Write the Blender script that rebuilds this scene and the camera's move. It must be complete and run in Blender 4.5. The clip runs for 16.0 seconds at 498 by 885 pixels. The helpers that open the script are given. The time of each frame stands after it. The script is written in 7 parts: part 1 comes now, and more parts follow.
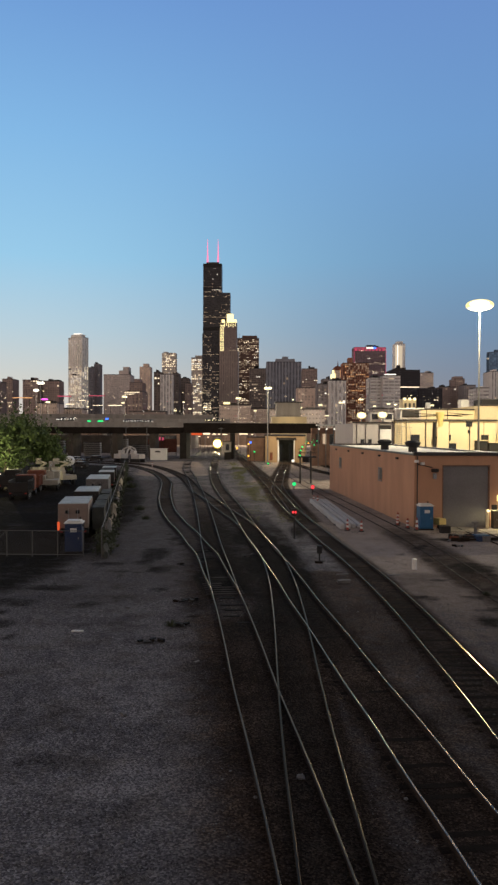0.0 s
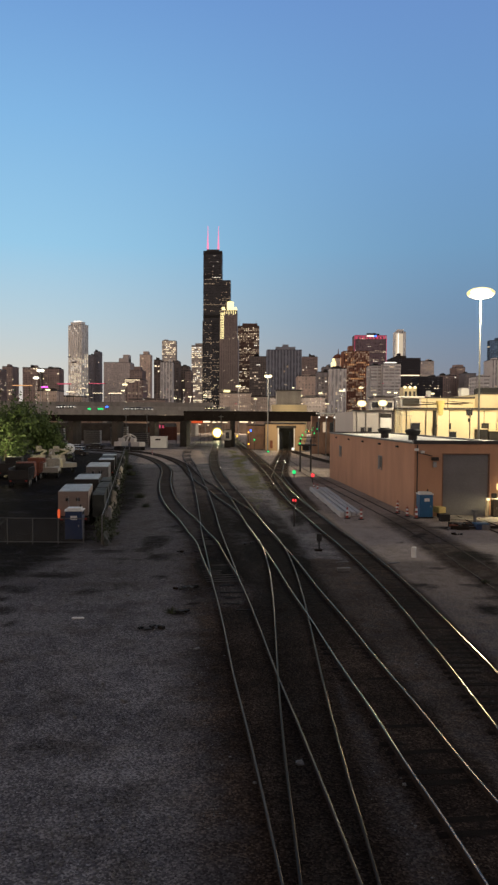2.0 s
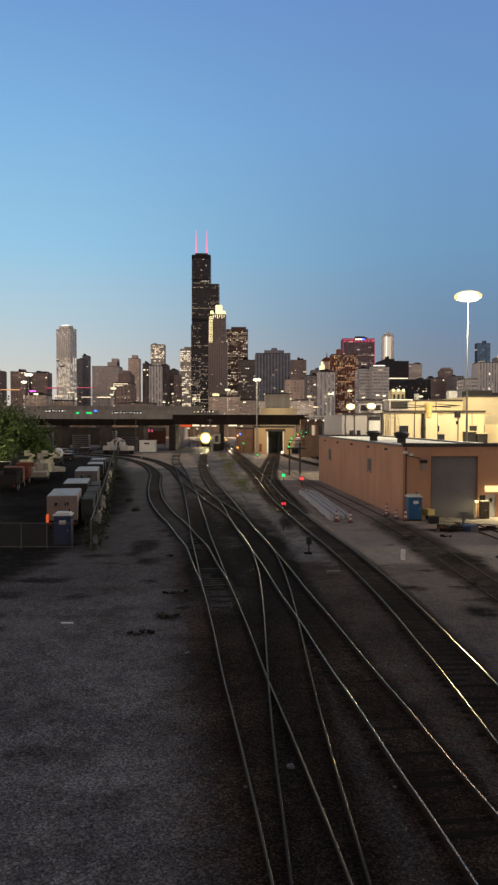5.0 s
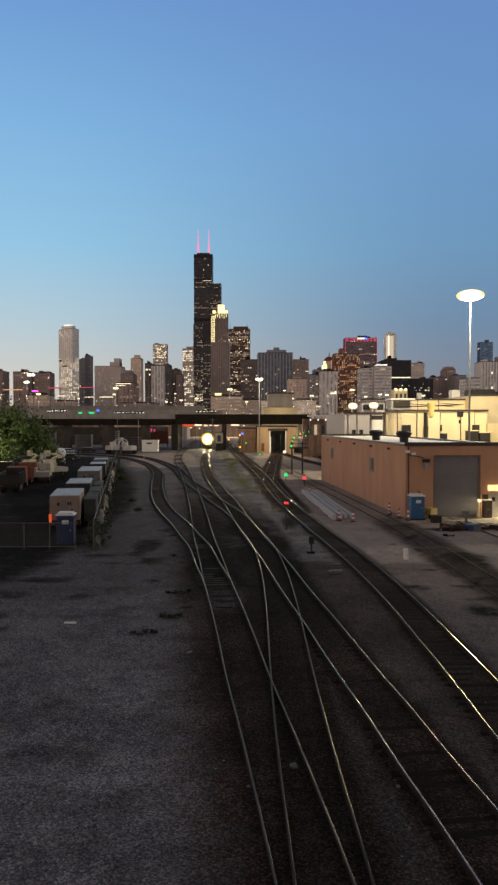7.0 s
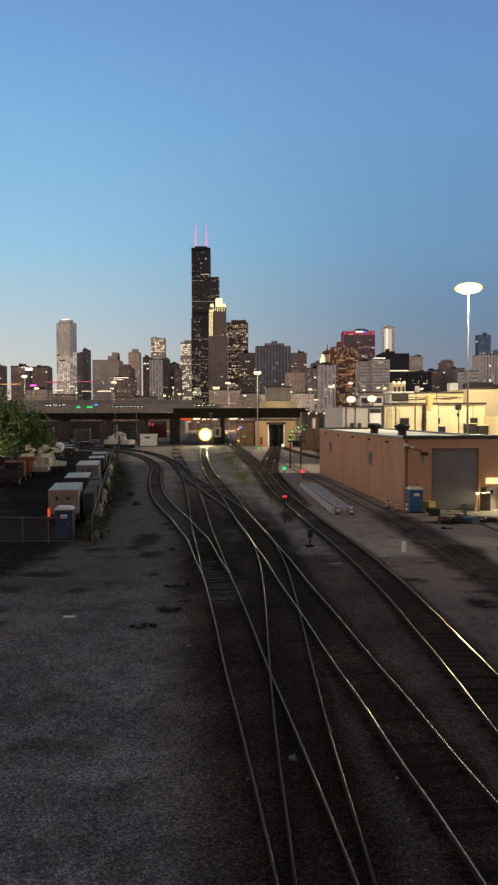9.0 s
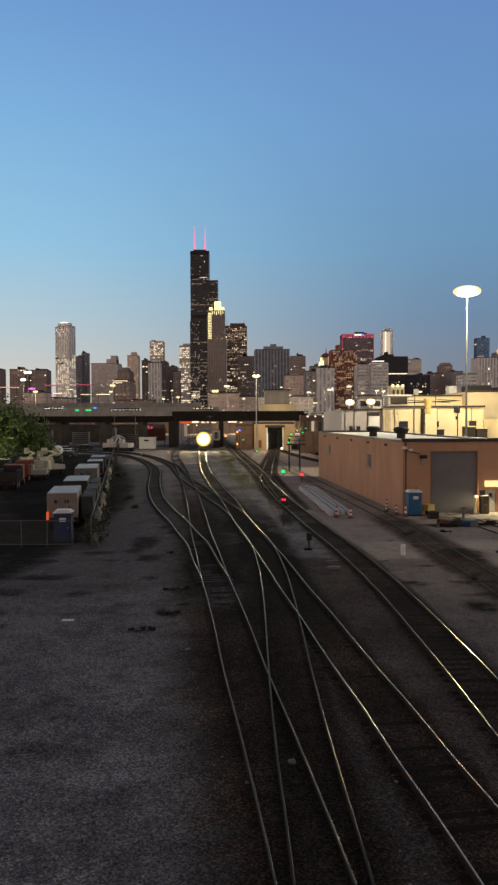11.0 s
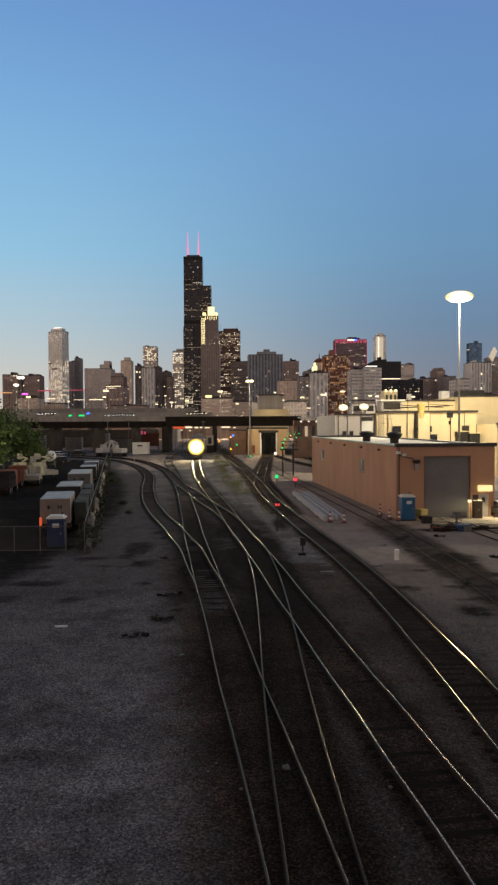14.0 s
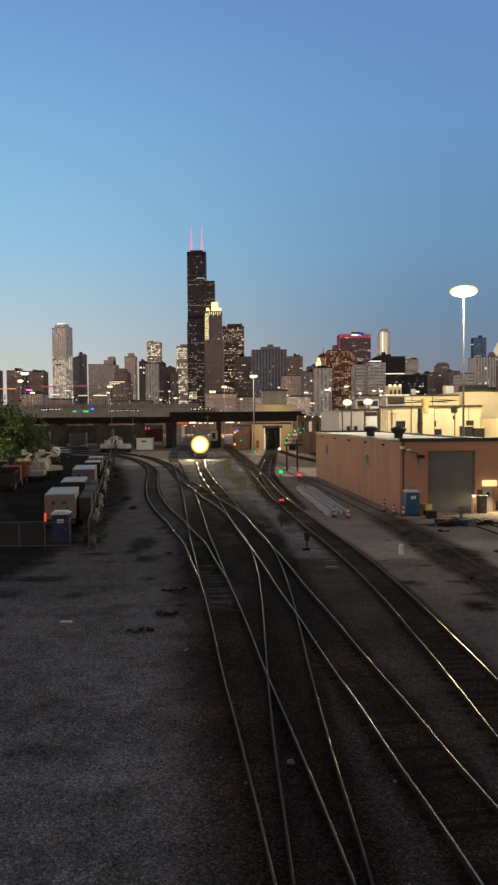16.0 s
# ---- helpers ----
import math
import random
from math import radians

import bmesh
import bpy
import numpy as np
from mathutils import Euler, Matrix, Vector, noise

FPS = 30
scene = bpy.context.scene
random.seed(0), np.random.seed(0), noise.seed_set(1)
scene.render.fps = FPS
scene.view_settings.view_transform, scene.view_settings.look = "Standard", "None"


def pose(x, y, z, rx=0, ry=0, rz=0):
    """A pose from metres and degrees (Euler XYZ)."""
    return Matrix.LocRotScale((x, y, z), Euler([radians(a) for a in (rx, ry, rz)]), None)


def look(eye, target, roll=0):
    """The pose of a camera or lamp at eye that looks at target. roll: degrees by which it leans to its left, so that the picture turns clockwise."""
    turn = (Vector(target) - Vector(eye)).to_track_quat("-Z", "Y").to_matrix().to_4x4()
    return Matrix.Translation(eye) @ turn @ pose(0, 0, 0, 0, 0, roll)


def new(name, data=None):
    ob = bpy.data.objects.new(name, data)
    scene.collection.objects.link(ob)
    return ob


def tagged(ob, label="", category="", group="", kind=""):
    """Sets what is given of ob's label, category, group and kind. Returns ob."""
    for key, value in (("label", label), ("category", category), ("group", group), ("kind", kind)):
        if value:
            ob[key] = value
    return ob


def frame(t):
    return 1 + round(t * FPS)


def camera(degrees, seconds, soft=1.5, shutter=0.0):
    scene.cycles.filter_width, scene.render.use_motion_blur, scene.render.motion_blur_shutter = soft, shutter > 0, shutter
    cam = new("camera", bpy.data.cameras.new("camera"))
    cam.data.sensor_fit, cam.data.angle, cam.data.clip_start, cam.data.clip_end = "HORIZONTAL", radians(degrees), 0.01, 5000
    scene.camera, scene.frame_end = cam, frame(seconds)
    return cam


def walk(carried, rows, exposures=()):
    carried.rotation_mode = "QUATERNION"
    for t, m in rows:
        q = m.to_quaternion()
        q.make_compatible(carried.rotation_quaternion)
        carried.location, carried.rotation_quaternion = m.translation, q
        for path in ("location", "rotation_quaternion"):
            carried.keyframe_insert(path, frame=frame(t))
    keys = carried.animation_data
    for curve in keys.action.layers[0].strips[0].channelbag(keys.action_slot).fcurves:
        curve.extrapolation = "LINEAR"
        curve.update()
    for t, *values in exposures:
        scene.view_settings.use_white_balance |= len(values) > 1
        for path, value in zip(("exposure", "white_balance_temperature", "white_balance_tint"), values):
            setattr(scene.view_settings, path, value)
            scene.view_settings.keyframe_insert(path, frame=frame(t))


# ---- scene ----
import collections

EYE = (0.0, 0.0, 8.6)
cam = camera(37.36, 16.0, soft=2.5)
walk(cam, [
    (0.0, pose(*EYE, 88.981, 0, 0.650) @ pose(0, 0, 0, 0, 0, 0.257)),
    (0.5, pose(*EYE, 88.865, 0, 0.700) @ pose(0, 0, 0, 0, 0, 0.271)),
    (1.0, pose(*EYE, 88.642, 0, 0.730) @ pose(0, 0, 0, 0, 0, 0.289)),
    (1.5, pose(*EYE, 88.326, 0, 0.759) @ pose(0, 0, 0, 0, 0, 0.333)),
    (2.0, pose(*EYE, 88.052, 0, 0.652) @ pose(0, 0, 0, 0, 0, 0.357)),
    (2.5, pose(*EYE, 87.894, 0, 0.375) @ pose(0, 0, 0, 0, 0, 0.354)),
    (3.0, pose(*EYE, 87.867, 0, 0.126) @ pose(0, 0, 0, 0, 0, 0.313)),
    (3.5, pose(*EYE, 87.986, 0, -0.023) @ pose(0, 0, 0, 0, 0, 0.265)),
    (4.0, pose(*EYE, 88.193, 0, -0.112) @ pose(0, 0, 0, 0, 0, 0.210)),
    (6.5, pose(*EYE, 88.360, 0, -0.131) @ pose(0, 0, 0, 0, 0, -0.001)),
    (7.0, pose(*EYE, 88.288, 0, 0.000) @ pose(0, 0, 0, 0, 0, 0.000)),
    (7.5, pose(*EYE, 88.225, 0, -0.002) @ pose(0, 0, 0, 0, 0, 0.003)),
    (8.0, pose(*EYE, 88.062, 0, -0.053) @ pose(0, 0, 0, 0, 0, 0.032)),
    (8.5, pose(*EYE, 87.829, 0, -0.039) @ pose(0, 0, 0, 0, 0, -0.083)),
    (9.0, pose(*EYE, 87.798, 0, -0.129) @ pose(0, 0, 0, 0, 0, -0.182)),
    (11.5, pose(*EYE, 88.084, 0, -0.259) @ pose(0, 0, 0, 0, 0, -0.249)),
    (12.0, pose(*EYE, 88.101, 0, -0.355) @ pose(0, 0, 0, 0, 0, -0.374)),
    (12.5, pose(*EYE, 88.149, 0, -0.514) @ pose(0, 0, 0, 0, 0, -0.392)),
    (13.0, pose(*EYE, 88.242, 0, -0.648) @ pose(0, 0, 0, 0, 0, -0.311)),
    (13.5, pose(*EYE, 88.328, 0, -0.733) @ pose(0, 0, 0, 0, 0, -0.297)),
    (14.0, pose(*EYE, 88.435, 0, -0.723) @ pose(0, 0, 0, 0, 0, -0.297)),
    (14.5, pose(*EYE, 88.511, 0, -0.665) @ pose(0, 0, 0, 0, 0, -0.289)),
    (15.0, pose(*EYE, 88.435, 0, -0.594) @ pose(0, 0, 0, 0, 0, -0.293)),
    (15.5, pose(*EYE, 88.262, 0, -0.507) @ pose(0, 0, 0, 0, 0, -0.425)),
    (16.0, pose(*EYE, 88.074, 0, -0.409) @ pose(0, 0, 0, 0, 0, -0.440)),
], exposures=[(0.0, 0.08), (4.0, 0.03), (8.0, 0.0), (12.0, -0.04), (16.0, -0.06)])

# ---- dusk sky ----
world = bpy.data.worlds.new("dusk_sky")
scene.world = world
world.use_nodes = True
wn, wl = world.node_tree.nodes, world.node_tree.links
wn.clear()


def ramp(nodes, stops):
    r = nodes.new("ShaderNodeValToRGB")
    e = r.color_ramp.elements
    while len(e) < len(stops):
        e.new(0.5)
    for k, (p, c) in zip(e, stops):
        k.position, k.color = p, (*c, 1)
    return r


co = wn.new("ShaderNodeTexCoord")
sep = wn.new("ShaderNodeSeparateXYZ")
wl.new(co.outputs["Generated"], sep.inputs[0])
sky_west = ramp(wn, [(0.0, (0.64, 0.56, 0.50)), (0.06, (0.60, 0.60, 0.56)), (0.13, (0.45, 0.59, 0.67)), (0.22, (0.30, 0.56, 0.77)), (0.36, (0.215, 0.45, 0.74)), (0.52, (0.14, 0.295, 0.62)), (0.74, (0.145, 0.15, 0.18)), (1.0, (0.14, 0.125, 0.12))])
sky_east = ramp(wn, [(0.0, (0.30, 0.265, 0.27)), (0.06, (0.205, 0.238, 0.30)), (0.13, (0.157, 0.255, 0.385)), (0.22, (0.150, 0.302, 0.492)), (0.36, (0.146, 0.305, 0.572)), (0.52, (0.132, 0.255, 0.555)), (0.74, (0.145, 0.15, 0.18)), (1.0, (0.14, 0.125, 0.12))])
afterglow = ramp(wn, [(0.0, (2.3, 1.35, 0.80)), (0.08, (1.9, 1.3, 0.88)), (0.2, (0.85, 0.70, 0.58)), (0.4, (0.26, 0.26, 0.28)), (0.78, (0.15, 0.14, 0.14)), (1.0, (0.14, 0.125, 0.12))])

rear = ramp(wn, [(0.0, (0.92, 0.73, 0.62)), (0.1, (0.66, 0.55, 0.49)), (0.3, (0.30, 0.265, 0.26)), (0.6, (0.17, 0.155, 0.155)), (1.0, (0.14, 0.125, 0.12))])


def fade(low, high, value):
    f = wn.new("ShaderNodeMapRange")
    f.interpolation_type = "SMOOTHSTEP"
    f.inputs["From Min"].default_value, f.inputs["From Max"].default_value = low, high
    wl.new(value, f.inputs["Value"])
    return f.outputs["Result"]


def mix(factor, a, b):
    k = wn.new("ShaderNodeMix")
    k.data_type = "RGBA"
    wl.new(factor, k.inputs["Factor"])
    wl.new(a, k.inputs["A"])
    wl.new(b, k.inputs["B"])
    return k.outputs["Result"]


# how far a direction leans to where the sun has set
sunset = wn.new("ShaderNodeVectorMath")
sunset.operation = "DOT_PRODUCT"
wl.new(co.outputs["Generated"], sunset.inputs[0])
sunset.inputs[1].default_value = (-0.99, -0.12, 0.0)
for r in (sky_west, sky_east, afterglow, rear):
    wl.new(sep.outputs["Z"], r.inputs[0])
lean = sunset.outputs["Value"]
ahead = mix(fade(-0.44, 0.22, lean), sky_east.outputs["Color"], sky_west.outputs["Color"])
sky = mix(fade(0.3, 0.9, lean), mix(fade(-0.2, 0.6, sep.outputs["Y"]), rear.outputs["Color"], ahead), afterglow.outputs["Color"])
back = wn.new("ShaderNodeBackground")
wl.new(sky, back.inputs["Color"])
back.inputs["Strength"].default_value = 1.0
air = wn.new("ShaderNodeTexSky")
air.sky_type, air.sun_disc = "NISHITA", False
air.sun_elevation, air.sun_rotation = radians(-2.0), radians(-95)
glow = wn.new("ShaderNodeBackground")
glow.inputs["Strength"].default_value = 0.03
wl.new(air.outputs["Color"], glow.inputs["Color"])
both = wn.new("ShaderNodeAddShader")
wl.new(back.outputs[0], both.inputs[0])
wl.new(glow.outputs[0], both.inputs[1])
wo = wn.new("ShaderNodeOutputWorld")
wl.new(both.outputs[0], wo.inputs["Surface"])


# ---- lamps of the yard ----
def lamp(name, kind, place, power, color, size=0.5, target=None, spread=120):
    data = bpy.data.lights.new(name, kind)
    data.energy, data.color = power, color
    if kind == "SPOT":
        data.spot_size, data.spot_blend, data.shadow_soft_size = radians(spread), 0.6, size
    else:
        data.shadow_soft_size = size
    ob = new(name, data)
    ob.matrix_world = look(place, target) if target else pose(*place)
    return ob


WARM = (1.0, 0.75, 0.34)
lamp("mast_light", "POINT", (32.3, 107.0, 26.0), 67000, (1.0, 0.86, 0.6), 1.2)
lamp("wall_flood", "SPOT", (34.5, 112.0, 12.6), 2300, WARM, 0.3, (34.5, 121.5, 7.0), 150)
lamp("yard_pole_light", "POINT", (2.4, 180.2, 18.0), 10000, (1.0, 0.8, 0.5), 0.5)
lamp("door_light", "SPOT", (21.93, 64.6, 2.6), 800, (1.0, 0.82, 0.46), 0.2, (21.0, 62.6, 0.0), 165)
# added fill that brightens the pale hall; no lamp hangs there
lamp("hall_fill", "POINT", (11.0, 257.0, 11.5), 420, (1.0, 0.76, 0.42), 0.3)
lamp("wash_light", "POINT", (7.4, 186.5, 4.6), 520, (1.0, 0.74, 0.42), 0.3)
lamp("tree_light", "POINT", (-37.5, 106.0, 3.6), 1700, (1.0, 0.88, 0.5), 0.4)
for street_x in (-128, -66, -9, 39, 75):
    lamp("street_light", "POINT", (street_x, 392, 21.0), 60000, (1.0, 0.80, 0.58), 1.0)
lamp("washing_light", "POINT", (7.5, 198.0, 5.4), 500, (0.9, 1.0, 0.75), 0.3)


# ---- materials ----
def material(name, color, rough=0.85, metal=0.0, var=0.25, scale=1.0, bump=0.0, second=None, fine=14.0, spec=0.5, streak=1.0):
    """A worn surface: broad stains and fine grain over a base colour, with relief."""
    m = bpy.data.materials.new(name)
    m.use_nodes = True
    n, l = m.node_tree.nodes, m.node_tree.links
    b = n["Principled BSDF"]
    b.inputs["Roughness"].default_value, b.inputs["Metallic"].default_value = rough, metal
    b.inputs["Specular IOR Level"].default_value = spec
    c = n.new("ShaderNodeTexCoord")
    big, small = n.new("ShaderNodeTexNoise"), n.new("ShaderNodeTexNoise")
    big.inputs["Scale"].default_value, big.inputs["Detail"].default_value = scale, 5
    small.inputs["Scale"].default_value, small.inputs["Detail"].default_value = scale * fine, 3
    run = n.new("ShaderNodeMapping")
    run.inputs["Scale"].default_value = (1, 1, streak)
    l.new(c.outputs["Object"], run.inputs["Vector"])
    l.new(run.outputs["Vector"], big.inputs["Vector"])
    l.new(c.outputs["Object"], small.inputs["Vector"])
    mul = n.new("ShaderNodeMath")
    mul.operation = "MULTIPLY"
    l.new(big.outputs["Fac"], mul.inputs[0])
    l.new(small.outputs["Fac"], mul.inputs[1])
    dark = [v * (1 - var) for v in color]
    light = second or [min(1, v * (1 + var)) for v in color]
    r = ramp(n, [(0.12, dark), (0.26, color), (0.42, light)])
    l.new(mul.outputs[0], r.inputs[0])
    l.new(r.outputs["Color"], b.inputs["Base Color"])
    if bump:
        bp = n.new("ShaderNodeBump")
        bp.inputs["Strength"].default_value, bp.inputs["Distance"].default_value = bump, 0.03
        l.new(small.outputs["Fac"], bp.inputs["Height"])
        l.new(bp.outputs["Normal"], b.inputs["Normal"])
    return m


def glowing(name, color, strength, lights=False):
    m = bpy.data.materials.new(name)
    m.use_nodes = True
    b = m.node_tree.nodes["Principled BSDF"]
    b.inputs["Base Color"].default_value = (*[0.3 * v for v in color], 1)
    b.inputs["Emission Color"].default_value = (*color, 1)
    b.inputs["Emission Strength"].default_value = strength
    m.cycles.emission_sampling = "AUTO" if lights else "NONE"
    return m


def ground_material():
    """Gravel, black ballast, pale dirt and oil, mixed by what lies where, with ragged borders."""
    m = bpy.data.materials.new("yard_ground")
    m.use_nodes = True
    n, l = m.node_tree.nodes, m.node_tree.links
    b = n["Principled BSDF"]
    b.inputs["Roughness"].default_value, b.inputs["Specular IOR Level"].default_value = 0.95, 0.012
    c = n.new("ShaderNodeTexCoord")

    def tex(scale, detail=4):
        t = n.new("ShaderNodeTexNoise")
        t.inputs["Scale"].default_value, t.inputs["Detail"].default_value = scale, detail
        t.inputs["Roughness"].default_value = 0.62
        l.new(c.outputs["Object"], t.inputs["Vector"])
        return t.outputs["Fac"]

    def calc(op, a, bb, cc=None):
        k = n.new("ShaderNodeMath")
        k.operation = op
        for i, v in enumerate((a, bb, cc)):
            if v is None:
                continue
            if isinstance(v, (int, float)):
                k.inputs[i].default_value = v
            else:
                l.new(v, k.inputs[i])
        return k.outputs[0]

    broad, mid, fine = tex(0.22, 5), tex(1.3, 5), tex(16, 4)
    cells = n.new("ShaderNodeTexVoronoi")
    cells.inputs["Scale"].default_value = 23
    l.new(c.outputs["Object"], cells.inputs["Vector"])
    pebble = n.new("ShaderNodeSeparateColor")
    l.new(cells.outputs["Color"], pebble.inputs[0])
    grain = calc("MULTIPLY_ADD", pebble.outputs[0], 0.5, calc("MULTIPLY", fine, 0.5))
    tone = calc("ADD", calc("MULTIPLY_ADD", grain, 0.58, -0.06), calc("ADD", calc("MULTIPLY", mid, 0.32), calc("MULTIPLY", broad, 0.50)))

    def soil(stops):
        r = ramp(n, stops)
        l.new(tone, r.inputs[0])
        return r.outputs["Color"]

    gravel = soil([(0.38, (0.0276, 0.0252, 0.0263)), (0.54, (0.0933, 0.0880, 0.0943)), (0.66, (0.1590, 0.1495, 0.1579)), (0.80, (0.3498, 0.3286, 0.3286))])
    ballast = soil([(0.36, (0.0095, 0.0066, 0.0051)), (0.55, (0.0215, 0.0152, 0.0123)), (0.72, (0.0485, 0.0342, 0.0270)), (0.85, (0.1386, 0.0960, 0.0709))])
    dirt = soil([(0.36, (0.0964, 0.0744, 0.0611)), (0.55, (0.2800, 0.2280, 0.1981)), (0.72, (0.4302, 0.3600, 0.3133)), (0.85, (0.4622, 0.3840, 0.3226))])
    oily = soil([(0.36, (0.0031, 0.0029, 0.0028)), (0.55, (0.0101, 0.0090, 0.0085)), (0.75, (0.0297, 0.0264, 0.0231))])
    at = n.new("ShaderNodeAttribute")
    at.attribute_name = "soil"
    s = n.new("ShaderNodeSeparateXYZ")
    l.new(at.outputs["Vector"], s.inputs[0])

    def edge(v, amount, low=0.22, high=0.78, rough=None):
        r = n.new("ShaderNodeMapRange")
        r.interpolation_type = "SMOOTHSTEP"
        r.inputs["From Min"].default_value, r.inputs["From Max"].default_value = low, high
        mixed = calc("ADD", v, calc("MULTIPLY", calc("SUBTRACT", rough or calc("ADD", calc("MULTIPLY", mid, 0.7), calc("MULTIPLY", fine, 0.3)), 0.5), amount))
        l.new(calc("MULTIPLY", mixed, calc("GREATER_THAN", v, 0.002)), r.inputs["Value"])
        return r.outputs["Result"]

    def over(fac, a, bb):
        k = n.new("ShaderNodeMix")
        k.data_type = "RGBA"
        l.new(fac, k.inputs["Factor"])
        l.new(a, k.inputs["A"])
        l.new(bb, k.inputs["B"])
        return k.outputs["Result"]

    trodden = soil([(0.38, (0.0246, 0.0207, 0.0185)), (0.54, (0.0650, 0.0560, 0.0515)), (0.70, (0.1176, 0.1030, 0.0930)), (0.85, (0.2240, 0.1960, 0.1680))])
    patch = n.new("ShaderNodeMapRange")
    patch.interpolation_type = "SMOOTHSTEP"
    patch.inputs["From Min"].default_value, patch.inputs["From Max"].default_value, patch.inputs["To Max"].default_value = 0.46, 0.68, 0.6
    l.new(tex(0.6, 6), patch.inputs["Value"])
    col = over(edge(s.outputs["Y"], 1.5), over(patch.outputs["Result"], gravel, trodden), dirt)
    col = over(edge(s.outputs["X"], 1.1, 0.02, 0.9), col, ballast)
    col = over(edge(s.outputs["Z"], 2.2, 0.1, 0.95, calc("ADD", calc("MULTIPLY", broad, 0.55), calc("MULTIPLY", mid, 0.45))), col, oily)
    l.new(col, b.inputs["Base Color"])
    bp = n.new("ShaderNodeBump")
    bp.inputs["Strength"].default_value, bp.inputs["Distance"].default_value = 0.8, 0.04
    l.new(calc("ADD", cells.outputs["Distance"], fine), bp.inputs["Height"])
    l.new(bp.outputs["Normal"], b.inputs["Normal"])
    return m


M_GROUND = ground_material()
M_PALETIE = material("pale_tie_wood", (0.062, 0.051, 0.044), 0.9, var=0.5, scale=1.5, bump=0.5, spec=0.06)
M_TIE = material("creosoted_wood", (0.0194, 0.0147, 0.0121), 0.9, var=0.5, scale=1.5, bump=0.5, spec=0.02)
M_RAIL = material("worn_steel_rail", (0.21, 0.176, 0.147), 0.25, 1.0, var=0.2, scale=2.0)
M_YARDRAIL = material("dull_yard_rail", (0.127, 0.114, 0.10), 0.2, 1.0, var=0.25, scale=2.0)
M_RUST = material("rusty_rail_side", (0.034, 0.025, 0.02), 0.8, 0.1, var=0.4, scale=3.0, spec=0.06)
M_LOT = material("dark_oily_dirt", (0.045, 0.038, 0.034), 0.95, var=0.5, scale=0.25, bump=0.5, fine=30, spec=0.06)
M_OIL = material("black_oil_stain", (0.012, 0.011, 0.011), 0.7, var=0.5, scale=1.2, bump=0.4, fine=12, spec=0.15)
M_GREYRAIL = material("grey_yard_rail", (0.061, 0.053, 0.046), 0.36, 1.0, var=0.25, scale=2.0)
M_GIRDER = material("black_girder_steel", (0.022, 0.018, 0.016), 0.85, var=0.35, scale=0.5, bump=0.15, spec=0.06)
M_TURNRAIL = material("grey_turnout_rail", (0.0296, 0.0256, 0.0224), 0.28, 1.0, var=0.25, scale=2.0)
M_DULLRAIL = material("dull_rusty_rail", (0.05, 0.038, 0.03), 0.85, 0.0, var=0.3, scale=2.0, spec=0.2)
M_TAN = material("tan_masonry", (0.42, 0.30, 0.18), 0.9, var=0.2, scale=0.5, bump=0.2, streak=0.12)
M_DARKCONC = material("dark_concrete", (0.072, 0.062, 0.054), 0.9, var=0.35, scale=0.4, bump=0.2, spec=0.1)
# near-black concrete of the bridge deck, main piers and cabin base
M_BLACKCONC = material("black_concrete", (0.03, 0.027, 0.025), 0.9, var=0.35, scale=0.4, bump=0.2, spec=0.1)
M_CONC = material("weathered_concrete", (0.36, 0.34, 0.31), 0.9, var=0.25, scale=0.5, bump=0.3, streak=0.12)
M_APRON = material("worn_concrete_apron", (0.30, 0.27, 0.235), 0.9, var=0.35, scale=0.5, bump=0.3)
M_HAZEWALL = material("haze_brown_wall", (0.21, 0.165, 0.14), 0.9, var=0.35, scale=0.3, bump=0.2, streak=0.2)
M_COACH = material("dusty_dark_coach", (0.075, 0.068, 0.064), 0.6, 0.2, var=0.25, scale=0.6)
M_PLANK = material("weathered_grey_board", (0.024, 0.022, 0.021), 0.95, var=0.5, scale=1.5, bump=0.4, spec=0.1)
M_BARRIER = material("grimy_road_barrier", (0.29, 0.27, 0.25), 0.9, var=0.3, scale=0.4, bump=0.2, streak=0.12)
M_DARKSTEEL = material("dark_painted_steel", (0.021, 0.018, 0.017), 0.6, 0.2, var=0.35, scale=0.8)
M_STEEL = material("galvanised_steel", (0.30, 0.31, 0.32), 0.45, 0.8, var=0.2, scale=2.0)
M_WIRE = material("old_galvanised_wire", (0.13, 0.13, 0.13), 0.6, 0.5, var=0.2)
M_BRICK = material("orange_brick", (0.47, 0.262, 0.165), 0.88, var=0.17, scale=0.55, bump=0.25, fine=26, streak=0.3)
M_ROOF = material("pale_roof_membrane", (0.70, 0.67, 0.60), 0.8, var=0.25, scale=0.3)
M_COPING = material("dark_metal_coping", (0.05, 0.045, 0.045), 0.5, 0.4, var=0.3)
M_DOOR = material("grey_rolling_door", (0.155, 0.152, 0.16), 0.6, 0.0, var=0.15, scale=0.6)
M_CREAM = material("cream_painted_wall", (0.66, 0.56, 0.36), 0.8, var=0.07, scale=0.4, streak=0.12)
M_WHITEWALL = material("pale_panel_wall", (0.44, 0.41, 0.40), 0.8, var=0.08, scale=0.4, streak=0.12)
M_OLDCREAM = material("old_cream_paint", (0.37, 0.345, 0.30), 0.75, var=0.25, scale=0.8)
M_PALEROOF = material("pale_van_roof", (0.40, 0.44, 0.45), 0.7, var=0.3, scale=0.7)
M_PALECONC = material("new_pale_concrete", (0.50, 0.485, 0.48), 0.85, var=0.15, scale=0.6, bump=0.2)
M_VINE = material("dusty_vines", (0.045, 0.055, 0.028), 0.8, var=0.6, scale=0.8, fine=6)
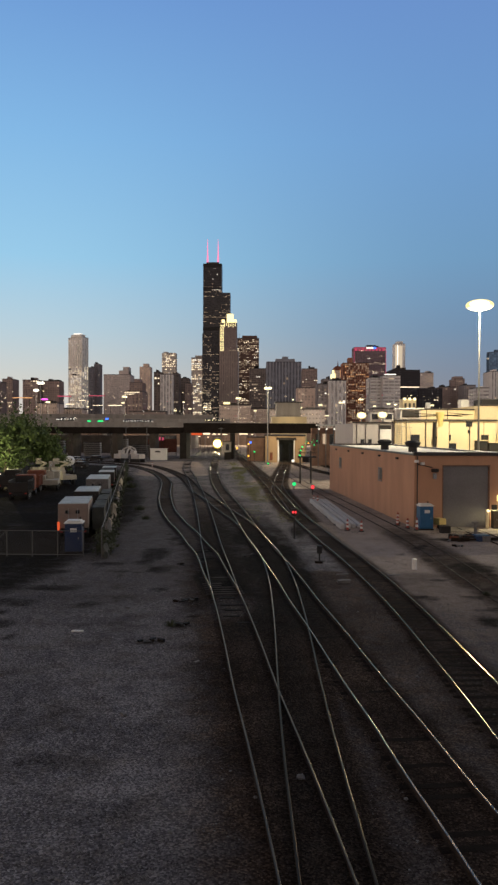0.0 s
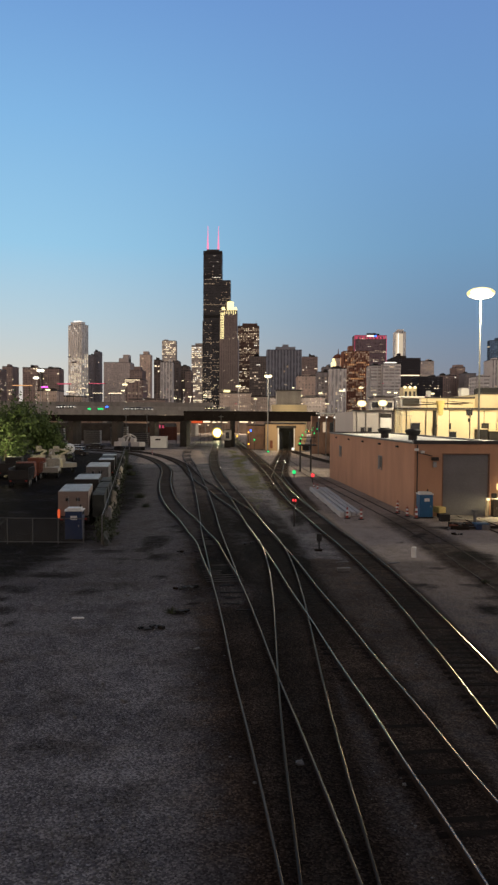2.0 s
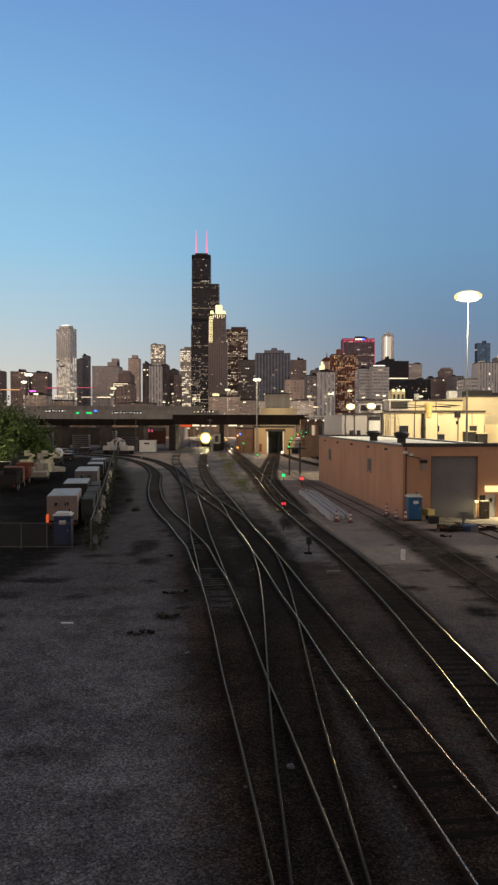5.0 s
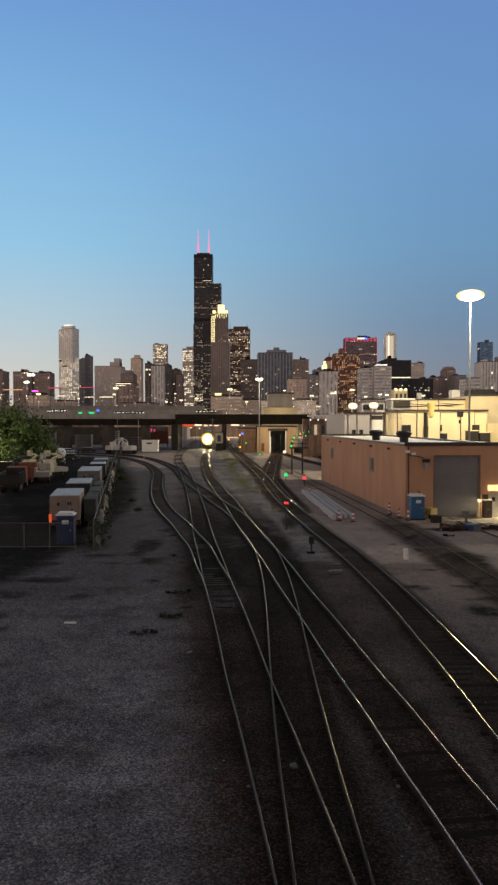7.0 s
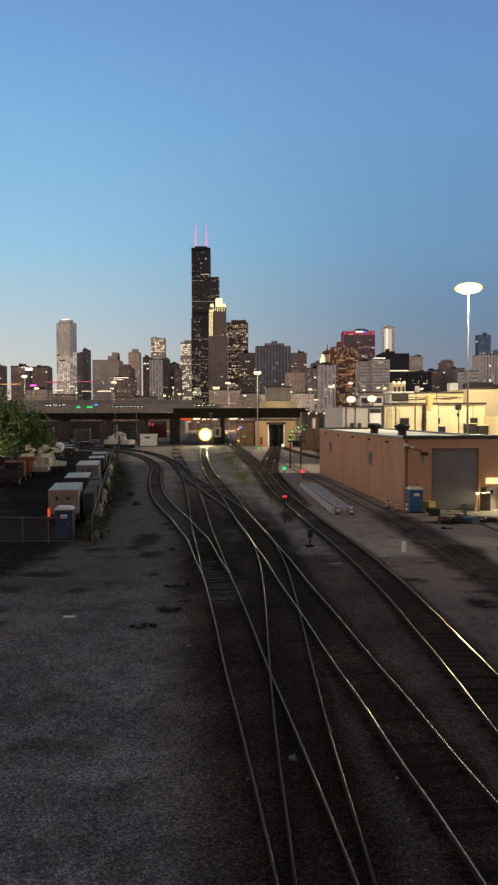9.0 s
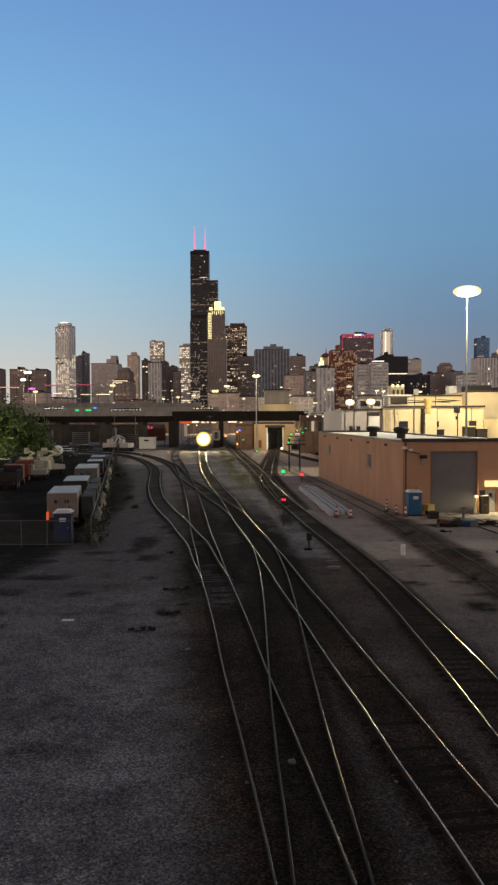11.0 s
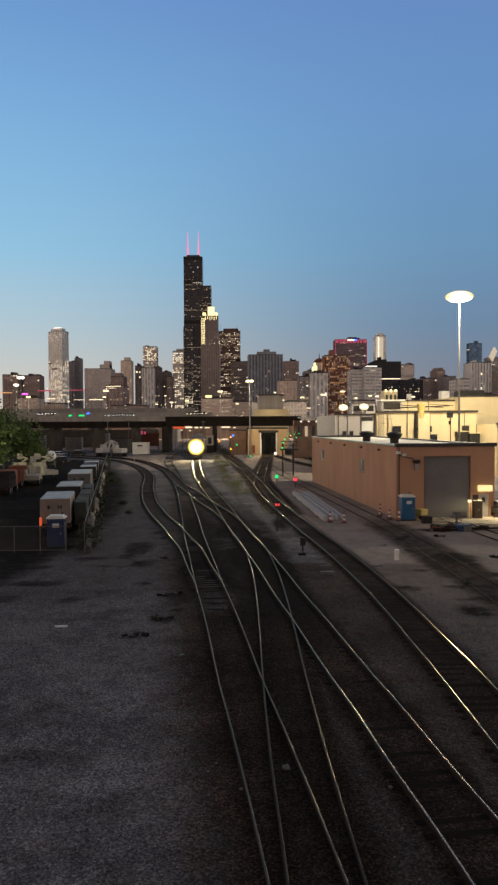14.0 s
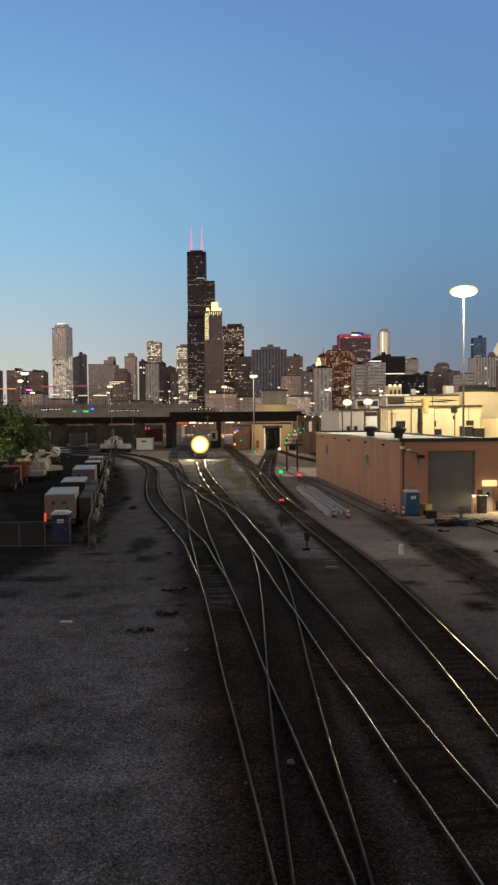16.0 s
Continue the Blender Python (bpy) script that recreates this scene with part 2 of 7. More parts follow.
M_DARKBRICK = material("dark_red_brick", (0.21, 0.125, 0.09), 0.9, var=0.3, scale=0.6)
M_YELLOW = material("yellow_paint", (0.60, 0.46, 0.17), 0.6, var=0.2, scale=1.0)
M_BLUE = material("blue_plastic", (0.012, 0.10, 0.23), 0.45, var=0.15, scale=1.5)
M_DUSTGLASS = material("dusty_window_glass", (0.09, 0.085, 0.08), 0.6, var=0.3, scale=1.2, spec=0.2)
M_DEEPBLUE = material("deep_blue_plastic", (0.0049, 0.0252, 0.0910), 0.5, var=0.2, scale=1.5)
M_WHITE = material("white_paint", (0.72, 0.72, 0.70), 0.55, var=0.12, scale=0.8)
M_PINKISH = material("faded_white_truck_body", (0.23, 0.175, 0.15), 0.7, var=0.15, scale=0.7)
M_BLACK = material("black_rubber", (0.015, 0.015, 0.016), 0.8, var=0.2)
M_GLASS = material("dark_glass", (0.012, 0.014, 0.018), 0.22, var=0.1, spec=0.8)
M_RED = material("red_paint", (0.32, 0.03, 0.02), 0.55, var=0.2, scale=1.0)
M_RUSTRED = material("rusty_red_metal", (0.19, 0.062, 0.035), 0.8, var=0.35, scale=1.0)
M_CONERED = material("faded_red_plastic", (0.36, 0.06, 0.045), 0.65, var=0.15)
M_MAST = material("weathered_galvanised_mast", (0.17, 0.17, 0.155), 0.65, var=0.2, scale=0.8)
M_CANVAS = material("bleached_canvas", (0.36, 0.32, 0.25), 0.9, var=0.35, scale=1.6, bump=0.4)
M_GREENTARP = material("dull_green_canvas", (0.055, 0.058, 0.05), 0.9, var=0.3, scale=0.8, bump=0.4)
M_LEAF = material("green_leaves", (0.07, 0.11, 0.03), 0.7, var=0.5, scale=0.7, fine=5)
M_BARK = material("grey_bark", (0.10, 0.08, 0.06), 0.9, var=0.35, scale=3.0, bump=0.5)
M_GRASS = material("dry_weeds", (0.19, 0.195, 0.095), 0.9, var=0.4, scale=0.8)
M_STONE = material("pale_stone", (0.145, 0.14, 0.14), 0.9, var=0.35, scale=3.0)

M_YARDRAIL.node_tree.nodes["Principled BSDF"].inputs["Specular Tint"].default_value = (0.8, 0.70, 0.58, 1)
M_RAIL.node_tree.nodes["Principled BSDF"].inputs["Specular Tint"].default_value = (0.87, 0.72, 0.58, 1)
M_TURNRAIL.node_tree.nodes["Principled BSDF"].inputs["Specular Tint"].default_value = (0.69, 0.64, 0.58, 1)
M_GREYRAIL.node_tree.nodes["Principled BSDF"].inputs["Specular Tint"].default_value = (0.76, 0.70, 0.63, 1)
G_FLOOD = glowing("flood_glow", (1.0, 0.95, 0.76), 2.2)
# yellow halo at the floodlight edges, put into a glowing rim colour
G_RIM = glowing("warm_flood_rim", (1.0, 0.82, 0.36), 1.1)
G_STREET = glowing("street_lamp_glow", (1.0, 0.86, 0.50), 1.7)
G_DOORLAMP = glowing("warm_door_lamp", (1.0, 0.80, 0.36), 1.15)
G_WHITE = glowing("white_light", (1.0, 0.93, 0.82), 1.2)
G_HEAD = glowing("headlight_core", (1.0, 0.88, 0.52), 230.0, True)


def glare_disc(name, inner, outer, middle, radius, strength):
    """Lamp bloom painted as emission: brightest in its middle and dim at its rim."""
    m = glowing(name, inner, strength)
    n, l = m.node_tree.nodes, m.node_tree.links
    c, away = n.new("ShaderNodeTexCoord"), n.new("ShaderNodeVectorMath")
    away.operation = "DISTANCE"
    away.inputs[1].default_value = middle
    l.new(c.outputs["Object"], away.inputs[0])
    share = n.new("ShaderNodeMath")
    share.operation = "DIVIDE"
    share.inputs[1].default_value = radius
    l.new(away.outputs["Value"], share.inputs[0])
    r = ramp(n, [(0.0, inner), (0.66, inner), (0.86, outer), (1.0, [0.12 * v for v in outer])])
    l.new(share.outputs[0], r.inputs[0])
    l.new(r.outputs["Color"], n["Principled BSDF"].inputs["Emission Color"])
    n["Principled BSDF"].inputs["Base Color"].default_value = (0.02, 0.015, 0.01, 1)
    return m


G_HALO = glare_disc("headlight_glare", (1.0, 0.82, 0.25), (0.62, 0.42, 0.07), (0, -0.1, 2.85), 1.95, 2.3)
G_RED = glowing("red_light", (1.0, 0.05, 0.06), 1.5)
G_GREEN = glowing("green_light", (0.02, 0.9, 0.22), 1.1)
G_AMBER = glowing("amber_light", (1.0, 0.42, 0.05), 3.0)
G_BLUE = glowing("blue_light", (0.04, 0.15, 1.0), 3.0)
G_PINK = glowing("pink_mast_light", (1.0, 0.26, 0.46), 1.05)
G_MAGENTA = glowing("magenta_light", (1.0, 0.10, 0.85), 2.0)
G_WARMWIN = glowing("warm_window", (1.0, 0.80, 0.54), 1.5)
G_DIMWIN = glowing("dim_window", (1.0, 0.76, 0.52), 0.46)
G_WHITEWIN = glowing("pale_window", (1.0, 0.90, 0.76), 1.4)
G_ORANGERED = glowing("orange_red_glow", (1.0, 0.14, 0.04), 0.6)
# floodlight on tower faces, painted as the faces' own glow
G_GOLDFACE = glowing("gold_floodlit_face", (1.0, 0.83, 0.60), 0.55)
G_GOLD = glowing("gold_crown_light", (1.0, 0.84, 0.40), 1.6)
G_ORANGEWIN = glowing("orange_window", (1.0, 0.50, 0.20), 0.9)
G_REDTOP = glowing("red_crown_light", (0.85, 0.10, 0.20), 0.6)


# ---- mesh helpers ----
def bx(bm, x0, x1, y0, y1, z0, z1, rz=0.0, bevel=0.0, about=None):
    m = Matrix.Translation(((x0 + x1) / 2, (y0 + y1) / 2, (z0 + z1) / 2)) @ Matrix.Diagonal((x1 - x0, y1 - y0, z1 - z0, 1))
    if rz:
        p = Matrix.Translation(about or ((x0 + x1) / 2, (y0 + y1) / 2, 0))
        m = p @ Matrix.Rotation(radians(rz), 4, "Z") @ p.inverted() @ m
    vs = bmesh.ops.create_cube(bm, size=1, matrix=m)["verts"]
    if bevel:
        es = list({e for v in vs for e in v.link_edges})
        bmesh.ops.bevel(bm, geom=es, offset=bevel, segments=2, affect="EDGES", profile=0.6)


def rod(bm, p, q, r, r2=None, seg=10):
    p, q = Vector(p), Vector(q)
    d = q - p
    m = Matrix.Translation((p + q) / 2) @ d.to_track_quat("Z", "Y").to_matrix().to_4x4()
    bmesh.ops.create_cone(bm, cap_ends=True, segments=seg, radius1=r, radius2=r if r2 is None else r2, depth=d.length, matrix=m)


def ball(bm, c, r, sub=2, squash=(1, 1, 1)):
    bmesh.ops.create_icosphere(bm, subdivisions=sub, radius=r, matrix=Matrix.Translation(c) @ Matrix.Diagonal((*squash, 1)))


def part(name, bm, mat, parent=None, label="", m=None):
    """Links a bmesh as one mesh object, under a thing or a part when parent is given."""
    me = bpy.data.meshes.new(name)
    bm.to_mesh(me)
    bm.free()
    me.materials.append(mat)
    ob = new(name, me)
    if parent:
        ob.parent = parent
    if m is not None:
        ob.matrix_basis = m
    if label:
        ob["label"] = label
    return ob


def quick(name, mat, parent, maker, label="", m=None):
    bm = bmesh.new()
    maker(bm)
    return part(name, bm, mat, parent, label, m)


def block(name, mat, parent, *dims, label="", bevel=0.0, rz=0.0):
    return quick(name, mat, parent, lambda bm: bx(bm, *dims, bevel=bevel, rz=rz), label)


def thing(name, m, label, category, group="", kind=""):
    ob = new(name)
    ob.matrix_basis = m
    ob.empty_display_size = 0.3
    return tagged(ob, label, category, group, kind)


def mesh_of(name, verts, faces, mat, parent=None, smooth=False):
    me = bpy.data.meshes.new(name)
    me.from_pydata(verts, [], faces)
    me.materials.append(mat)
    if smooth:
        me.polygons.foreach_set("use_smooth", [True] * len(me.polygons))
    ob = new(name, me)
    if parent:
        ob.parent = parent
    return ob


def curve_points(pts, step):
    """Points at even steps along a smooth line through the plan points given."""
    pts = [Vector((x, y)) for x, y in pts]
    ext = [pts[0] * 2 - pts[1]] + pts + [pts[-1] * 2 - pts[-2]]
    fine = []
    for i in range(1, len(ext) - 2):
        a, b, c, d = ext[i - 1:i + 3]
        k = max(4, int((c - b).length / 0.5))
        for j in range(k):
            t = j / k
            fine.append(0.5 * ((2 * b) + (c - a) * t + (2 * a - 5 * b + 4 * c - d) * t * t + (3 * b - a - 3 * c + d) * t ** 3))
    fine.append(pts[-1])
    out, left = [fine[0]], step
    for a, b in zip(fine, fine[1:]):
        seg = (b - a).length
        while seg >= left:
            a = a + (b - a) * (left / seg)
            out.append(a)
            seg -= left
            left = step
        left -= seg
    return out


def tangents(ps):
    out = []
    for i in range(len(ps)):
        d = ps[min(i + 1, len(ps) - 1)] - ps[max(i - 1, 0)]
        out.append(d.normalized())
    return out


# ---- ground and tracks ----
LINE_A = [(3.9, -14), (2.55, 0), (1.2, 13.3), (0.75, 17.5), (0.43, 20.3), (-0.02, 24), (-0.55, 29.1), (-1.1, 34), (-1.62, 38.3), (-2.4, 45.5), (-3.42, 54.8), (-4.55, 66.5), (-6.06, 81.3), (-8.6, 104.5), (-12.3, 135), (-15.2, 158), (-17.2, 180), (-18.7, 205), (-19.8, 235), (-21.0, 270), (-22.6, 320)]
LINE_B = [(2.0, -14), (1.75, 0), (1.55, 13.3), (1.47, 17.5), (1.44, 21), (1.45, 25), (1.49, 30), (1.5, 35), (1.42, 41), (1.12, 47.5), (0.7, 52), (-0.05, 58), (-0.62, 63)]
LINE_C = [(7.2, -14), (6.1, 0), (4.92, 13.3), (4.4, 17.9), (4.03, 21.5), (3.73, 23.9), (3.4, 26.9), (2.98, 31), (2.34, 36.5), (1.7, 42.9), (0.76, 51), (-0.05, 57.7), (-0.75, 64.5), (-1.9, 75.7), (-4.0, 93.5), (-6.6, 119), (-9.5, 160), (-12.6, 225), (-15.4, 284), (-19.2, 362), (-20.2, 384)]
LINE_D = [(7.0, -14), (7.2, 0), (7.3, 14), (7.34, 24), (7.28, 28), (7.22, 32), (7.08, 36.3), (6.7, 42.9), (6.1, 50.2), (5.45, 56.6), (4.35, 69.7), (3.2, 86), (1.75, 118), (-0.7, 156), (-6.0, 240), (-10.5, 310), (-15.2, 384)]
LINE_L = [(-1.62, 38.3), (-2.45, 43.5), (-3.35, 49.5), (-4.35, 54), (-5.7, 60.5), (-7.5, 68), (-9.8, 80), (-12.2, 97.5), (-14.6, 118), (-18.8, 139), (-24.5, 158), (-31, 172), (-45, 188), (-72, 200), (-110, 206)]
LINE_N = [(-6.7, 88), (-8.0, 98.5), (-9.7, 110), (-13.6, 133), (-21.0, 161), (-30.5, 181), (-48, 197), (-78, 208), (-110, 214)]
LINE_X = [(-8.35, 102), (-6.9, 95), (-5.2, 87), (-3.95, 80), (-2.6, 73.5), (-1.35, 67.5), (-0.35, 61)]
LINE_E = [(2.55, 101), (3.1, 112), (3.9, 128), (5.3, 155), (6.6, 178), (7.3, 193), (8.0, 214)]
LINE_F = [(13.4, -14), (13.1, 10), (12.8, 30), (12.7, 40), (12.55, 50), (12.1, 60), (11.2, 72), (9.9, 88), (8.2, 108), (6.7, 130), (5.9, 148), (6.1, 164), (6.8, 180), (7.5, 196), (7.9, 208)]
LINE_G = [(6.05, 168), (5.0, 150), (3.95, 131), (3.35, 116), (3.2, 105), (3.4, 95), (3.75, 86), (4.1, 77), (4.45, 69)]
LINE_H = [(18.35, 64.9), (18.45, 62), (18.9, 56), (19.7, 48), (20.8, 38), (22.4, 25)]
LINE_K = [(21, 106), (17.5, 122), (14.2, 142), (11.4, 162), (9.6, 182), (8.6, 200)]
LINE_J = [(31, 112), (24, 128), (19.0, 150), (16.0, 175), (14.4, 205), (13.6, 260)]


def spaced(parts):
    out = [parts[0][0]]
    for low, high, step in parts:
        n = max(1, round((high - low) / step))
        out += [low + (high - low) * (i + 1) / n for i in range(n)]
    return out


def near_line(pts, line):
    """The distance of every plan point to a line of the plan."""
    best = np.full(len(pts), 1e9)
    ps = curve_points(line, 1.0)
    for a, b in zip(ps, ps[1:]):
        a, b = np.array(a), np.array(b)
        ab = b - a
        t = np.clip(((pts - a) @ ab) / (ab @ ab), 0, 1)
        best = np.minimum(best, np.hypot(*(pts - a - t[:, None] * ab).T))
    return best


def ease(v, low, high):
    t = np.clip((v - low) / (high - low), 0, 1)
    return t * t * (3 - 2 * t)


STAINS = [(-7.0, 50.5, 1.5, 4.0), (-3.3, 36.6, 0.8, 0.9), (-3.2, 32.0, 0.5, 0.5), (-4.3, 29.6, 0.7, 0.4), (-6.0, 45.0, 1.1, 1.6), (-11.0, 39.5, 2.4, 1.0), (-9.2, 74.0, 1.0, 1.2), (-9.5, 46.8, 1.8, 1.0), (-2.2, 47.0, 1.2, 4.0), (0.2, 49.0, 1.3, 5.0), (10.6, 33.0, 1.0, 1.6), (12.0, 35.2, 1.8, 0.6), (-0.4, 38.5, 2.0, 3.0), (-2.0, 60.0, 1.6, 6.0), (-0.6, 43.0, 1.4, 2.2), (-1.5, 52.5, 0.9, 2.0), (2.6, 47.0, 0.8, 3.0), (3.4, 62.0, 0.9, 5.0), (13.6, 46.0, 2.0, 2.4), (15.5, 58.0, 2.2, 1.2)]
STAINS += [(0.4, 47.0, 1.9, 6.0), (1.9, 51.0, 1.3, 6.0), (2.4, 43.0, 1.2, 4.0), (-1.6, 39.5, 1.7, 2.6), (0.8, 56.0, 1.2, 6.0), (-1.0, 58.0, 1.4, 5.0), (-2.6, 43.0, 1.3, 3.5), (-3.4, 50.5, 1.0, 4.0)]
STAINS += [(-7.3, 47.5, 0.9, 1.3), (-14.5, 42.5, 1.6, 1.8), (-12.0, 44.0, 1.0, 1.2), (-10.2, 30.2, 0.45, 0.4), (-9.6, 25.6, 0.5, 0.5), (-3.0, 33.6, 0.45, 0.4), (-8.3, 36.0, 0.9, 0.8), (-5.2, 39.5, 0.7, 0.6)]
SPILLS = STAINS[-16:-8]
STAIN_DICE = random.Random(99)
STAINS += [(STAIN_DICE.uniform(8.6, 15.5), STAIN_DICE.uniform(33, 56), STAIN_DICE.uniform(0.25, 0.8), STAIN_DICE.uniform(0.3, 1.1)) for i in range(16)]
STAINS += [(STAIN_DICE.uniform(-13, -3.5), STAIN_DICE.uniform(30, 60), STAIN_DICE.uniform(0.5, 1.6), STAIN_DICE.uniform(0.5, 1.4)) for i in range(7)]


def ground_sheet():
    """One sheet to the horizon; where ballast, dirt and oil lie on it is kept with its points."""
    xs = spaced([(-4500, -900, 3600), (-900, -120, 260), (-120, -40, 8), (-40, -16, 1.0), (-16, 22, 0.34), (22, 40, 1.5), (40, 120, 8), (120, 900, 260), (900, 4500, 3600)])
    ys = spaced([(-600, -100, 250), (-100, 6, 13), (6, 56, 0.4), (56, 110, 0.8), (110, 240, 2.4), (240, 500, 26), (500, 2500, 500), (2500, 4800, 2300)])
    gx, gy = np.meshgrid(xs, ys)
    pts = np.stack([gx.ravel(), gy.ravel()], 1)
    near = (np.abs(pts[:, 0]) < 125) & (pts[:, 1] > -30) & (pts[:, 1] < 420)
    ballast, dirt, oil = np.zeros(len(pts)), np.zeros(len(pts)), np.zeros(len(pts))
    q = pts[near]
    bal = np.zeros(len(q))
    for line, half, soft in ((LINE_F, 0.6, 2.2), (LINE_A, 0.4, 3.6), (LINE_B, 0.95, 0.7), (LINE_C, 0.85, 0.8), (LINE_D, 0.85, 0.8), (LINE_L, 1.35, 0.8), (LINE_N, 1.3, 0.8), (LINE_X, 0.9, 0.6), (LINE_E, 1.3, 0.8), (LINE_G, 1.3, 0.8), (LINE_K, 1.3, 0.8), (LINE_J, 1.3, 0.8)):
        bal = np.maximum(bal, (0.72 if line is LINE_F else 0.3 if line in (LINE_L, LINE_N) else 0.93 if line is LINE_C else 0.92 if line is LINE_A else 0.8 if line is LINE_D else 1.0) * (1 - ease(near_line(q, line), half, half + soft)))
    strip = near_line(q, [(7.0, -14), (6.2, 12), (5.7, 22), (5.1, 32), (4.2, 43)])
    brown = np.maximum(0, 1 - ease(strip, 1.4, 2.6))
    bal = np.maximum(bal, 0.66 * (1 - ease(strip, 1.4, 2.6)))
    strip = near_line(q, [(4.6, -14), (3.2, 13), (2.6, 24), (2.2, 31), (1.6, 42)])
    brown = np.maximum(brown, 0.7 * (1 - ease(strip, 1.0, 1.7)))
    bal = np.maximum(bal, (0.64 + 0.14 * ease(q[:, 1], 20, 27)) * (1 - ease(strip, 1.0, 1.7)))
    strip = near_line(q, [(9.7, -14), (9.8, 30), (9.7, 42)])
    bal = np.maximum(bal, 0.42 * (1 - ease(strip, 1.8, 3.4)))
    siding = near_line(q, LINE_F)
    bal = bal * (1 - 0.6 * (1 - ease(siding, 1.6, 3.0)) * ease(q[:, 1], 62, 69) * (1 - ease(q[:, 1], 92, 100)))
    bal = np.maximum(bal, 0.8 * (1 - ease(siding, 1.1, 2.6)) * ease(q[:, 1], 36, 42) * (1 - ease(q[:, 1], 60, 66)))
    ballast[near] = bal * (1 - 0.2 * ease(q[:, 1], 42, 54)) * (1 - 0.2 * ease(q[:, 1], 60, 90)) * (1 - 0.55 * ease(q[:, 1], 85, 140))
    dr = np.zeros(len(q))
    for line, half, soft in (([(9.7, -14), (9.9, 20), (9.9, 40), (9.0, 55), (7.4, 72), (6.2, 90), (4.8, 112)], 1.6, 1.6), ([(19, 30), (18.0, 50), (18.5, 64)], 6.0, 4.0), (LINE_F, 2.4, 2.4), ([(4.9, 30), (4.2, 44), (3.0, 58), (1.4, 76), (-1.5, 100), (-3.4, 120), (-6.0, 160), (-8.4, 200)], 1.3, 1.2), ([(6.0, 120), (9, 180)], 5, 4), ([(-16, 140), (-22, 190)], 5, 4)):
        most = 0.2 if half == 1.3 else 1.0
        dr = np.maximum(dr, most * (1 - ease(near_line(q, line), half, half + soft)))
    dirt[near] = np.maximum(dr * (0.4 + 0.6 * ease(q[:, 1], 26, 46)), 0.5 * brown)
    # dirt near and past the bridge also stands in for warm lamplight
    dirt[near] = np.maximum(dirt[near], (0.14 + 0.6 * ease(q[:, 1], 225, 250)) * ease(q[:, 1], 85, 130) * (1 - ease(q[:, 1], 400, 418)) * ease(q[:, 0] + q[:, 1] * 0.125, -2 - 12 * ease(q[:, 1], 200, 235), 2))
    dirt[near] = np.maximum(dirt[near], 0.75 * ease(q[:, 1], 228, 245) * (1 - ease(q[:, 1], 405, 418)))
    ol = np.zeros(len(q))
    for x, y, rx, ry in STAINS:
        ol = np.maximum(ol, 0.74 * (1 - ease(np.hypot((q[:, 0] - x) / rx, (q[:, 1] - y) / ry), 0.3, 1.35)))
    for x, y, rx, ry in SPILLS:
        ol = np.maximum(ol, 1.1 * (1 - ease(np.hypot((q[:, 0] - x) / rx, (q[:, 1] - y) / ry), 0.3, 1.3)))
    ol = np.maximum(ol, 0.5 * (1 - ease(near_line(q, [(2.2, -14), (1.6, 14), (1.0, 26), (0.5, 36), (-0.6, 48)]), 0.5, 1.7)))
    lot = near_line(q, [(-24.5, 43), (-24.0, 70), (-28, 100), (-36, 135), (-46, 165)])
    ol = np.maximum(ol, 0.9 * (1 - ease(lot, 10.5, 15.0)))
    worn = near_line(q, [(-9.5, 40), (-11, 60), (-15, 85), (-20, 120)])
    ol = np.maximum(ol, 0.42 * (1 - ease(worn, 4.0, 9.0)))
    greasy = near_line(q, [(1.4, 27), (0.4, 38), (-0.7, 48), (-2.1, 60), (-3.9, 76)])
    ol = np.maximum(ol, 0.66 * (1 - ease(greasy, 1.9, 3.2)) * ease(q[:, 1], 25, 33) * (1 - 0.6 * ease(q[:, 1], 62, 82)))
    seep = near_line(q, [(2.0, 27), (1.7, 38), (1.3, 48), (0.5, 60), (-1.4, 76)])
    ol = np.maximum(ol, 0.66 * (1 - ease(seep, 1.5, 2.6)) * ease(q[:, 1], 25, 33) * (1 - 0.6 * ease(q[:, 1], 62, 82)))
    ol = np.maximum(ol, 1.0 * (1 - ease(np.hypot((q[:, 0] + 2.0) / 1.5, (q[:, 1] - 41.6) / 3.4), 0.5, 1.3)))
    bare = 1 - ease(np.hypot((q[:, 0] + 1.3) / 1.3, (q[:, 1] - 35.6) / 3.4), 0.5, 1.2)
    ol = ol * (1 - 0.75 * bare)
    ballast[near] *= 1 - 0.35 * bare
    for line in (LINE_D, LINE_E, LINE_G):
        ballast[near] = np.maximum(ballast[near], 0.85 * (1 - ease(near_line(q, line), 1.3, 2.0)) * ease(q[:, 1], 62, 76))
    packed = ease(q[:, 1], 20, 27) * (1 - ease(q[:, 1], 50, 60)) * (1 - ease(q[:, 0], -3.5, -1.0))
    oil[near] = np.maximum(ol, 0.2 * packed)
    zs = [0.02 * noise.noise((x * 0.12, y * 0.12, 0)) + 0.012 * noise.noise((x * 0.7, y * 0.7, 2)) - 0.022 + 0.05 * b if m else -0.03 for (x, y), m, b in zip(pts, near, ballast)]
    k = len(xs)
    faces = [(j * k + i, j * k + i + 1, (j + 1) * k + i + 1, (j + 1) * k + i) for j in range(len(ys) - 1) for i in range(k - 1)]
    g = mesh_of("ground", [(x, y, z) for (x, y), z in zip(pts.tolist(), zs)], faces, M_GROUND, smooth=True)
    lay = g.data.attributes.new("soil", "FLOAT_VECTOR", "POINT")
    lay.data.foreach_set("vector", np.stack([ballast, dirt, oil], 1).ravel())
    tagged(g, "dark grey gravel yard with ballast, dirt and oily patches", "ground", kind="structure")


ground_sheet()


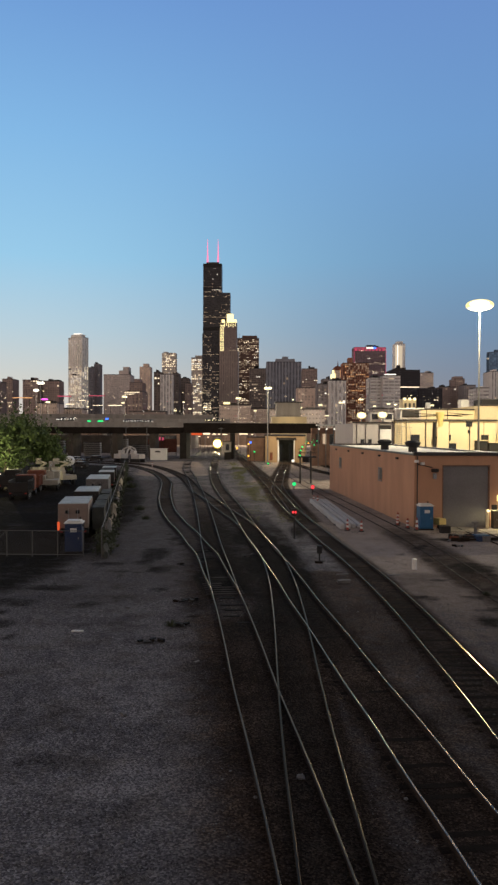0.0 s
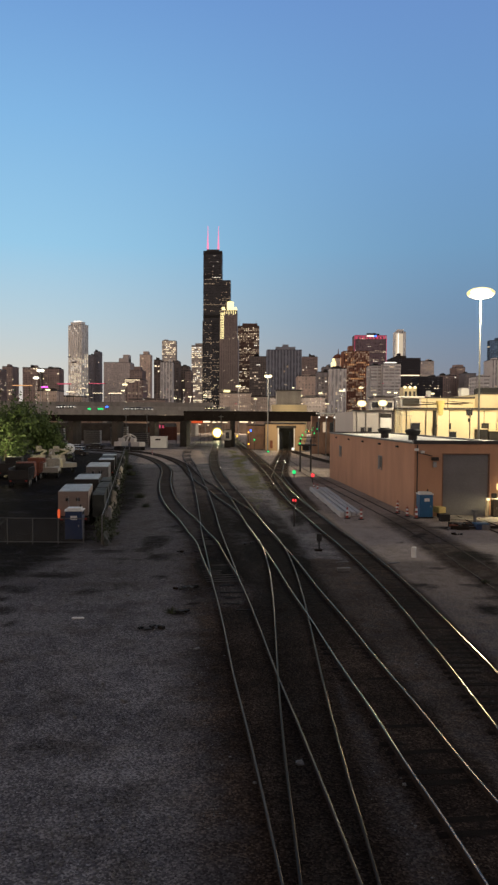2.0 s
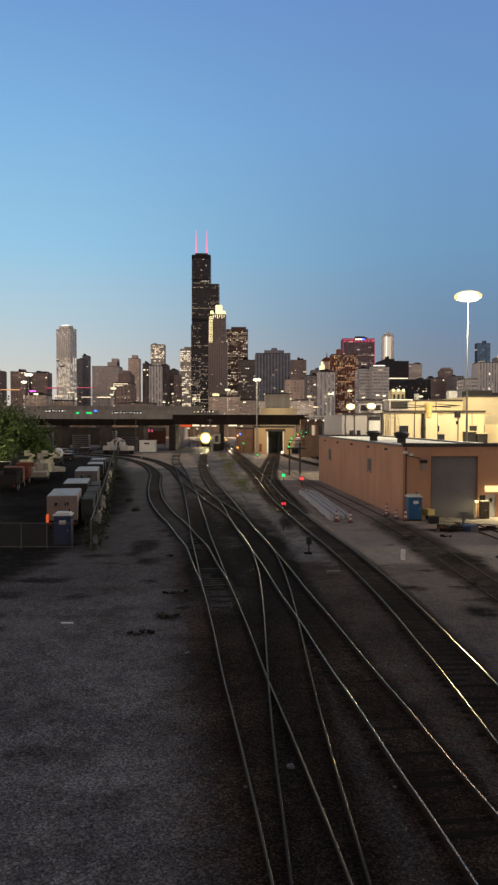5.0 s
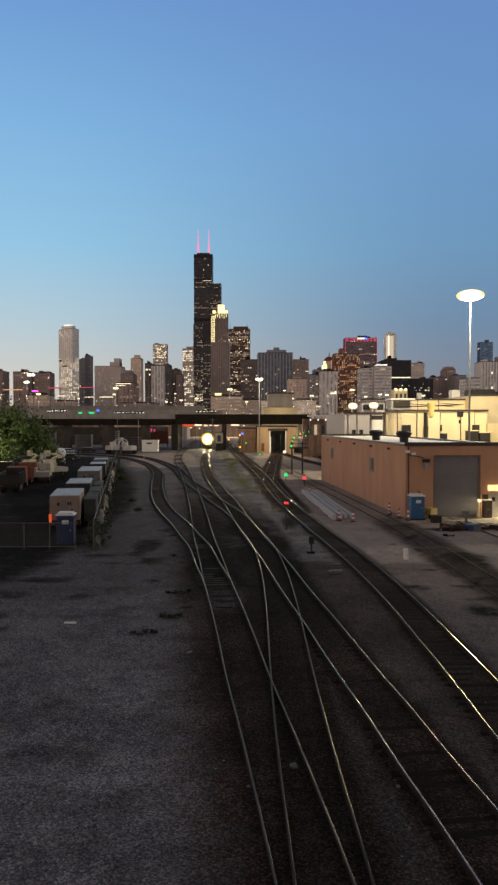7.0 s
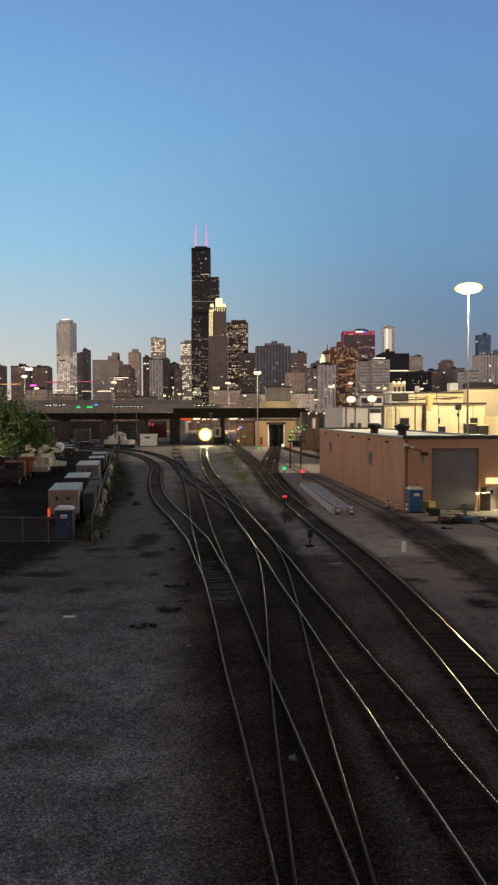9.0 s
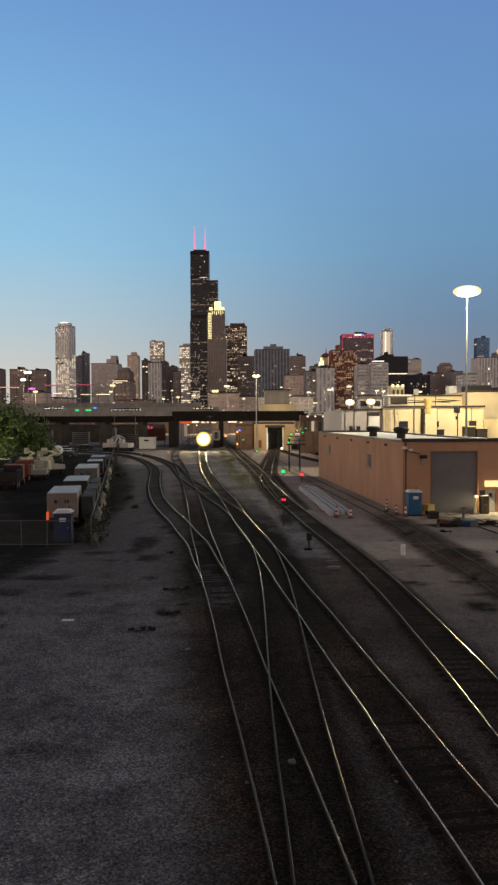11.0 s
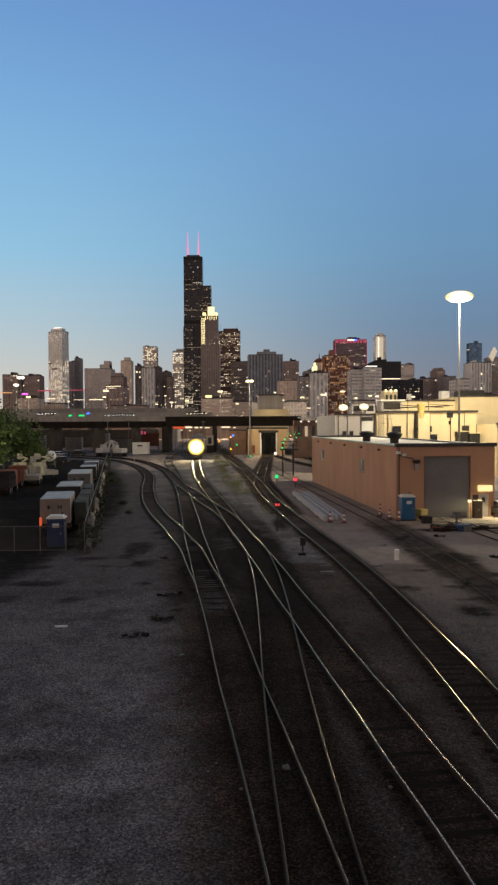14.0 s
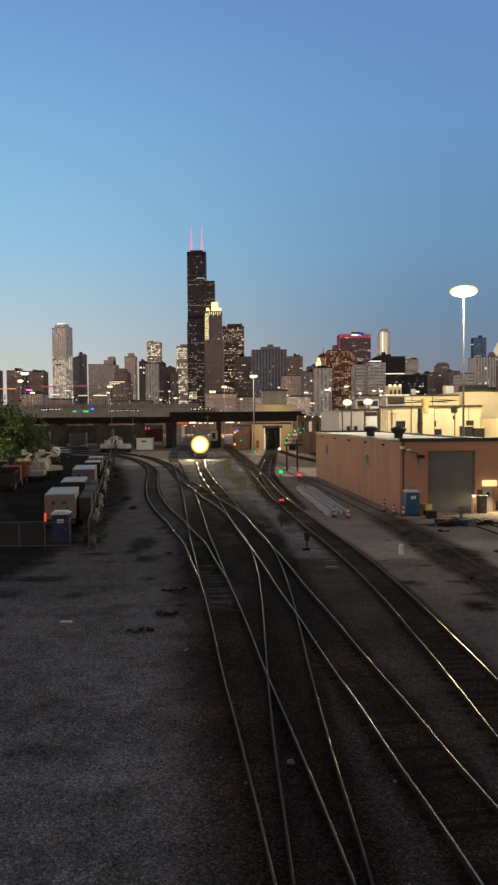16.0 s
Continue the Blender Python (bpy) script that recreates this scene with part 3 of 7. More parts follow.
def tie_mesh():
    bm = bmesh.new()
    bx(bm, -0.99, 0.99, -0.11, 0.11, -0.12, 0.0)
    me = bpy.data.meshes.new("tie")
    bm.to_mesh(me)
    bm.free()
    me.materials.append(M_TIE)
    return me


TIE = tie_mesh()
RAIL_SHAPE = [(-0.014, 0.0), (-0.025, -0.003), (-0.036, -0.03), (-0.010, -0.05), (-0.010, -0.14), (-0.07, -0.165), (0.07, -0.165), (0.010, -0.14), (0.010, -0.05), (0.036, -0.03), (0.025, -0.003), (0.014, 0.0)]
tracks = {}


def track(key, line, level, label, group="yard tracks", step=0.75, sink=0.0, steel=None):
    """A railway track on its bed: two steel rails with bright heads, and its ties."""
    tr = thing("railway_track", pose(0, 0, 0), label, "railway track", group)
    ps = curve_points(line, step)
    ts = tangents(ps)
    top = 0.17 + level * 0.003 - sink
    k = len(RAIL_SHAPE)
    for s in (-1, 1):
        verts, faces, mats = [], [], []
        for p, t in zip(ps, ts):
            nrm = Vector((t.y, -t.x))
            for a, b in RAIL_SHAPE:
                q = p + nrm * (s * 0.716 + a)
                verts.append((q.x, q.y, top + b))
        for i in range(len(ps) - 1):
            for j in range(k):
                faces.append((i * k + j, i * k + (j + 1) % k, (i + 1) * k + (j + 1) % k, (i + 1) * k + j))
                mats.append(0 if j in (0, k - 2, k - 1) else 1)
        r = mesh_of("rail", verts, faces, steel or M_RAIL, tr)
        r.data.materials.append(M_RUST)
        r.data.polygons.foreach_set("material_index", mats)
    tracks[key] = (tr, line, level)
    return tr


track("C", LINE_C, 3, "main line track with worn shiny rails curving towards the city", "main tracks")
track("A", LINE_A, 0, "yard track with dull steel rails and oily ballast", steel=M_GREYRAIL)
track("B", LINE_B, 1, "diverging turnout track joining the main line", steel=M_TURNRAIL)
track("D", LINE_D, 2, "track with polished rails beside the repair shed", "main tracks", steel=M_YARDRAIL)
track("L", LINE_L, 5, "siding that curves away beside the truck lot")
track("N", LINE_N, 6, "brown rusty siding curving towards the truck lot", steel=M_DULLRAIL)
track("X", LINE_X, 4, "crossover track between yard and main line")
track("E", LINE_E, 1, "track leading into the washing shed", steel=M_YARDRAIL)
track("F", LINE_F, 6, "rusty track sunk into the dirt along the brick shed", sink=0.13, steel=M_DULLRAIL)
track("G", LINE_G, 7, "connecting track from the washing shed to the polished track", steel=M_DULLRAIL)
track("H", LINE_H, 8, "rusty track running out of the shed door into the dirt", sink=0.13, steel=M_DULLRAIL)
track("K", LINE_K, 4, "siding behind the brick shed", steel=M_DULLRAIL)
track("J", LINE_J, 5, "siding towards the pale workshop", steel=M_DULLRAIL)

# ---- bridge over the tracks and the road behind it ----
def bridge():
    b = thing("road_bridge", pose(0, 0, 0), "dark steel girder road bridge over the tracks", "bridge", kind="structure")
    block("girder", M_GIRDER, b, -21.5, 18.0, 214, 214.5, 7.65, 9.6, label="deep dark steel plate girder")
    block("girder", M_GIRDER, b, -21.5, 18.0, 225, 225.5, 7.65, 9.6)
    block("deck", M_BLACKCONC, b, -21.5, 18.0, 214.5, 225, 7.9, 8.5)
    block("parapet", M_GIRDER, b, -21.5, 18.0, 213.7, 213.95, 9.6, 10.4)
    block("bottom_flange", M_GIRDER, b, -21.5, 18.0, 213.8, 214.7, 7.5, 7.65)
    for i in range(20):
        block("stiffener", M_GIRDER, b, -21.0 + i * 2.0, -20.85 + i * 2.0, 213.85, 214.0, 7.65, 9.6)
    block("pier", M_BLACKCONC, b, -22.5, -20.6, 213.5, 226, -0.3, 7.5, bevel=0.1)
    block("pier", M_BLACKCONC, b, -7.9, -6.9, 213.5, 226, -0.3, 7.5, bevel=0.1)
    # lower approach spans towards the truck lot
    block("girder", M_GIRDER, b, -190, -21.6, 216, 216.5, 7.2, 8.2)
    block("deck", M_BLACKCONC, b, -190, -21.6, 216.5, 226, 7.4, 8.0)
    block("parapet", M_GIRDER, b, -190, -21.6, 215.7, 215.95, 8.2, 9.1)
    for x in (-31, -42, -55, -66, -78, -92, -108, -126, -146, -170):
        block("pier", M_DARKCONC, b, x - 0.8, x + 0.8, 216, 226, -0.3, 7.2, bevel=0.08)


bridge()


def highway():
    h = thing("expressway", pose(0, 0, 0), "raised concrete expressway with a pale barrier", "expressway", kind="structure")
    block("deck", M_BARRIER, h, -420, -13, 330, 352, 9.6, 11.2)
    block("barrier", M_CONC, h, -420, -13, 329.7, 330.0, 9.4, 11.6)
    block("barrier", M_CONC, h, -420, -13, 352, 352.3, 11.2, 13.6)
    block("far_deck", M_CONC, h, -420, -22, 366, 384, 13.0, 14.4)
    block("barrier", M_BARRIER, h, -420, -22, 365.7, 366, 13.0, 15.9)
    for i in range(20):
        block("pier", M_CONC, h, -410 + i * 20, -408 + i * 20, 332, 350, -0.3, 9.6)


highway()


def bridge_backdrop():
    # added backdrop: stands in for the dark beyond the bridge openings
    e = thing("backdrop_wall", pose(0, 0, 0), "added wall and bank closing the dark view under the bridge", "retaining wall", kind="structure")
    block("wall", M_DARKCONC, e, -420, -33, 262, 263, -0.3, 6.2)
    block("bank", M_LOT, e, -420, -33, 263, 300, -0.3, 6.0)
    # haze under the span is painted into this wall's brown
    block("wall", M_HAZEWALL, e, -110, 60, 392, 393, -0.3, 7.2)
    block("bank", M_LOT, e, -110, 60, 393, 425, -0.3, 7.0)
    block("wall", M_DARKCONC, e, 30, 120, 240, 241, -0.3, 5.2)


bridge_backdrop()


# ---- brick shed ----
def brick_shed():
    m = pose(13.86, 65.05, 0, 0, 0, 4.5)
    b = thing("brick_shed", m, "long orange brick repair shed with a grey rolling door", "shed")
    H = 6.35
    block("wall", M_BRICK, b, 0, 0.35, 0.36, 41.8, -0.3, H)
    block("wall", M_BRICK, b, 0, 9.05, 41.8, 42.15, -0.3, H)
    block("wall", M_BRICK, b, 8.7, 9.05, 0.36, 41.8, -0.3, H)
    for x0, x1, z0 in ((0, 2.6, -0.3), (6.75, 7.6, -0.3), (8.55, 9.05, -0.3), (7.6, 8.55, 2.1), (2.6, 6.75, 5.45)):
        block("wall", M_BRICK, b, x0, x1, 0, 0.35, z0, H)
    block("roof", M_ROOF, b, 0.3, 8.75, 0.3, 41.9, H - 0.25, H + 0.02)
    for d in ((-0.12, 9.2, -0.14, 0.3, H, H + 0.32), (-0.12, 0.3, 0.3, 42.2, H, H + 0.16), (8.75, 9.2, 0.3, 41.9, H, H + 0.2), (0.3, 9.2, 41.9, 42.2, H, H + 0.28)):
        block("coping", M_COPING, b, *d, label="dark metal roof edge")
    d = block("rolling_door", M_DOOR, b, 2.62, 6.73, 0.16, 0.22, 0, 5.42, label="grey slatted rolling door")
    for i in range(26):
        block("slat", M_DOOR, d, 2.64, 6.71, 0.145, 0.16, 0.03 + i * 0.207, 0.222 + i * 0.207)
    for x0, x1, z0 in ((2.52, 2.6, 0), (6.75, 6.83, 0), (2.6, 6.75, 5.45)):
        block("door_frame", M_DARKBRICK, b, x0, x1, -0.03, 0.1, z0, 5.53)
    for y, z in ((34.0, 5.1), (12.2, 4.9)):
        w = block("window", M_DUSTGLASS, b, -0.03, 0.0, y - 0.7, y + 0.7, z - 1.45, z - 0.3)
        quick("window_frame", M_DOOR, w, lambda bm: (bx(bm, -0.07, -0.03, y - 0.8, y - 0.7, z - 1.55, z - 0.2), bx(bm, -0.07, -0.03, y + 0.7, y + 0.8, z - 1.55, z - 0.2), bx(bm, -0.07, -0.03, y - 0.7, y + 0.7, z - 0.3, z - 0.2), bx(bm, -0.1, -0.03, y - 0.85, y + 0.85, z - 1.65, z - 1.55), bx(bm, -0.06, -0.03, y + 0.15, y + 0.7, z - 1.5, z - 0.35)))
    for y in (37, 28.5, 20.5, 12.5, 5.5):
        block("scupper", M_BLACK, b, -0.16, 0.0, y - 0.28, y + 0.28, H - 0.52, H - 0.34)
    pd = block("door", M_WHITEWALL, b, 7.62, 8.53, 0.1, 0.16, 0.02, 2.08, label="pale steel personnel door")
    block("door_window", M_GLASS, pd, 7.9, 8.2, 0.08, 0.1, 1.35, 1.75)
    block("door_handle", M_STEEL, pd, 8.38, 8.46, 0.02, 0.1, 0.98, 1.06)
    # lamp box drawn oversize: its glow doubles as the lit wall around it
    block("canopy_lamp", G_DOORLAMP, b, 7.45, 8.75, -0.3, -0.02, 2.32, 2.86, label="bright lamp box over the door, enlarged to cover the lit wall", bevel=0.06)
    block("notice_board", M_DARKSTEEL, b, 7.0, 7.5, -0.05, 0.0, 1.2, 2.0)
    block("wall_lamp", M_DARKSTEEL, b, 1.5, 2.1, -0.35, 0.0, 4.9, 5.2, bevel=0.05)
    block("switch_box", M_STEEL, b, 1.65, 1.95, -0.2, 0.0, 4.3, 4.8)
    for x, z in ((-0.02, 5.75), (0.5, 5.55)):
        block("camera_box", M_WHITE, b, x, x + 0.3, -0.4, -0.05, z, z + 0.22, label="white security camera box")
    quick("conduit", M_COPING, b, lambda bm: (rod(bm, (0.25, -0.06, 0), (0.25, -0.06, 6.3), 0.05), rod(bm, (0.25, -0.06, 5.6), (1.6, -0.06, 5.3), 0.04)))
    return b


brick_shed()


def apron():
    a = thing("concrete_apron", pose(13.86, 65.05, 0, 0, 0, 4.5), "worn pale concrete apron before the shed doors", "apron", kind="structure")
    for i, (x0, x1, y0, y1) in enumerate(((2.4, 4.9, -2.6, -0.05), (4.93, 7.3, -2.5, -0.05), (7.33, 10.2, -2.7, -0.05), (7.2, 10.6, -4.9, -2.75), (4.6, 7.15, -4.4, -2.6))):
        block("slab", M_APRON, a, x0, x1, y0, y1, -0.08, 0.035 + 0.004 * i, bevel=0.01)


apron()


# ---- the city skyline ----
Front = collections.namedtuple("Front", "stone glass bay pier floor slab depth")


def front(name, wall, glass, bay=4.2, pier=0.35, floor=3.9, slab=0.35, depth=0.7, rough=0.3):
    """A tower's skin: stone of its piers and floors, and the panes behind them."""
    stone = material(name + "_stone", wall, 0.8, var=0.16, scale=0.02, fine=9, spec=0.3)
    return Front(stone, panes(name + "_panes", glass, bay, floor, rough), bay, pier, floor, slab, depth)


def panes(name, color, bay, floor, rough):
    """Window panes, each a little different in what it shows of the sky and the blinds behind it."""
    m = bpy.data.materials.new(name)
    m.use_nodes = True
    n, l = m.node_tree.nodes, m.node_tree.links
    b = n["Principled BSDF"]
    c = n.new("ShaderNodeTexCoord")
    cell = n.new("ShaderNodeVectorMath")
    cell.operation = "SNAP"
    cell.inputs[1].default_value = (bay, bay, floor)
    l.new(c.outputs["Object"], cell.inputs[0])
    white = n.new("ShaderNodeTexWhiteNoise")
    l.new(cell.outputs["Vector"], white.inputs["Vector"])
    r = ramp(n, [(0.0, [v * 0.6 for v in color]), (0.7, color), (1.0, [min(1, v * 1.5) for v in color])])
    l.new(white.outputs["Value"], r.inputs[0])
    l.new(r.outputs["Color"], b.inputs["Base Color"])
    b.inputs["Roughness"].default_value, b.inputs["Metallic"].default_value = rough, 0.6
    return m


T_BROWN = front("brown", (0.40, 0.305, 0.275), (0.25, 0.20, 0.19))
T_PALE = front("pale_stone", (0.95, 0.94, 0.90), (0.74, 0.74, 0.73), bay=8.4, pier=0.62, slab=0.0, floor=6.0, depth=1.4)
T_GREY = front("slate", (0.37, 0.335, 0.335), (0.25, 0.235, 0.24))
T_GREYLIGHT = front("grey", (0.63, 0.56, 0.53), (0.56, 0.49, 0.46), slab=0.55)
T_BEIGE = front("beige", (0.82, 0.65, 0.55), (0.60, 0.48, 0.41), pier=0.55)
T_DARK = front("dark_brick", (0.20, 0.165, 0.152), (0.11, 0.097, 0.095))
T_STRIPE = front("striped", (0.86, 0.835, 0.81), (0.47, 0.435, 0.42), bay=9.0, pier=0.1, slab=0.5, floor=4.4, depth=1.2)
T_WHITERIB = front("white_ribbed", (0.84, 0.81, 0.79), (0.42, 0.40, 0.395), bay=4.4, pier=0.5, slab=0.0, floor=4.0, depth=0.9)
T_LIT = front("lit_glass", (0.62, 0.56, 0.51), (0.46, 0.41, 0.38), bay=4.6, pier=0.18, slab=0.3, floor=5.2, depth=0.5)
T_BRONZE = front("bronze", (0.15, 0.094, 0.08), (0.12, 0.082, 0.07), bay=5.0, pier=0.25, slab=0.4, floor=4.4)
T_RIB = front("ribbed", (0.29, 0.30, 0.345), (0.115, 0.12, 0.15), bay=5.1, pier=0.42, slab=0.0, depth=1.3)
T_REDDISH = front("plum", (0.25, 0.18, 0.20), (0.15, 0.115, 0.135), bay=5.0)
T_COPPER = front("copper_brown", (0.36, 0.165, 0.11), (0.065, 0.038, 0.032), bay=4.4, pier=0.5, slab=0.2, floor=4.6, depth=1.0)
T_BLACK = front("black", (0.042, 0.040, 0.047), (0.066, 0.062, 0.072), slab=0.5)
T_BLUE = front("blue_glass", (0.075, 0.115, 0.18), (0.16, 0.265, 0.42), bay=5.0, pier=0.1, slab=0.12)
T_LOW_BROWN = front("low_brown", (0.37, 0.29, 0.26), (0.21, 0.175, 0.165), bay=1.7, pier=0.45, floor=2.9, slab=0.5, depth=0.15)
T_LOW_TAN = front("low_tan", (0.58, 0.47, 0.405), (0.34, 0.29, 0.26), bay=1.5, pier=0.55, floor=3.1, slab=0.55, depth=0.15)
T_LOW_GREY = front("low_grey", (0.42, 0.375, 0.35), (0.24, 0.22, 0.21), bay=2.2, pier=0.4, floor=2.8, slab=0.6, depth=0.15)
G_FAINTWIN = glowing("faint_window", (1.0, 0.74, 0.50), 0.2)
rng = random.Random(5)


def relief(parent, skin, faces, z0, z1):
    """The piers and floor edges that stand proud of the panes; faces: (origin, direction, length)."""
    verts, polys = [], []

    def strip(o, d, u0, u1, a, b, out):
        n = (d[1], -d[0])
        k = len(verts)
        for u, z, q in ((u0, a, 0), (u0, a, out), (u1, a, out), (u1, a, 0), (u0, b, 0), (u0, b, out), (u1, b, out), (u1, b, 0)):
            verts.append((o[0] + d[0] * u + n[0] * q, o[1] + d[1] * u + n[1] * q, z))
        polys.extend(((k + 1, k + 2, k + 6, k + 5), (k, k + 1, k + 5, k + 4), (k + 2, k + 3, k + 7, k + 6), (k + 4, k + 5, k + 6, k + 7), (k + 3, k + 2, k + 1, k)))

    for o, d, length in faces:
        count = max(1, round(length / skin.bay))
        bay = length / count
        for c in range(count + 1 if skin.pier else 0):
            half = skin.pier * bay / 2
            strip(o, d, max(0, c * bay - half), min(length, c * bay + half), z0, z1, skin.depth)
        for f in range(int(z0 / skin.floor) + 1, int(z1 / skin.floor) + 1 if skin.slab else 0):
            strip(o, d, 0, length, f * skin.floor, min(z1, (f + skin.slab) * skin.floor), skin.depth * 0.8)
    if polys:
        tagged(mesh_of("facade_relief", verts, polys, skin.stone, parent), "proud piers and floor edges of the facade", kind="stuff")


def lit_windows(parent, faces, lit, win, fh, bay, z0, z1, rows=0.0, even=False, pier=0.3, slab=0.35, out=0.12, bright=False):
    """Lit windows as panes between the piers, in runs along a floor; faces: (origin, direction, length)."""
    verts, polys, mats = [], [], []
    for (ox, oy), (dx, dy), length in faces:
        nx, ny = dy, -dx
        count = max(1, round(length / bay))
        wide = length / count
        for f in range(int(z0 / fh) + 1, max(int(z0 / fh) + 1, int(z1 / fh))):
            p = lit if even else lit * rng.choice((0.1, 0.3, 0.6, 1.0, 1.4, 2.4))
            full = not even and rng.random() < max(lit * 0.25, rows)
            if full:
                p = rng.choice((0.45, 0.7, 0.95))
            left, tone = 0, 0
            for c in range(count):
                if left == 0:
                    run = rng.choice((1, 1, 2, 3, 5))
                    left = run if rng.random() < p * (0.75 if run > 2 else 1) else -1
                    tone = rng.choice((0, 0, 0, 2, 1)) if bright else rng.choice((1, 1, 1, 3, 0, 0)) if full or even else rng.choice((0, 0, 0, 1, 1, 1, 3, 3, 2))
                if left > 0:
                    left -= 1
                    if rng.random() < 0.12:
                        continue
                    u0, u1 = (c + pier / 2 + 0.04) * wide, (c + 1 - pier / 2 - rng.choice((0.04, 0.04, 0.3)) * (1 - pier)) * wide
                    a, b = (f + slab + 0.04) * fh, (f + rng.choice((0.8, 0.92))) * fh
                    k = len(verts)
                    for u, z in ((u0, a), (u1, a), (u1, b), (u0, b)):
                        verts.append((ox + dx * u + nx * out, oy + dy * u + ny * out, z))
                    polys.append((k, k + 1, k + 2, k + 3))
                    mats.append(tone if rng.random() < 0.7 else rng.choice((1, 3)))
                else:
                    left = 0
    if polys:
        ob = mesh_of("lit_glazing", verts, polys, win, parent)
        for g in (G_DIMWIN, G_WHITEWIN, G_FAINTWIN):
            ob.data.materials.append(g)
        ob.data.polygons.foreach_set("material_index", mats)
        tagged(ob, "warm lit windows between the piers", kind="stuff")


def tower(label, x, y, w, d, h, mat, lit=0.1, win=None, tops=(), lit_to=1.0, antennas=(), band=False, goldface=False, stripe=False, slanted=False, even=False, turn=0, bright=False):
    t = thing("city_building", pose(x, y, 0, 0, 0, turn), label, "building", "city skyline")
    skin = mat
    mat = skin.stone
    block("wall", skin.glass, t, -w / 2, w / 2, -d / 2, d / 2, 0, h)
    ends = [((-w / 2, -d / 2), (1, 0), w)] + [((w / 2, -d / 2), (0, 1), d) if x < 0 else ((-w / 2, d / 2), (0, -1), d)]
    relief(t, skin, ends, 6 + 0.004 * y, h)
    block("roof", M_COPING, t, -w / 2 - 0.3, w / 2 + 0.3, -d / 2 - 0.3, d / 2 + 0.3, h, h + 1.0)
    for i, (a, b, up, glow_mat) in enumerate(tops):
        block("penthouse", glow_mat or mat, t, a * w, b * w, -d * (0.35 - 0.06 * i), d * (0.3 - 0.05 * i), h + 1.0, h + 1.0 + up)
    if lit:
        lit_windows(t, ends, lit, win or G_WARMWIN, skin.floor, skin.bay, 12, h * lit_to, even=even, pier=skin.pier, slab=skin.slab, out=0.15 * min(1, skin.depth), bright=bright)
    face = -d / 2 - skin.depth
    extra = random.Random(int(abs(x)) + int(h))
    for i in range(0 if tops or slanted else extra.randint(1, 3)):
        a = extra.uniform(-0.42, 0.2)
        block("roof_plant", extra.choice((M_COPING, mat, M_DARKCONC)), t, a * w, a * w + extra.uniform(0.1, 0.3) * w, -d * 0.3, d * 0.2, h + 1.0, h + 1.0 + min(9, h * 0.05) * extra.uniform(0.3, 1.0))
    for a, up in antennas:
        quick("antenna", M_STEEL, t, lambda bm: rod(bm, (a * w, 0, h), (a * w, 0, h + up), 0.8, 0.3, 6))
    if band:
        for i in range(9):
            block("roof_light", G_REDTOP, t, -w / 2 + 2 + i * w / 9.2, -w / 2 + 2 + i * w / 9.2 + w * 0.07, face - 0.5, face - 0.3, h - 10, h - 4 - (i % 2) * 2)
        block("roof_light", G_REDTOP, t, -w / 2, w / 2, face - 0.45, face - 0.3, h - 3, h - 0.5)
        for s in (-1, 1):
            block("edge_light", G_REDTOP, t, s * w / 2 - 0.6, s * w / 2 + 0.6, face - 0.6, face - 0.3, h * 0.55, h - 3)
        block("sign_light", G_WHITE, t, -w * 0.12, w * 0.1, face - 0.7, face - 0.5, h - 4, h + 1)
        block("sign_light", G_BLUE, t, w * 0.1, w * 0.18, face - 0.7, face - 0.5, h - 4, h + 1)
    if goldface:
        block("lit_face", G_GOLDFACE, t, -w * 0.5, w * 0.22, face - 0.4, face, h * 0.2, h - 6)
        block("lit_face", G_WHITEWIN, t, -w * 0.3, -w * 0.2, face - 0.7, face - 0.4, h * 0.2, h - 4)
    if stripe:
        block("lit_floor", G_WARMWIN, t, -w * 0.2, w * 0.48, face - 0.4, face, h * 0.73, h * 0.745)
    if turn:
        for i in range(7):
            a = -0.42 + i * 0.13
            block("crown_light", G_WHITEWIN, t, a * w, a * w + 1.8, face - 0.5, face, h - 12 - (i % 3) * 7, h - 9.5 - (i % 3) * 7)
        for a, b, z in ((-0.25, 0.12, 0.60), (-0.5, -0.3, 0.66)):
            block("plant_band", M_COPING, t, a * w, b * w, face - 0.4, face, h * z, h * z + 4)
    if slanted:
        outline = ((-0.5, 0), (-0.2, -12), (0.22, 16), (-0.02, 27))
        verts = [(a * w, face - 0.6 + q, h + z) for q in (0, 9) for a, z in outline]
        mesh_of("slanted_roof", verts, [(0, 1, 2, 3), (7, 6, 5, 4), (0, 4, 5, 1), (1, 5, 6, 2), (2, 6, 7, 3), (3, 7, 4, 0)], G_GOLDFACE, t)
    return t


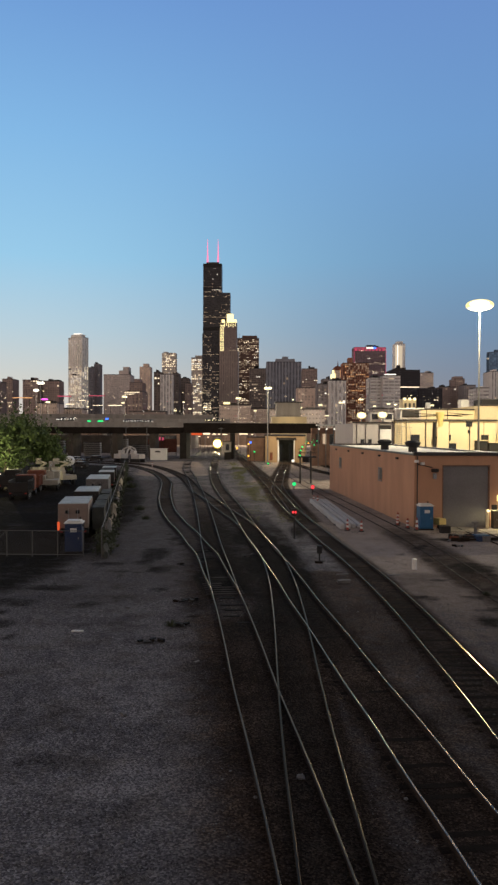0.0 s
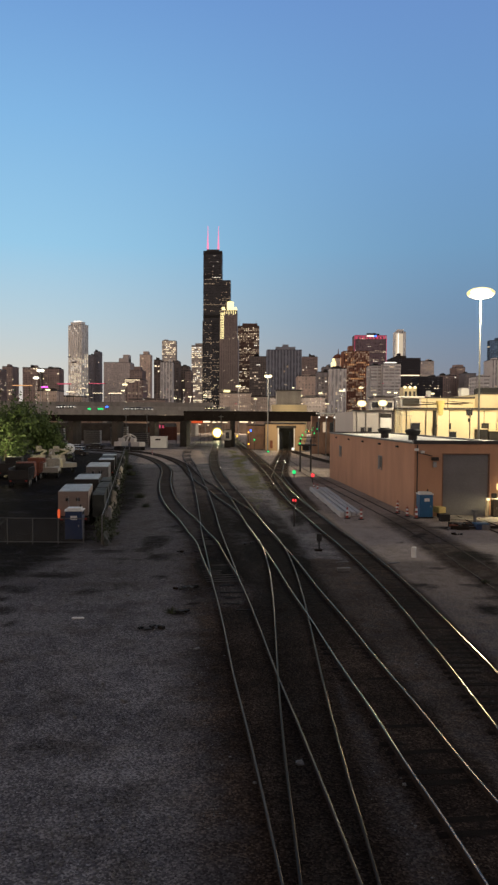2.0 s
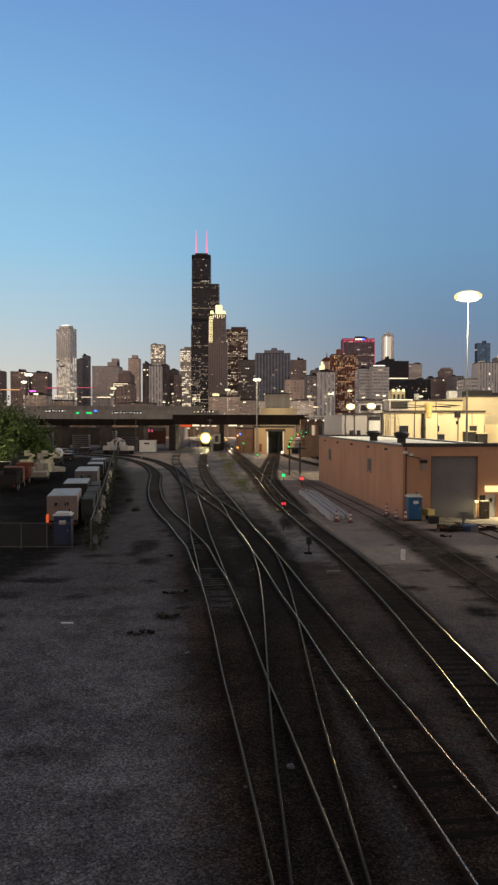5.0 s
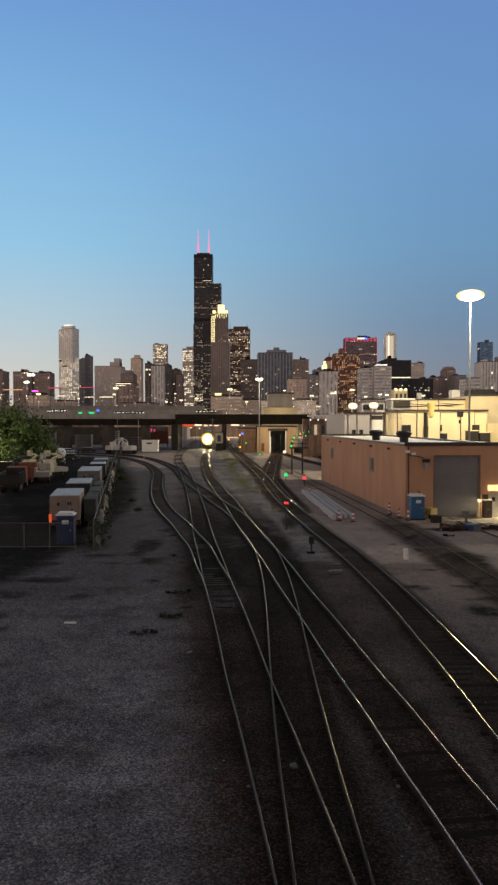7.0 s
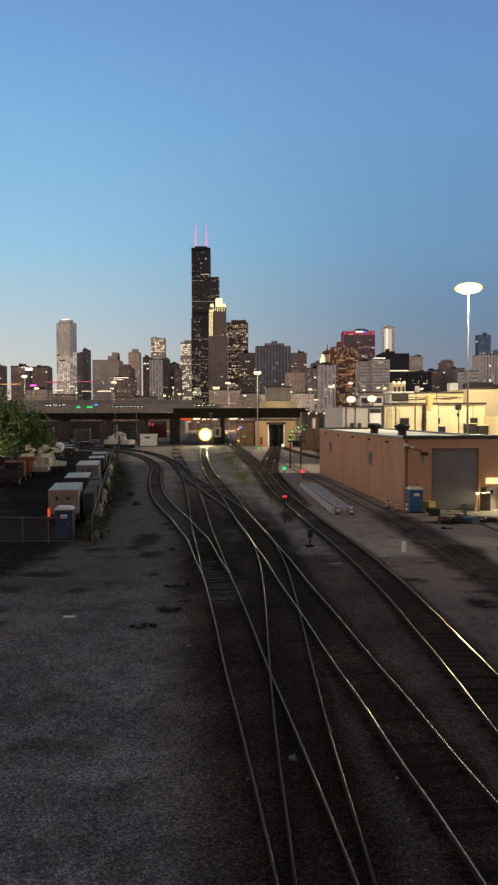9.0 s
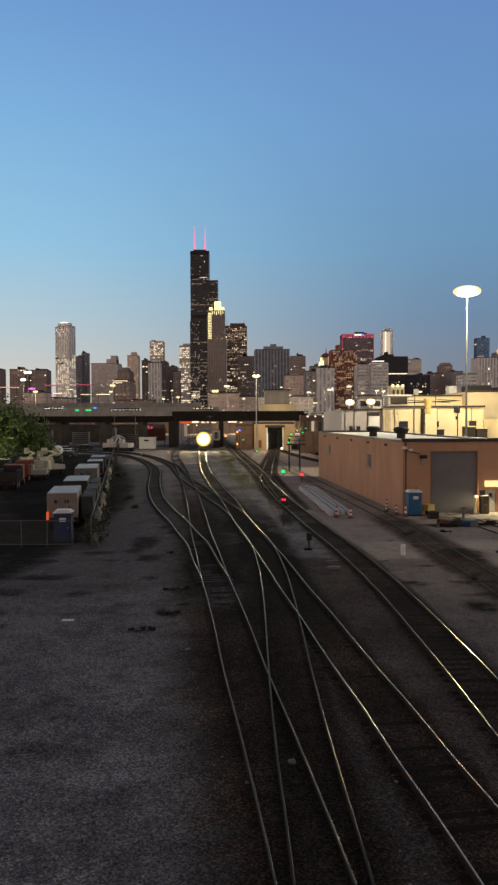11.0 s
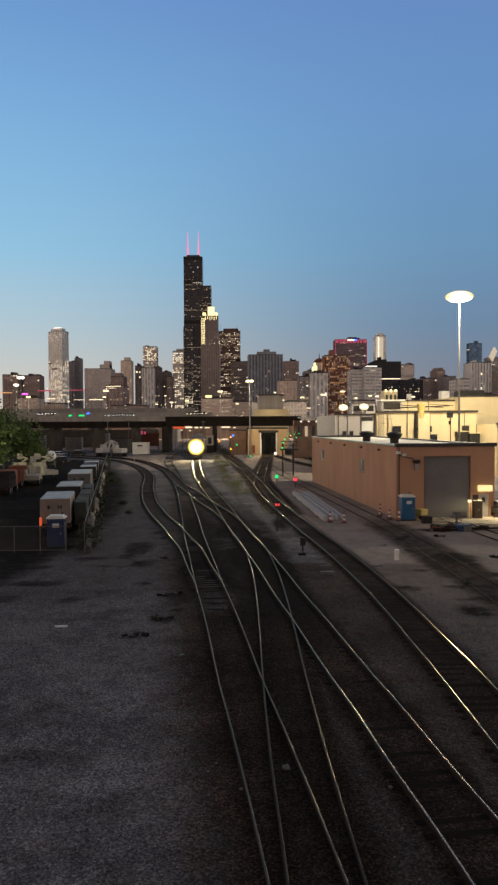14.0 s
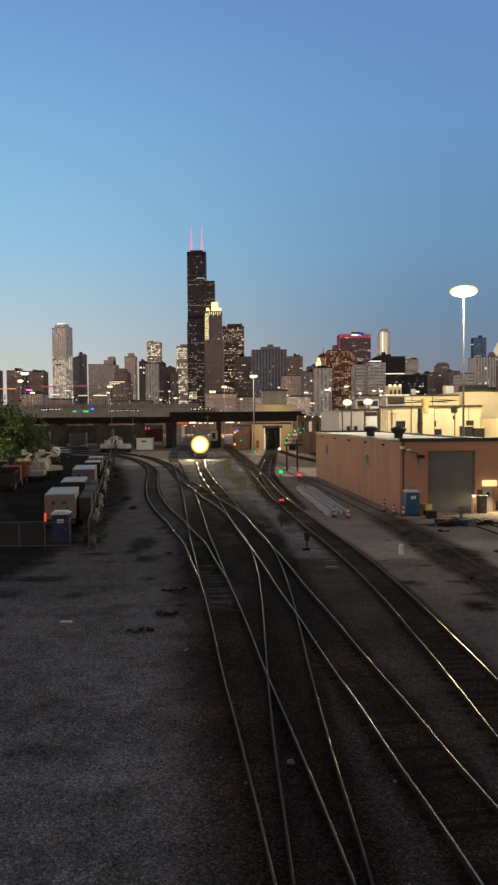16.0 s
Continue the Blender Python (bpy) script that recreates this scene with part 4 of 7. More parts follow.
def great_tower():
    t = thing("skyscraper", pose(0, 0, 0), "very tall black stepped skyscraper with two lit white masts", "skyscraper")
    skin = front("black_glass", (0.034, 0.032, 0.036), (0.075, 0.072, 0.078), bay=4.6, pier=0.25, floor=4.1, slab=0.4, depth=0.6, rough=0.2)
    X0, X1, X2, Y = -143.5, -94.7, -72.5, 1930
    for x0, x1, y0, z1, label in ((X0, X1, Y, 441, "black aluminium and glass tube"), (X1, X2, Y + 3, 366, ""), (X0 + 24, X2, Y - 12, 205, ""), (X0 - 1, X0 + 24, Y - 9, 258, "")):
        tube = block("tube", skin.glass, t, x0, x1, y0, Y + 46, 0, z1, label=label)
        relief(tube, skin, [((x0, y0), (1, 0), x1 - x0)], 12, z1)
    block("roof", M_COPING, t, X0 + 8, X1 - 8, Y + 6, Y + 40, 441, 446)
    for z in (268, 372, 432, 120):
        block("louvre_band", M_BLACK, t, X0 - 0.3, X1 + 0.3, Y - 0.3, Y, z, z + 8)
    for x in (X0 + 10, X1 - 11):
        # pink floodlight on the masts is put into their emission
        quick("mast", G_PINK, t, lambda bm: (rod(bm, (x, Y + 20, 446), (x, Y + 20, 466), 2.7, 2.1, 8), rod(bm, (x, Y + 20, 466), (x, Y + 20, 488), 1.7, 1.1, 8)), "white mast with its pink light painted as glow")
        quick("mast_tip", G_PINK, t, lambda bm: rod(bm, (x, Y + 20, 488), (x, Y + 20, 510), 1.2, 0.5, 6))
    kw = {"pier": 0.25, "slab": 0.4}
    lit_windows(t, [((X0, Y), (1, 0), X1 - X0)], 0.012, G_DIMWIN, 4.1, 2.3, 330, 430, 0.05, **kw)
    lit_windows(t, [((X0, Y), (1, 0), X1 - X0)], 0.06, G_DIMWIN, 4.1, 2.3, 280, 330, 0.12, **kw)
    lit_windows(t, [((X1, Y + 3), (1, 0), X2 - X1)], 0.05, G_DIMWIN, 4.1, 2.3, 210, 362, 0.1, **kw)
    lit_windows(t, [((X0, Y - 9), (1, 0), 24)], 0.10, G_DIMWIN, 4.1, 2.3, 20, 262, 0.2, **kw)
    lit_windows(t, [((X0 + 24, Y - 12), (1, 0), X2 - X0 - 24)], 0.10, G_DIMWIN, 4.1, 2.3, 20, 205, 0.24, **kw)
    for k in range(4):
        for c in range(6):
            block("lit_window", G_WARMWIN, t, X0 + 2 + c * 3.6, X0 + 4.6 + c * 3.6, Y - 9.3, Y - 9, 58 + k * 5.2, 61.4 + k * 5.2)
    for x, z in ((X0 + 3, 355), (X0 + 13, 356), (X0 + 22, 355), (X0 + 34, 357)):
        block("lit_floor", G_DIMWIN, t, x, x + 7, Y - 0.4, Y, z, z + 1.8)
    block("lit_floor", G_WHITEWIN, t, X1 - 24, X1 - 3, Y - 0.4, Y, 372, 374)
    for x, z in ((X0 + 26, 427), (X0 + 30, 427), (X0 + 17, 410), (X0 + 36, 412), (X0 + 24, 400)):
        block("lit_window", G_WHITE, t, x, x + 2.2, Y - 0.4, Y, z, z + 2.6)


great_tower()


def crown_tower():
    t = thing("skyscraper", pose(0, 0, 0), "pink-grey stone tower with a blazing lit crown of drums", "skyscraper")
    skin = front("pink_stone", (0.31, 0.25, 0.235), (0.15, 0.125, 0.12), bay=3.6, pier=0.55, slab=0.25, floor=4.2, depth=0.5)
    X0, X1, Y = -96.5, -52.5, 1850
    block("wall", skin.glass, t, X0 + 5, X1, Y, Y + 44, 0, 276)
    relief(t, skin, [((X0 + 5, Y), (1, 0), X1 - X0 - 5)], 60, 276)
    block("wall", skin.stone, t, X0, X0 + 5, Y + 4, Y + 40, 0, 262)
    quick("crown_drum", G_GOLD, t, lambda bm: rod(bm, (X0 + 26, Y + 20, 276), (X0 + 26, Y + 20, 300), 8.5, 8.5, 20), "glowing glass drum")
    quick("crown_cap", M_COPING, t, lambda bm: rod(bm, (X0 + 26, Y + 20, 300), (X0 + 26, Y + 20, 302), 6, 2, 20))
    for x in (X0 + 9, X1 - 5):
        for yy in (Y + 5, Y + 38):
            quick("crown_drum", G_GOLD, t, lambda bm: rod(bm, (x, yy, 274), (x, yy, 284), 4, 4, 14))
    for i in range(6):
        block("lit_fin", G_GOLD, t, X0 + 12 + i * 5.4, X0 + 13.4 + i * 5.4, Y - 0.6, Y, 264 + (i % 2) * 3, 274)
    for i in range(17):
        for k in range(3):
            block("lit_window", G_GOLD, t, X0 + 2.5 + k * 3.1, X0 + 4.6 + k * 3.1, Y - 0.8, Y, 200 + i * 4.2, 202.6 + i * 4.2)
    block("lit_window", G_GOLD, t, X0 + 18, X0 + 28, Y - 0.8, Y, 196, 205)
    lit_windows(t, [((X0 + 5, Y), (1, 0), X1 - X0 - 5)], 0.08, G_WARMWIN, 4.0, 3.4, 60, 255)
    s = thing("city_building", pose(0, 0, 0), "blank pinkish concrete slab tower with one lit window", "building", "city skyline")
    slab = front("pink_concrete", (0.31, 0.255, 0.235), (0.20, 0.165, 0.155), bay=5.2, pier=0.8, slab=0.0, floor=4.2, depth=0.4)
    block("wall", slab.glass, s, -86, -44.5, 1690, 1730, 0, 188)
    relief(s, slab, [((-86, 1690), (1, 0), 41.5)], 20, 188)
    block("lit_window", G_GOLD, s, -78, -63, 1689, 1690, 59, 71, label="large bright lit window")
    lit_windows(s, [((-86, 1690), (1, 0), 41)], 0.03, G_WARMWIN, 4.0, 3.4, 60, 180)


crown_tower()


def domed_tower():
    t = thing("city_building", pose(213, 2000, 0), "stone tower with a dome, spire and gold floodlit corner", "building", "city skyline")
    block("wall", T_BEIGE.glass, t, -12, 19, -20, 20, 0, 168)
    relief(t, T_BEIGE, [((-12, -20), (1, 0), 31)], 15, 168)
    quick("dome", M_RUSTRED, t, lambda bm: (ball(bm, (4, 0, 168), 15, 3, (1, 1, 0.9)), rod(bm, (4, 0, 180), (4, 0, 196), 1.6, 0.4, 8)))
    # gold light on the corner turrets painted as glowing blocks
    for x, w, top in ((-17, 4, 157), (-13, 5, 168), (-8, 3.5, 160)):
        block("lit_corner", G_GOLD, t, x, x + w, -22, -14, 140, top, bevel=0.8)
    # orange light on the wall painted as a glowing panel
    block("lit_wall", G_ORANGEWIN, t, 8, 18, -20.6, -20, 150, 170)


domed_tower()
tower("low brown brick apartment block", -511, 1520, 20.6, 40, 109, T_BROWN, lit=.04)
tower("dark brown office block with a flat roof", -402, 1315, 26.8, 30, 94, T_BROWN, lit=.05)
tower("dark brown office block with a flat roof", -368, 1325, 29.0, 30, 93, T_BROWN, lit=.05)
tower("tall pale stone office tower with a lit crown", -564, 2314, 55.6, 28, 293, T_PALE, lit=.72, bright=True, even=True, turn=-30, lit_to=.7, tops=((-.4,.38,9,None),(-.22,.18,13,G_WHITE)))
tower("slate grey residential tower, mostly dark", -546, 2420, 23.8, 40, 208, T_GREY, lit=.03)
tower("slate grey residential tower, mostly dark", -529, 2440, 18.5, 40, 221, T_GREY, lit=.03)
tower("broad grey concrete block with rooftop plant", -306, 1625, 57.5, 50, 126, T_GREYLIGHT, lit=.0, tops=((.05,.42,9,None),(.2,.42,17,None)))
tower("dark stepped loft building", -207, 1270, 21.0, 40, 87, T_BROWN, lit=.06, tops=((-.2,.3,6,None),))
tower("dark low loft building with lit shops", -152, 920, 22.0, 40, 54, T_BROWN, lit=.09)
tower("slender beige stone tower with a stepped top", -352, 2320, 33.4, 40, 202, T_BEIGE, lit=.35, even=True, tops=((-.2,.3,10,None),))
tower("brightly lit glass office tower", -302, 2522, 45.8, 45, 266, T_LIT, lit=.9, bright=True)
tower("dark apartment tower with pale balconies", -150, 1115, 10.1, 30, 93, T_DARK, lit=.1)
tower("pale striped apartment tower", -135, 1105, 17.5, 30, 89, T_WHITERIB, lit=.03)
tower("dark apartment tower with scattered lit windows", -123, 1120, 8.4, 30, 92, T_DARK, lit=.12)
tower("dark brick residential block", -121, 1218, 16.5, 35, 91, T_DARK, lit=.07)
tower("dark brick residential block", -109, 1168, 8.8, 35, 80, T_BROWN, lit=.07)
tower("office tower with warm lit corner windows", -168, 2072, 32.9, 45, 207, T_LIT, lit=.75, bright=True, tops=((-.2,.5,6,None),))
tower("dark office tower with bronze glass", -29, 2225, 63.8, 50, 280, T_BRONZE, lit=.65, tops=((-.28,.42,8,None),), antennas=((-.42,22),(.36,22)))
tower("dark residential tower with lit flats", 1, 1520, 34.4, 40, 132, T_DARK, lit=.12, lit_to=.9)
tower("blue-grey ribbed apartment tower with roof plant", 43, 1220, 55.9, 40, 118, T_RIB, lit=.03, even=True, tops=((-.25,.32,5,None),(-.05,.12,9,None)))
tower("brown brick office block, mostly dark", 134, 1920, 39.2, 40, 165, T_BROWN, lit=.05)
tower("tan stone low-rise city hall", 72, 1020, 35.2, 40, 65, T_BEIGE, lit=.03)
tower("dark grey residential tower", 81, 915, 15.1, 30, 64, T_GREY, lit=.14)
tower("white ribbed apartment tower", 96, 895, 18.8, 30, 67, T_WHITERIB, lit=.03)
tower("plain grey concrete office block", 169, 1820, 22.0, 40, 132, T_GREY, lit=.02)
tower("red-lit office tower with a glowing roof band", 334, 2225, 94.0, 50, 254, T_REDDISH, lit=.10, band=True)
tower("dark office tower with a grid of orange windows", 226, 1720, 59.7, 40, 162, T_COPPER, lit=.5, even=True, win=G_ORANGEWIN, tops=((-.28,-.12,12,None),))
tower("pale striped apartment slab with a white roof sign", 163, 1025, 18.5, 30, 80, T_STRIPE, lit=.04)
tower("pale apartment slab with bright rooftop lamps", 181, 1015, 23.7, 30, 82, T_STRIPE, lit=.03, tops=((-.3,.3,2,G_WHITE),))
tower("slender tower with a golden lit face", 481, 2520, 34.3, 40, 300, T_PALE, lit=.0, goldface=True, tops=((-.3,.3,8,None),))
tower("black glass office block with one lit floor", 280, 1425, 54.6, 50, 122, T_BLACK, lit=.02, stripe=True)
tower("black glass office block with one lit floor", 273, 1440, 16.3, 40, 127, T_BLACK, lit=.0)
tower("glass block with a lit window grid", 389, 1720, 29.9, 40, 140, T_GREYLIGHT, lit=.5, win=G_DIMWIN)
tower("dark flat-roofed warehouse block", 257, 1125, 35.3, 50, 70, T_BLACK, lit=.03)
tower("dusky brown residential tower", 387, 1520, 31.0, 40, 96, T_BROWN, lit=.05)
tower("dusky brown residential tower", 423, 1570, 21.3, 40, 116, T_BROWN, lit=.04, tops=((-.4,.4,5,None),))
tower("dark blue residential tower", 416, 1470, 22.2, 40, 97, T_GREY, lit=.03)
tower("pale striped low building", 274, 915, 15.1, 30, 60, T_STRIPE, lit=.05)
tower("slim blue glass office tower", 646, 2022, 35.5, 20, 221, T_BLUE, lit=.02)
tower("pale concrete apartment tower", 395, 1220, 33.0, 40, 104, T_WHITERIB, lit=.03)
tower("dark tower with a slanted white-lit roof face", 660, 1920, 29.0, 40, 173, T_GREY, lit=.05, slanted=True)
tower("dusky brown residential slab block", 478, 1320, 35.8, 40, 98, T_BROWN, lit=.05)
tower("dusky brown residential slab block", -478, 1320, 39.8, 40, 91, T_BROWN, lit=.05)


def low_rises():
    """The belt of low warehouses between the expressway and the towers."""
    r = random.Random(11)
    mats = [T_LOW_BROWN, T_LOW_TAN, T_LOW_GREY, T_LOW_BROWN, T_LOW_GREY]
    x = -330.0
    while x < 330:
        w, y = r.uniform(14, 38), r.uniform(430, 760)
        h = 8.6 + y * r.uniform(0.004, 0.036)
        tower("low city warehouse with scattered lit windows", x, y, w, 20, h, r.choice(mats), lit=r.choice((0.03, 0.06, 0.1)), win=r.choice((G_WARMWIN, G_DIMWIN)))
        x += w * r.uniform(0.55, 0.9)


low_rises()


def far_lights():
    """Countless small lamps and signs of the city streets."""
    r = random.Random(77)
    for glow_mat, count in ((G_STREET, 150), (G_WARMWIN, 190), (G_WHITEWIN, 90), (G_REDTOP, 34)):
        bm = bmesh.new()
        for i in range(count):
            y = r.uniform(400, 760)
            z = 8.6 + y * (r.uniform(0.006, 0.05) if r.random() < 0.8 else r.uniform(0.0, 0.02))
            k = y / 1000
            ball(bm, (r.uniform(-0.37, 0.37) * y, y - 12, z), r.uniform(0.26, 0.5) * k, 1, (r.choice((1, 1, 2.2)), 1, 1))
        tagged(part("far_street_lights", bm, glow_mat), "scattered warm street lights of the far city", "city lights", kind="stuff")


far_lights()


# ---- pale workshop behind the brick shed ----
def workshop():
    b = thing("workshop_building", pose(0, 0, 0), "cream panelled railway workshop under floodlights", "building")
    block("wall", M_WHITEWALL, b, 15.8, 22.6, 122, 150, -0.3, 9.7, label="pale grey panelled wall")
    block("wall", M_CREAM, b, 22.6, 39.2, 121.6, 150, -0.3, 10.1, label="cream wall in bright yellow light")
    block("wall", M_CREAM, b, 28.2, 38.4, 131, 150.2, 10.3, 12.2)
    block("wall", M_CREAM, b, 38.4, 60, 129, 150.4, 8.0, 12.9)
    block("wall", M_CREAM, b, 39.3, 56, 112, 121.5, -0.3, 8.1)
    for d in ((15.7, 22.5, 121.8, 122.3, 9.7, 9.95), (22.5, 39.4, 121.3, 121.9, 10.1, 10.4), (28.0, 38.4, 130.8, 131.4, 12.2, 12.45), (38.3, 60.2, 128.8, 129.4, 12.9, 13.2), (39.2, 56.2, 111.8, 112.3, 8.1, 8.35)):
        block("coping", M_COPING, b, *d, label="dark roof edge")
    for x in (16.4, 17.9, 20.1, 22.3):
        quick("downpipe", M_DARKSTEEL, b, lambda bm: rod(bm, (x, 121.9, 0), (x, 121.9, 9.6), 0.045))
    for x, r in ((24.5, 0.05), (27.7, 0.07), (28.9, 0.05), (31.5, 0.06), (34.9, 0.08), (37.2, 0.04)):
        quick("downpipe", M_DARKSTEEL, b, lambda bm: rod(bm, (x, 121.45, 0), (x, 121.45, 10.0), r))
    quick("vent_stack", M_DARKSTEEL, b, lambda bm: (rod(bm, (29.1, 121.2, 4.0), (29.1, 121.2, 9.9), 0.26, 0.2), rod(bm, (29.1, 121.2, 7.2), (29.1, 121.2, 7.6), 0.34)))
    block("lift_shaft", M_CREAM, b, 29.5, 31.4, 121.2, 121.6, 3.0, 10.0, label="lit shaft panel on the wall")
    quick("hopper", M_YELLOW, b, lambda bm: (rod(bm, (30.0, 121.4, 9.2), (30.0, 121.4, 10.2), 0.42, 0.5, 16), rod(bm, (30.0, 121.4, 10.2), (30.0, 121.4, 11.3), 0.5, 0.72, 16), rod(bm, (30.0, 121.4, 11.3), (30.0, 121.4, 11.55), 0.72, 0.72, 16)), "yellow dust hopper")
    block("garage_lintel", M_DARKSTEEL, b, 20.25, 22.1, 121.85, 122.0, 8.75, 9.4)
    block("garage_door", M_WHITE, b, 20.3, 22.1, 121.9, 122.0, 4.5, 8.7)
    for x0, x1, z0, z1 in ((25.2, 26.7, 6.4, 7.8), (31.3, 31.8, 6.9, 7.8), (31.4, 32.7, 5.3, 6.4), (34.3, 35.3, 9.2, 10.0), (34.6, 34.9, 8.1, 8.6), (36.8, 38.0, 6.6, 7.8), (17.0, 17.6, 6.0, 7.0), (18.2, 18.8, 6.2, 7.0)):
        w = block("window", M_GLASS, b, x0, x1, 121.45, 121.6, z0, z1, label="dark window")
        block("window_frame", M_COPING, w, x0 - 0.06, x1 + 0.06, 121.42, 121.5, z1, z1 + 0.08)
    for x0, x1, z1 in ((35.6, 37.3, 6.9), (37.5, 39.2, 6.6)):
        u = block("air_unit", M_DARKSTEEL, b, x0, x1, 119.6, 121.2, -0.2, z1, bevel=0.06, label="dark air handling unit")
        block("grille", M_BLACK, u, x0 + 0.2, x1 - 0.2, 119.55, 119.6, z1 - 1.2, z1 - 0.2)
        block("cap", M_CREAM, u, x0 - 0.1, x1 + 0.1, 119.5, 121.2, z1, z1 + 0.12)
    c = block("roof_cabin", M_WHITEWALL, b, 23.9, 27.3, 123.6, 128, 10.3, 12.1)
    block("louvre", M_DARKSTEEL, c, 24.2, 27.0, 123.5, 123.6, 10.7, 11.9)
    block("cabin_roof", M_WHITE, c, 23.6, 27.8, 123.2, 128.3, 12.1, 12.3)
    for x in (18.9, 21.2):
        c = block("skylight", M_WHITEWALL, b, x, x + 1.5, 123.4, 126, 9.8, 11.5)
        block("skylight_pane", M_GLASS, c, x + 0.2, x + 1.3, 123.34, 123.4, 10.4, 11.3)
    quick("ladder", M_STEEL, b, lambda bm: [rod(bm, (22.9, 121.2, 6.4 + i * 0.3), (23.7, 121.2, 6.4 + i * 0.3), 0.03, seg=6) for i in range(16)] + [rod(bm, (x, 121.2, 6.2), (x, 121.2, 11.6), 0.04, seg=6) for x in (22.9, 23.7)])
    quick("ladder_cage", M_STEEL, b, lambda bm: [rod(bm, (23.6, 120.9, z), (25.3, 121.0, z - 0.2), 0.035, seg=6) for z in (9.2, 10.0, 10.7)] + [rod(bm, (25.2, 121.0, 7.6), (24.6, 121.0, 10.6), 0.04, seg=6)])
    for p, q, r in (((24, 122.5, 10.8), (35, 122.5, 11.2), 0.09), ((26, 122.6, 11.4), (34, 122.6, 10.9), 0.06), ((31.5, 122.5, 10.2), (31.5, 122.5, 12.0), 0.06), ((28.0, 122.3, 10.4), (28.0, 122.3, 12.6), 0.05), ((31.5, 122.4, 11.5), (35.6, 122.4, 11.2), 0.05)):
        quick("roof_pipe", M_RUST, b, lambda bm: rod(bm, p, q, r, seg=8))
    quick("roof_tank", M_WHITE, b, lambda bm: rod(bm, (34.6, 150, 10), (34.6, 150, 14.2), 0.5))
    block("roof_unit", M_WHITE, b, 38.5, 40.0, 140, 142, 12.9, 14.4)
    block("roof_unit", M_BLACK, b, 40.3, 44.3, 133, 138, 12.9, 14.2, label="black roof unit")
    g = block("plant_room", M_CREAM, b, 30.7, 33.5, 156, 160, 0, 15.2, label="lit rooftop plant room")
    for i in range(3):
        block("plant_door", M_COPING, g, 31.0 + i * 0.9, 31.45 + i * 0.9, 155.9, 156, 13.2, 14.3)
        quick("lamp", G_STREET, g, lambda bm: ball(bm, (31.0 + i * 1.05, 155.7, 15.15), 0.3, 2))


workshop()


def flood_lamp(place, label):
    f = thing("floodlight", pose(*place), label, "floodlight", "roof floodlights")
    block("bracket", M_STEEL, f, -0.06, 0.06, 0.2, 0.3, -1.1, -0.4)
    block("housing", M_WHITEWALL, f, -0.7, 0.7, 0.0, 0.4, -0.45, 0.45, bevel=0.08)
    rim = quick("reflector", G_RIM, f, lambda bm: ball(bm, (0, 0.0, 0), 0.68, 3, (1.15, 0.22, 0.78)), "glowing reflector")
    quick("lens", G_FLOOD, rim, lambda bm: ball(bm, (0, -0.12, 0), 0.5, 3, (1.15, 0.3, 0.75)), "dazzling white lens")


flood_lamp((17.25, 122.4, 11.0), "dazzling white floodlight on the workshop roof")
flood_lamp((20.7, 122.4, 11.1), "dazzling white floodlight on the workshop roof")


def high_mast():
    m = thing("high_mast_light", pose(32.3, 108, 0), "tall galvanised light mast with a blazing ring of floodlights", "light mast")
    quick("pole", M_MAST, m, lambda bm: rod(bm, (0, 0, -0.3), (0, 0, 26.3), 0.19, 0.07, 14))
    quick("ring", M_STEEL, m, lambda bm: (rod(bm, (0, 0, 26.3), (0, 0, 26.7), 1.0, 1.0, 20)))
    for i in range(8):
        a = i * math.pi / 4
        c = (1.45 * math.cos(a), 1.45 * math.sin(a), 26.85)
        f = quick("floodlight", G_RIM, m, lambda bm: ball(bm, c, 0.42, 2, (1, 1, 0.9)), "dazzling lamp")
        quick("lens", G_FLOOD, f, lambda bm: ball(bm, (c[0], c[1] - 0.2, 26.83), 0.36, 2, (1, 1, 0.85)))
    # bloom of the mast lamps added as two glowing shapes, the white one eyeward
    r = quick("glare_ring", G_RIM, m, lambda bm: ball(bm, (0, 0, 26.85), 2.0, 3, (1, 1, 0.40)), "glare around the ring of lamps")
    quick("ring_glare", G_FLOOD, r, lambda bm: ball(bm, (-0.26, -0.86, 26.85), 1.5, 3, (1, 1, 0.36)))


high_mast()


def street_lamp(x, y, h, span, r, label, glow_mat=None, arms=2):
    m = thing("street_lamp", pose(x, y, 0), label, "street lamp", "street lamps")
    quick("pole", M_STEEL, m, lambda bm: rod(bm, (0, 0, -0.3), (0, 0, h), 0.16, 0.09, 8))
    for s in ((-1, 1) if arms == 2 else (1,)):
        quick("arm", M_STEEL, m, lambda bm: rod(bm, (0, 0, h - 0.5), (s * span, 0, h), 0.06, seg=6))
        quick("lamp_head", glow_mat or G_STREET, m, lambda bm: ball(bm, (s * span, 0, h), r * 1.1, 2, (1.2, 1, 0.8)), "glowing lamp head")


street_lamp(2.6, 186, 19.0, 0.45, 0.42, "bright yard lamp on a tall pole by the washing shed")
street_lamp(-97.4, 330, 29.0, 0.75, 0.75, "twin-headed bright road lamp mast", glow_mat=G_FLOOD)
street_lamp(-108.5, 360, 27.3, 0.40, 0.75, "bright lamp on a road pole", glow_mat=G_FLOOD)
street_lamp(-102.7, 360, 21.5, 0.50, 0.55, "lit roadside lamp on a tall grey pole")
street_lamp(-65.0, 360, 24.3, 0.60, 0.60, "lit roadside lamp on a tall grey pole")
street_lamp(-69.5, 380, 22.0, 0.40, 0.40, "lit roadside lamp on a tall grey pole")
street_lamp(-8.8, 340, 22.9, 0.60, 0.55, "lit roadside lamp on a tall grey pole")
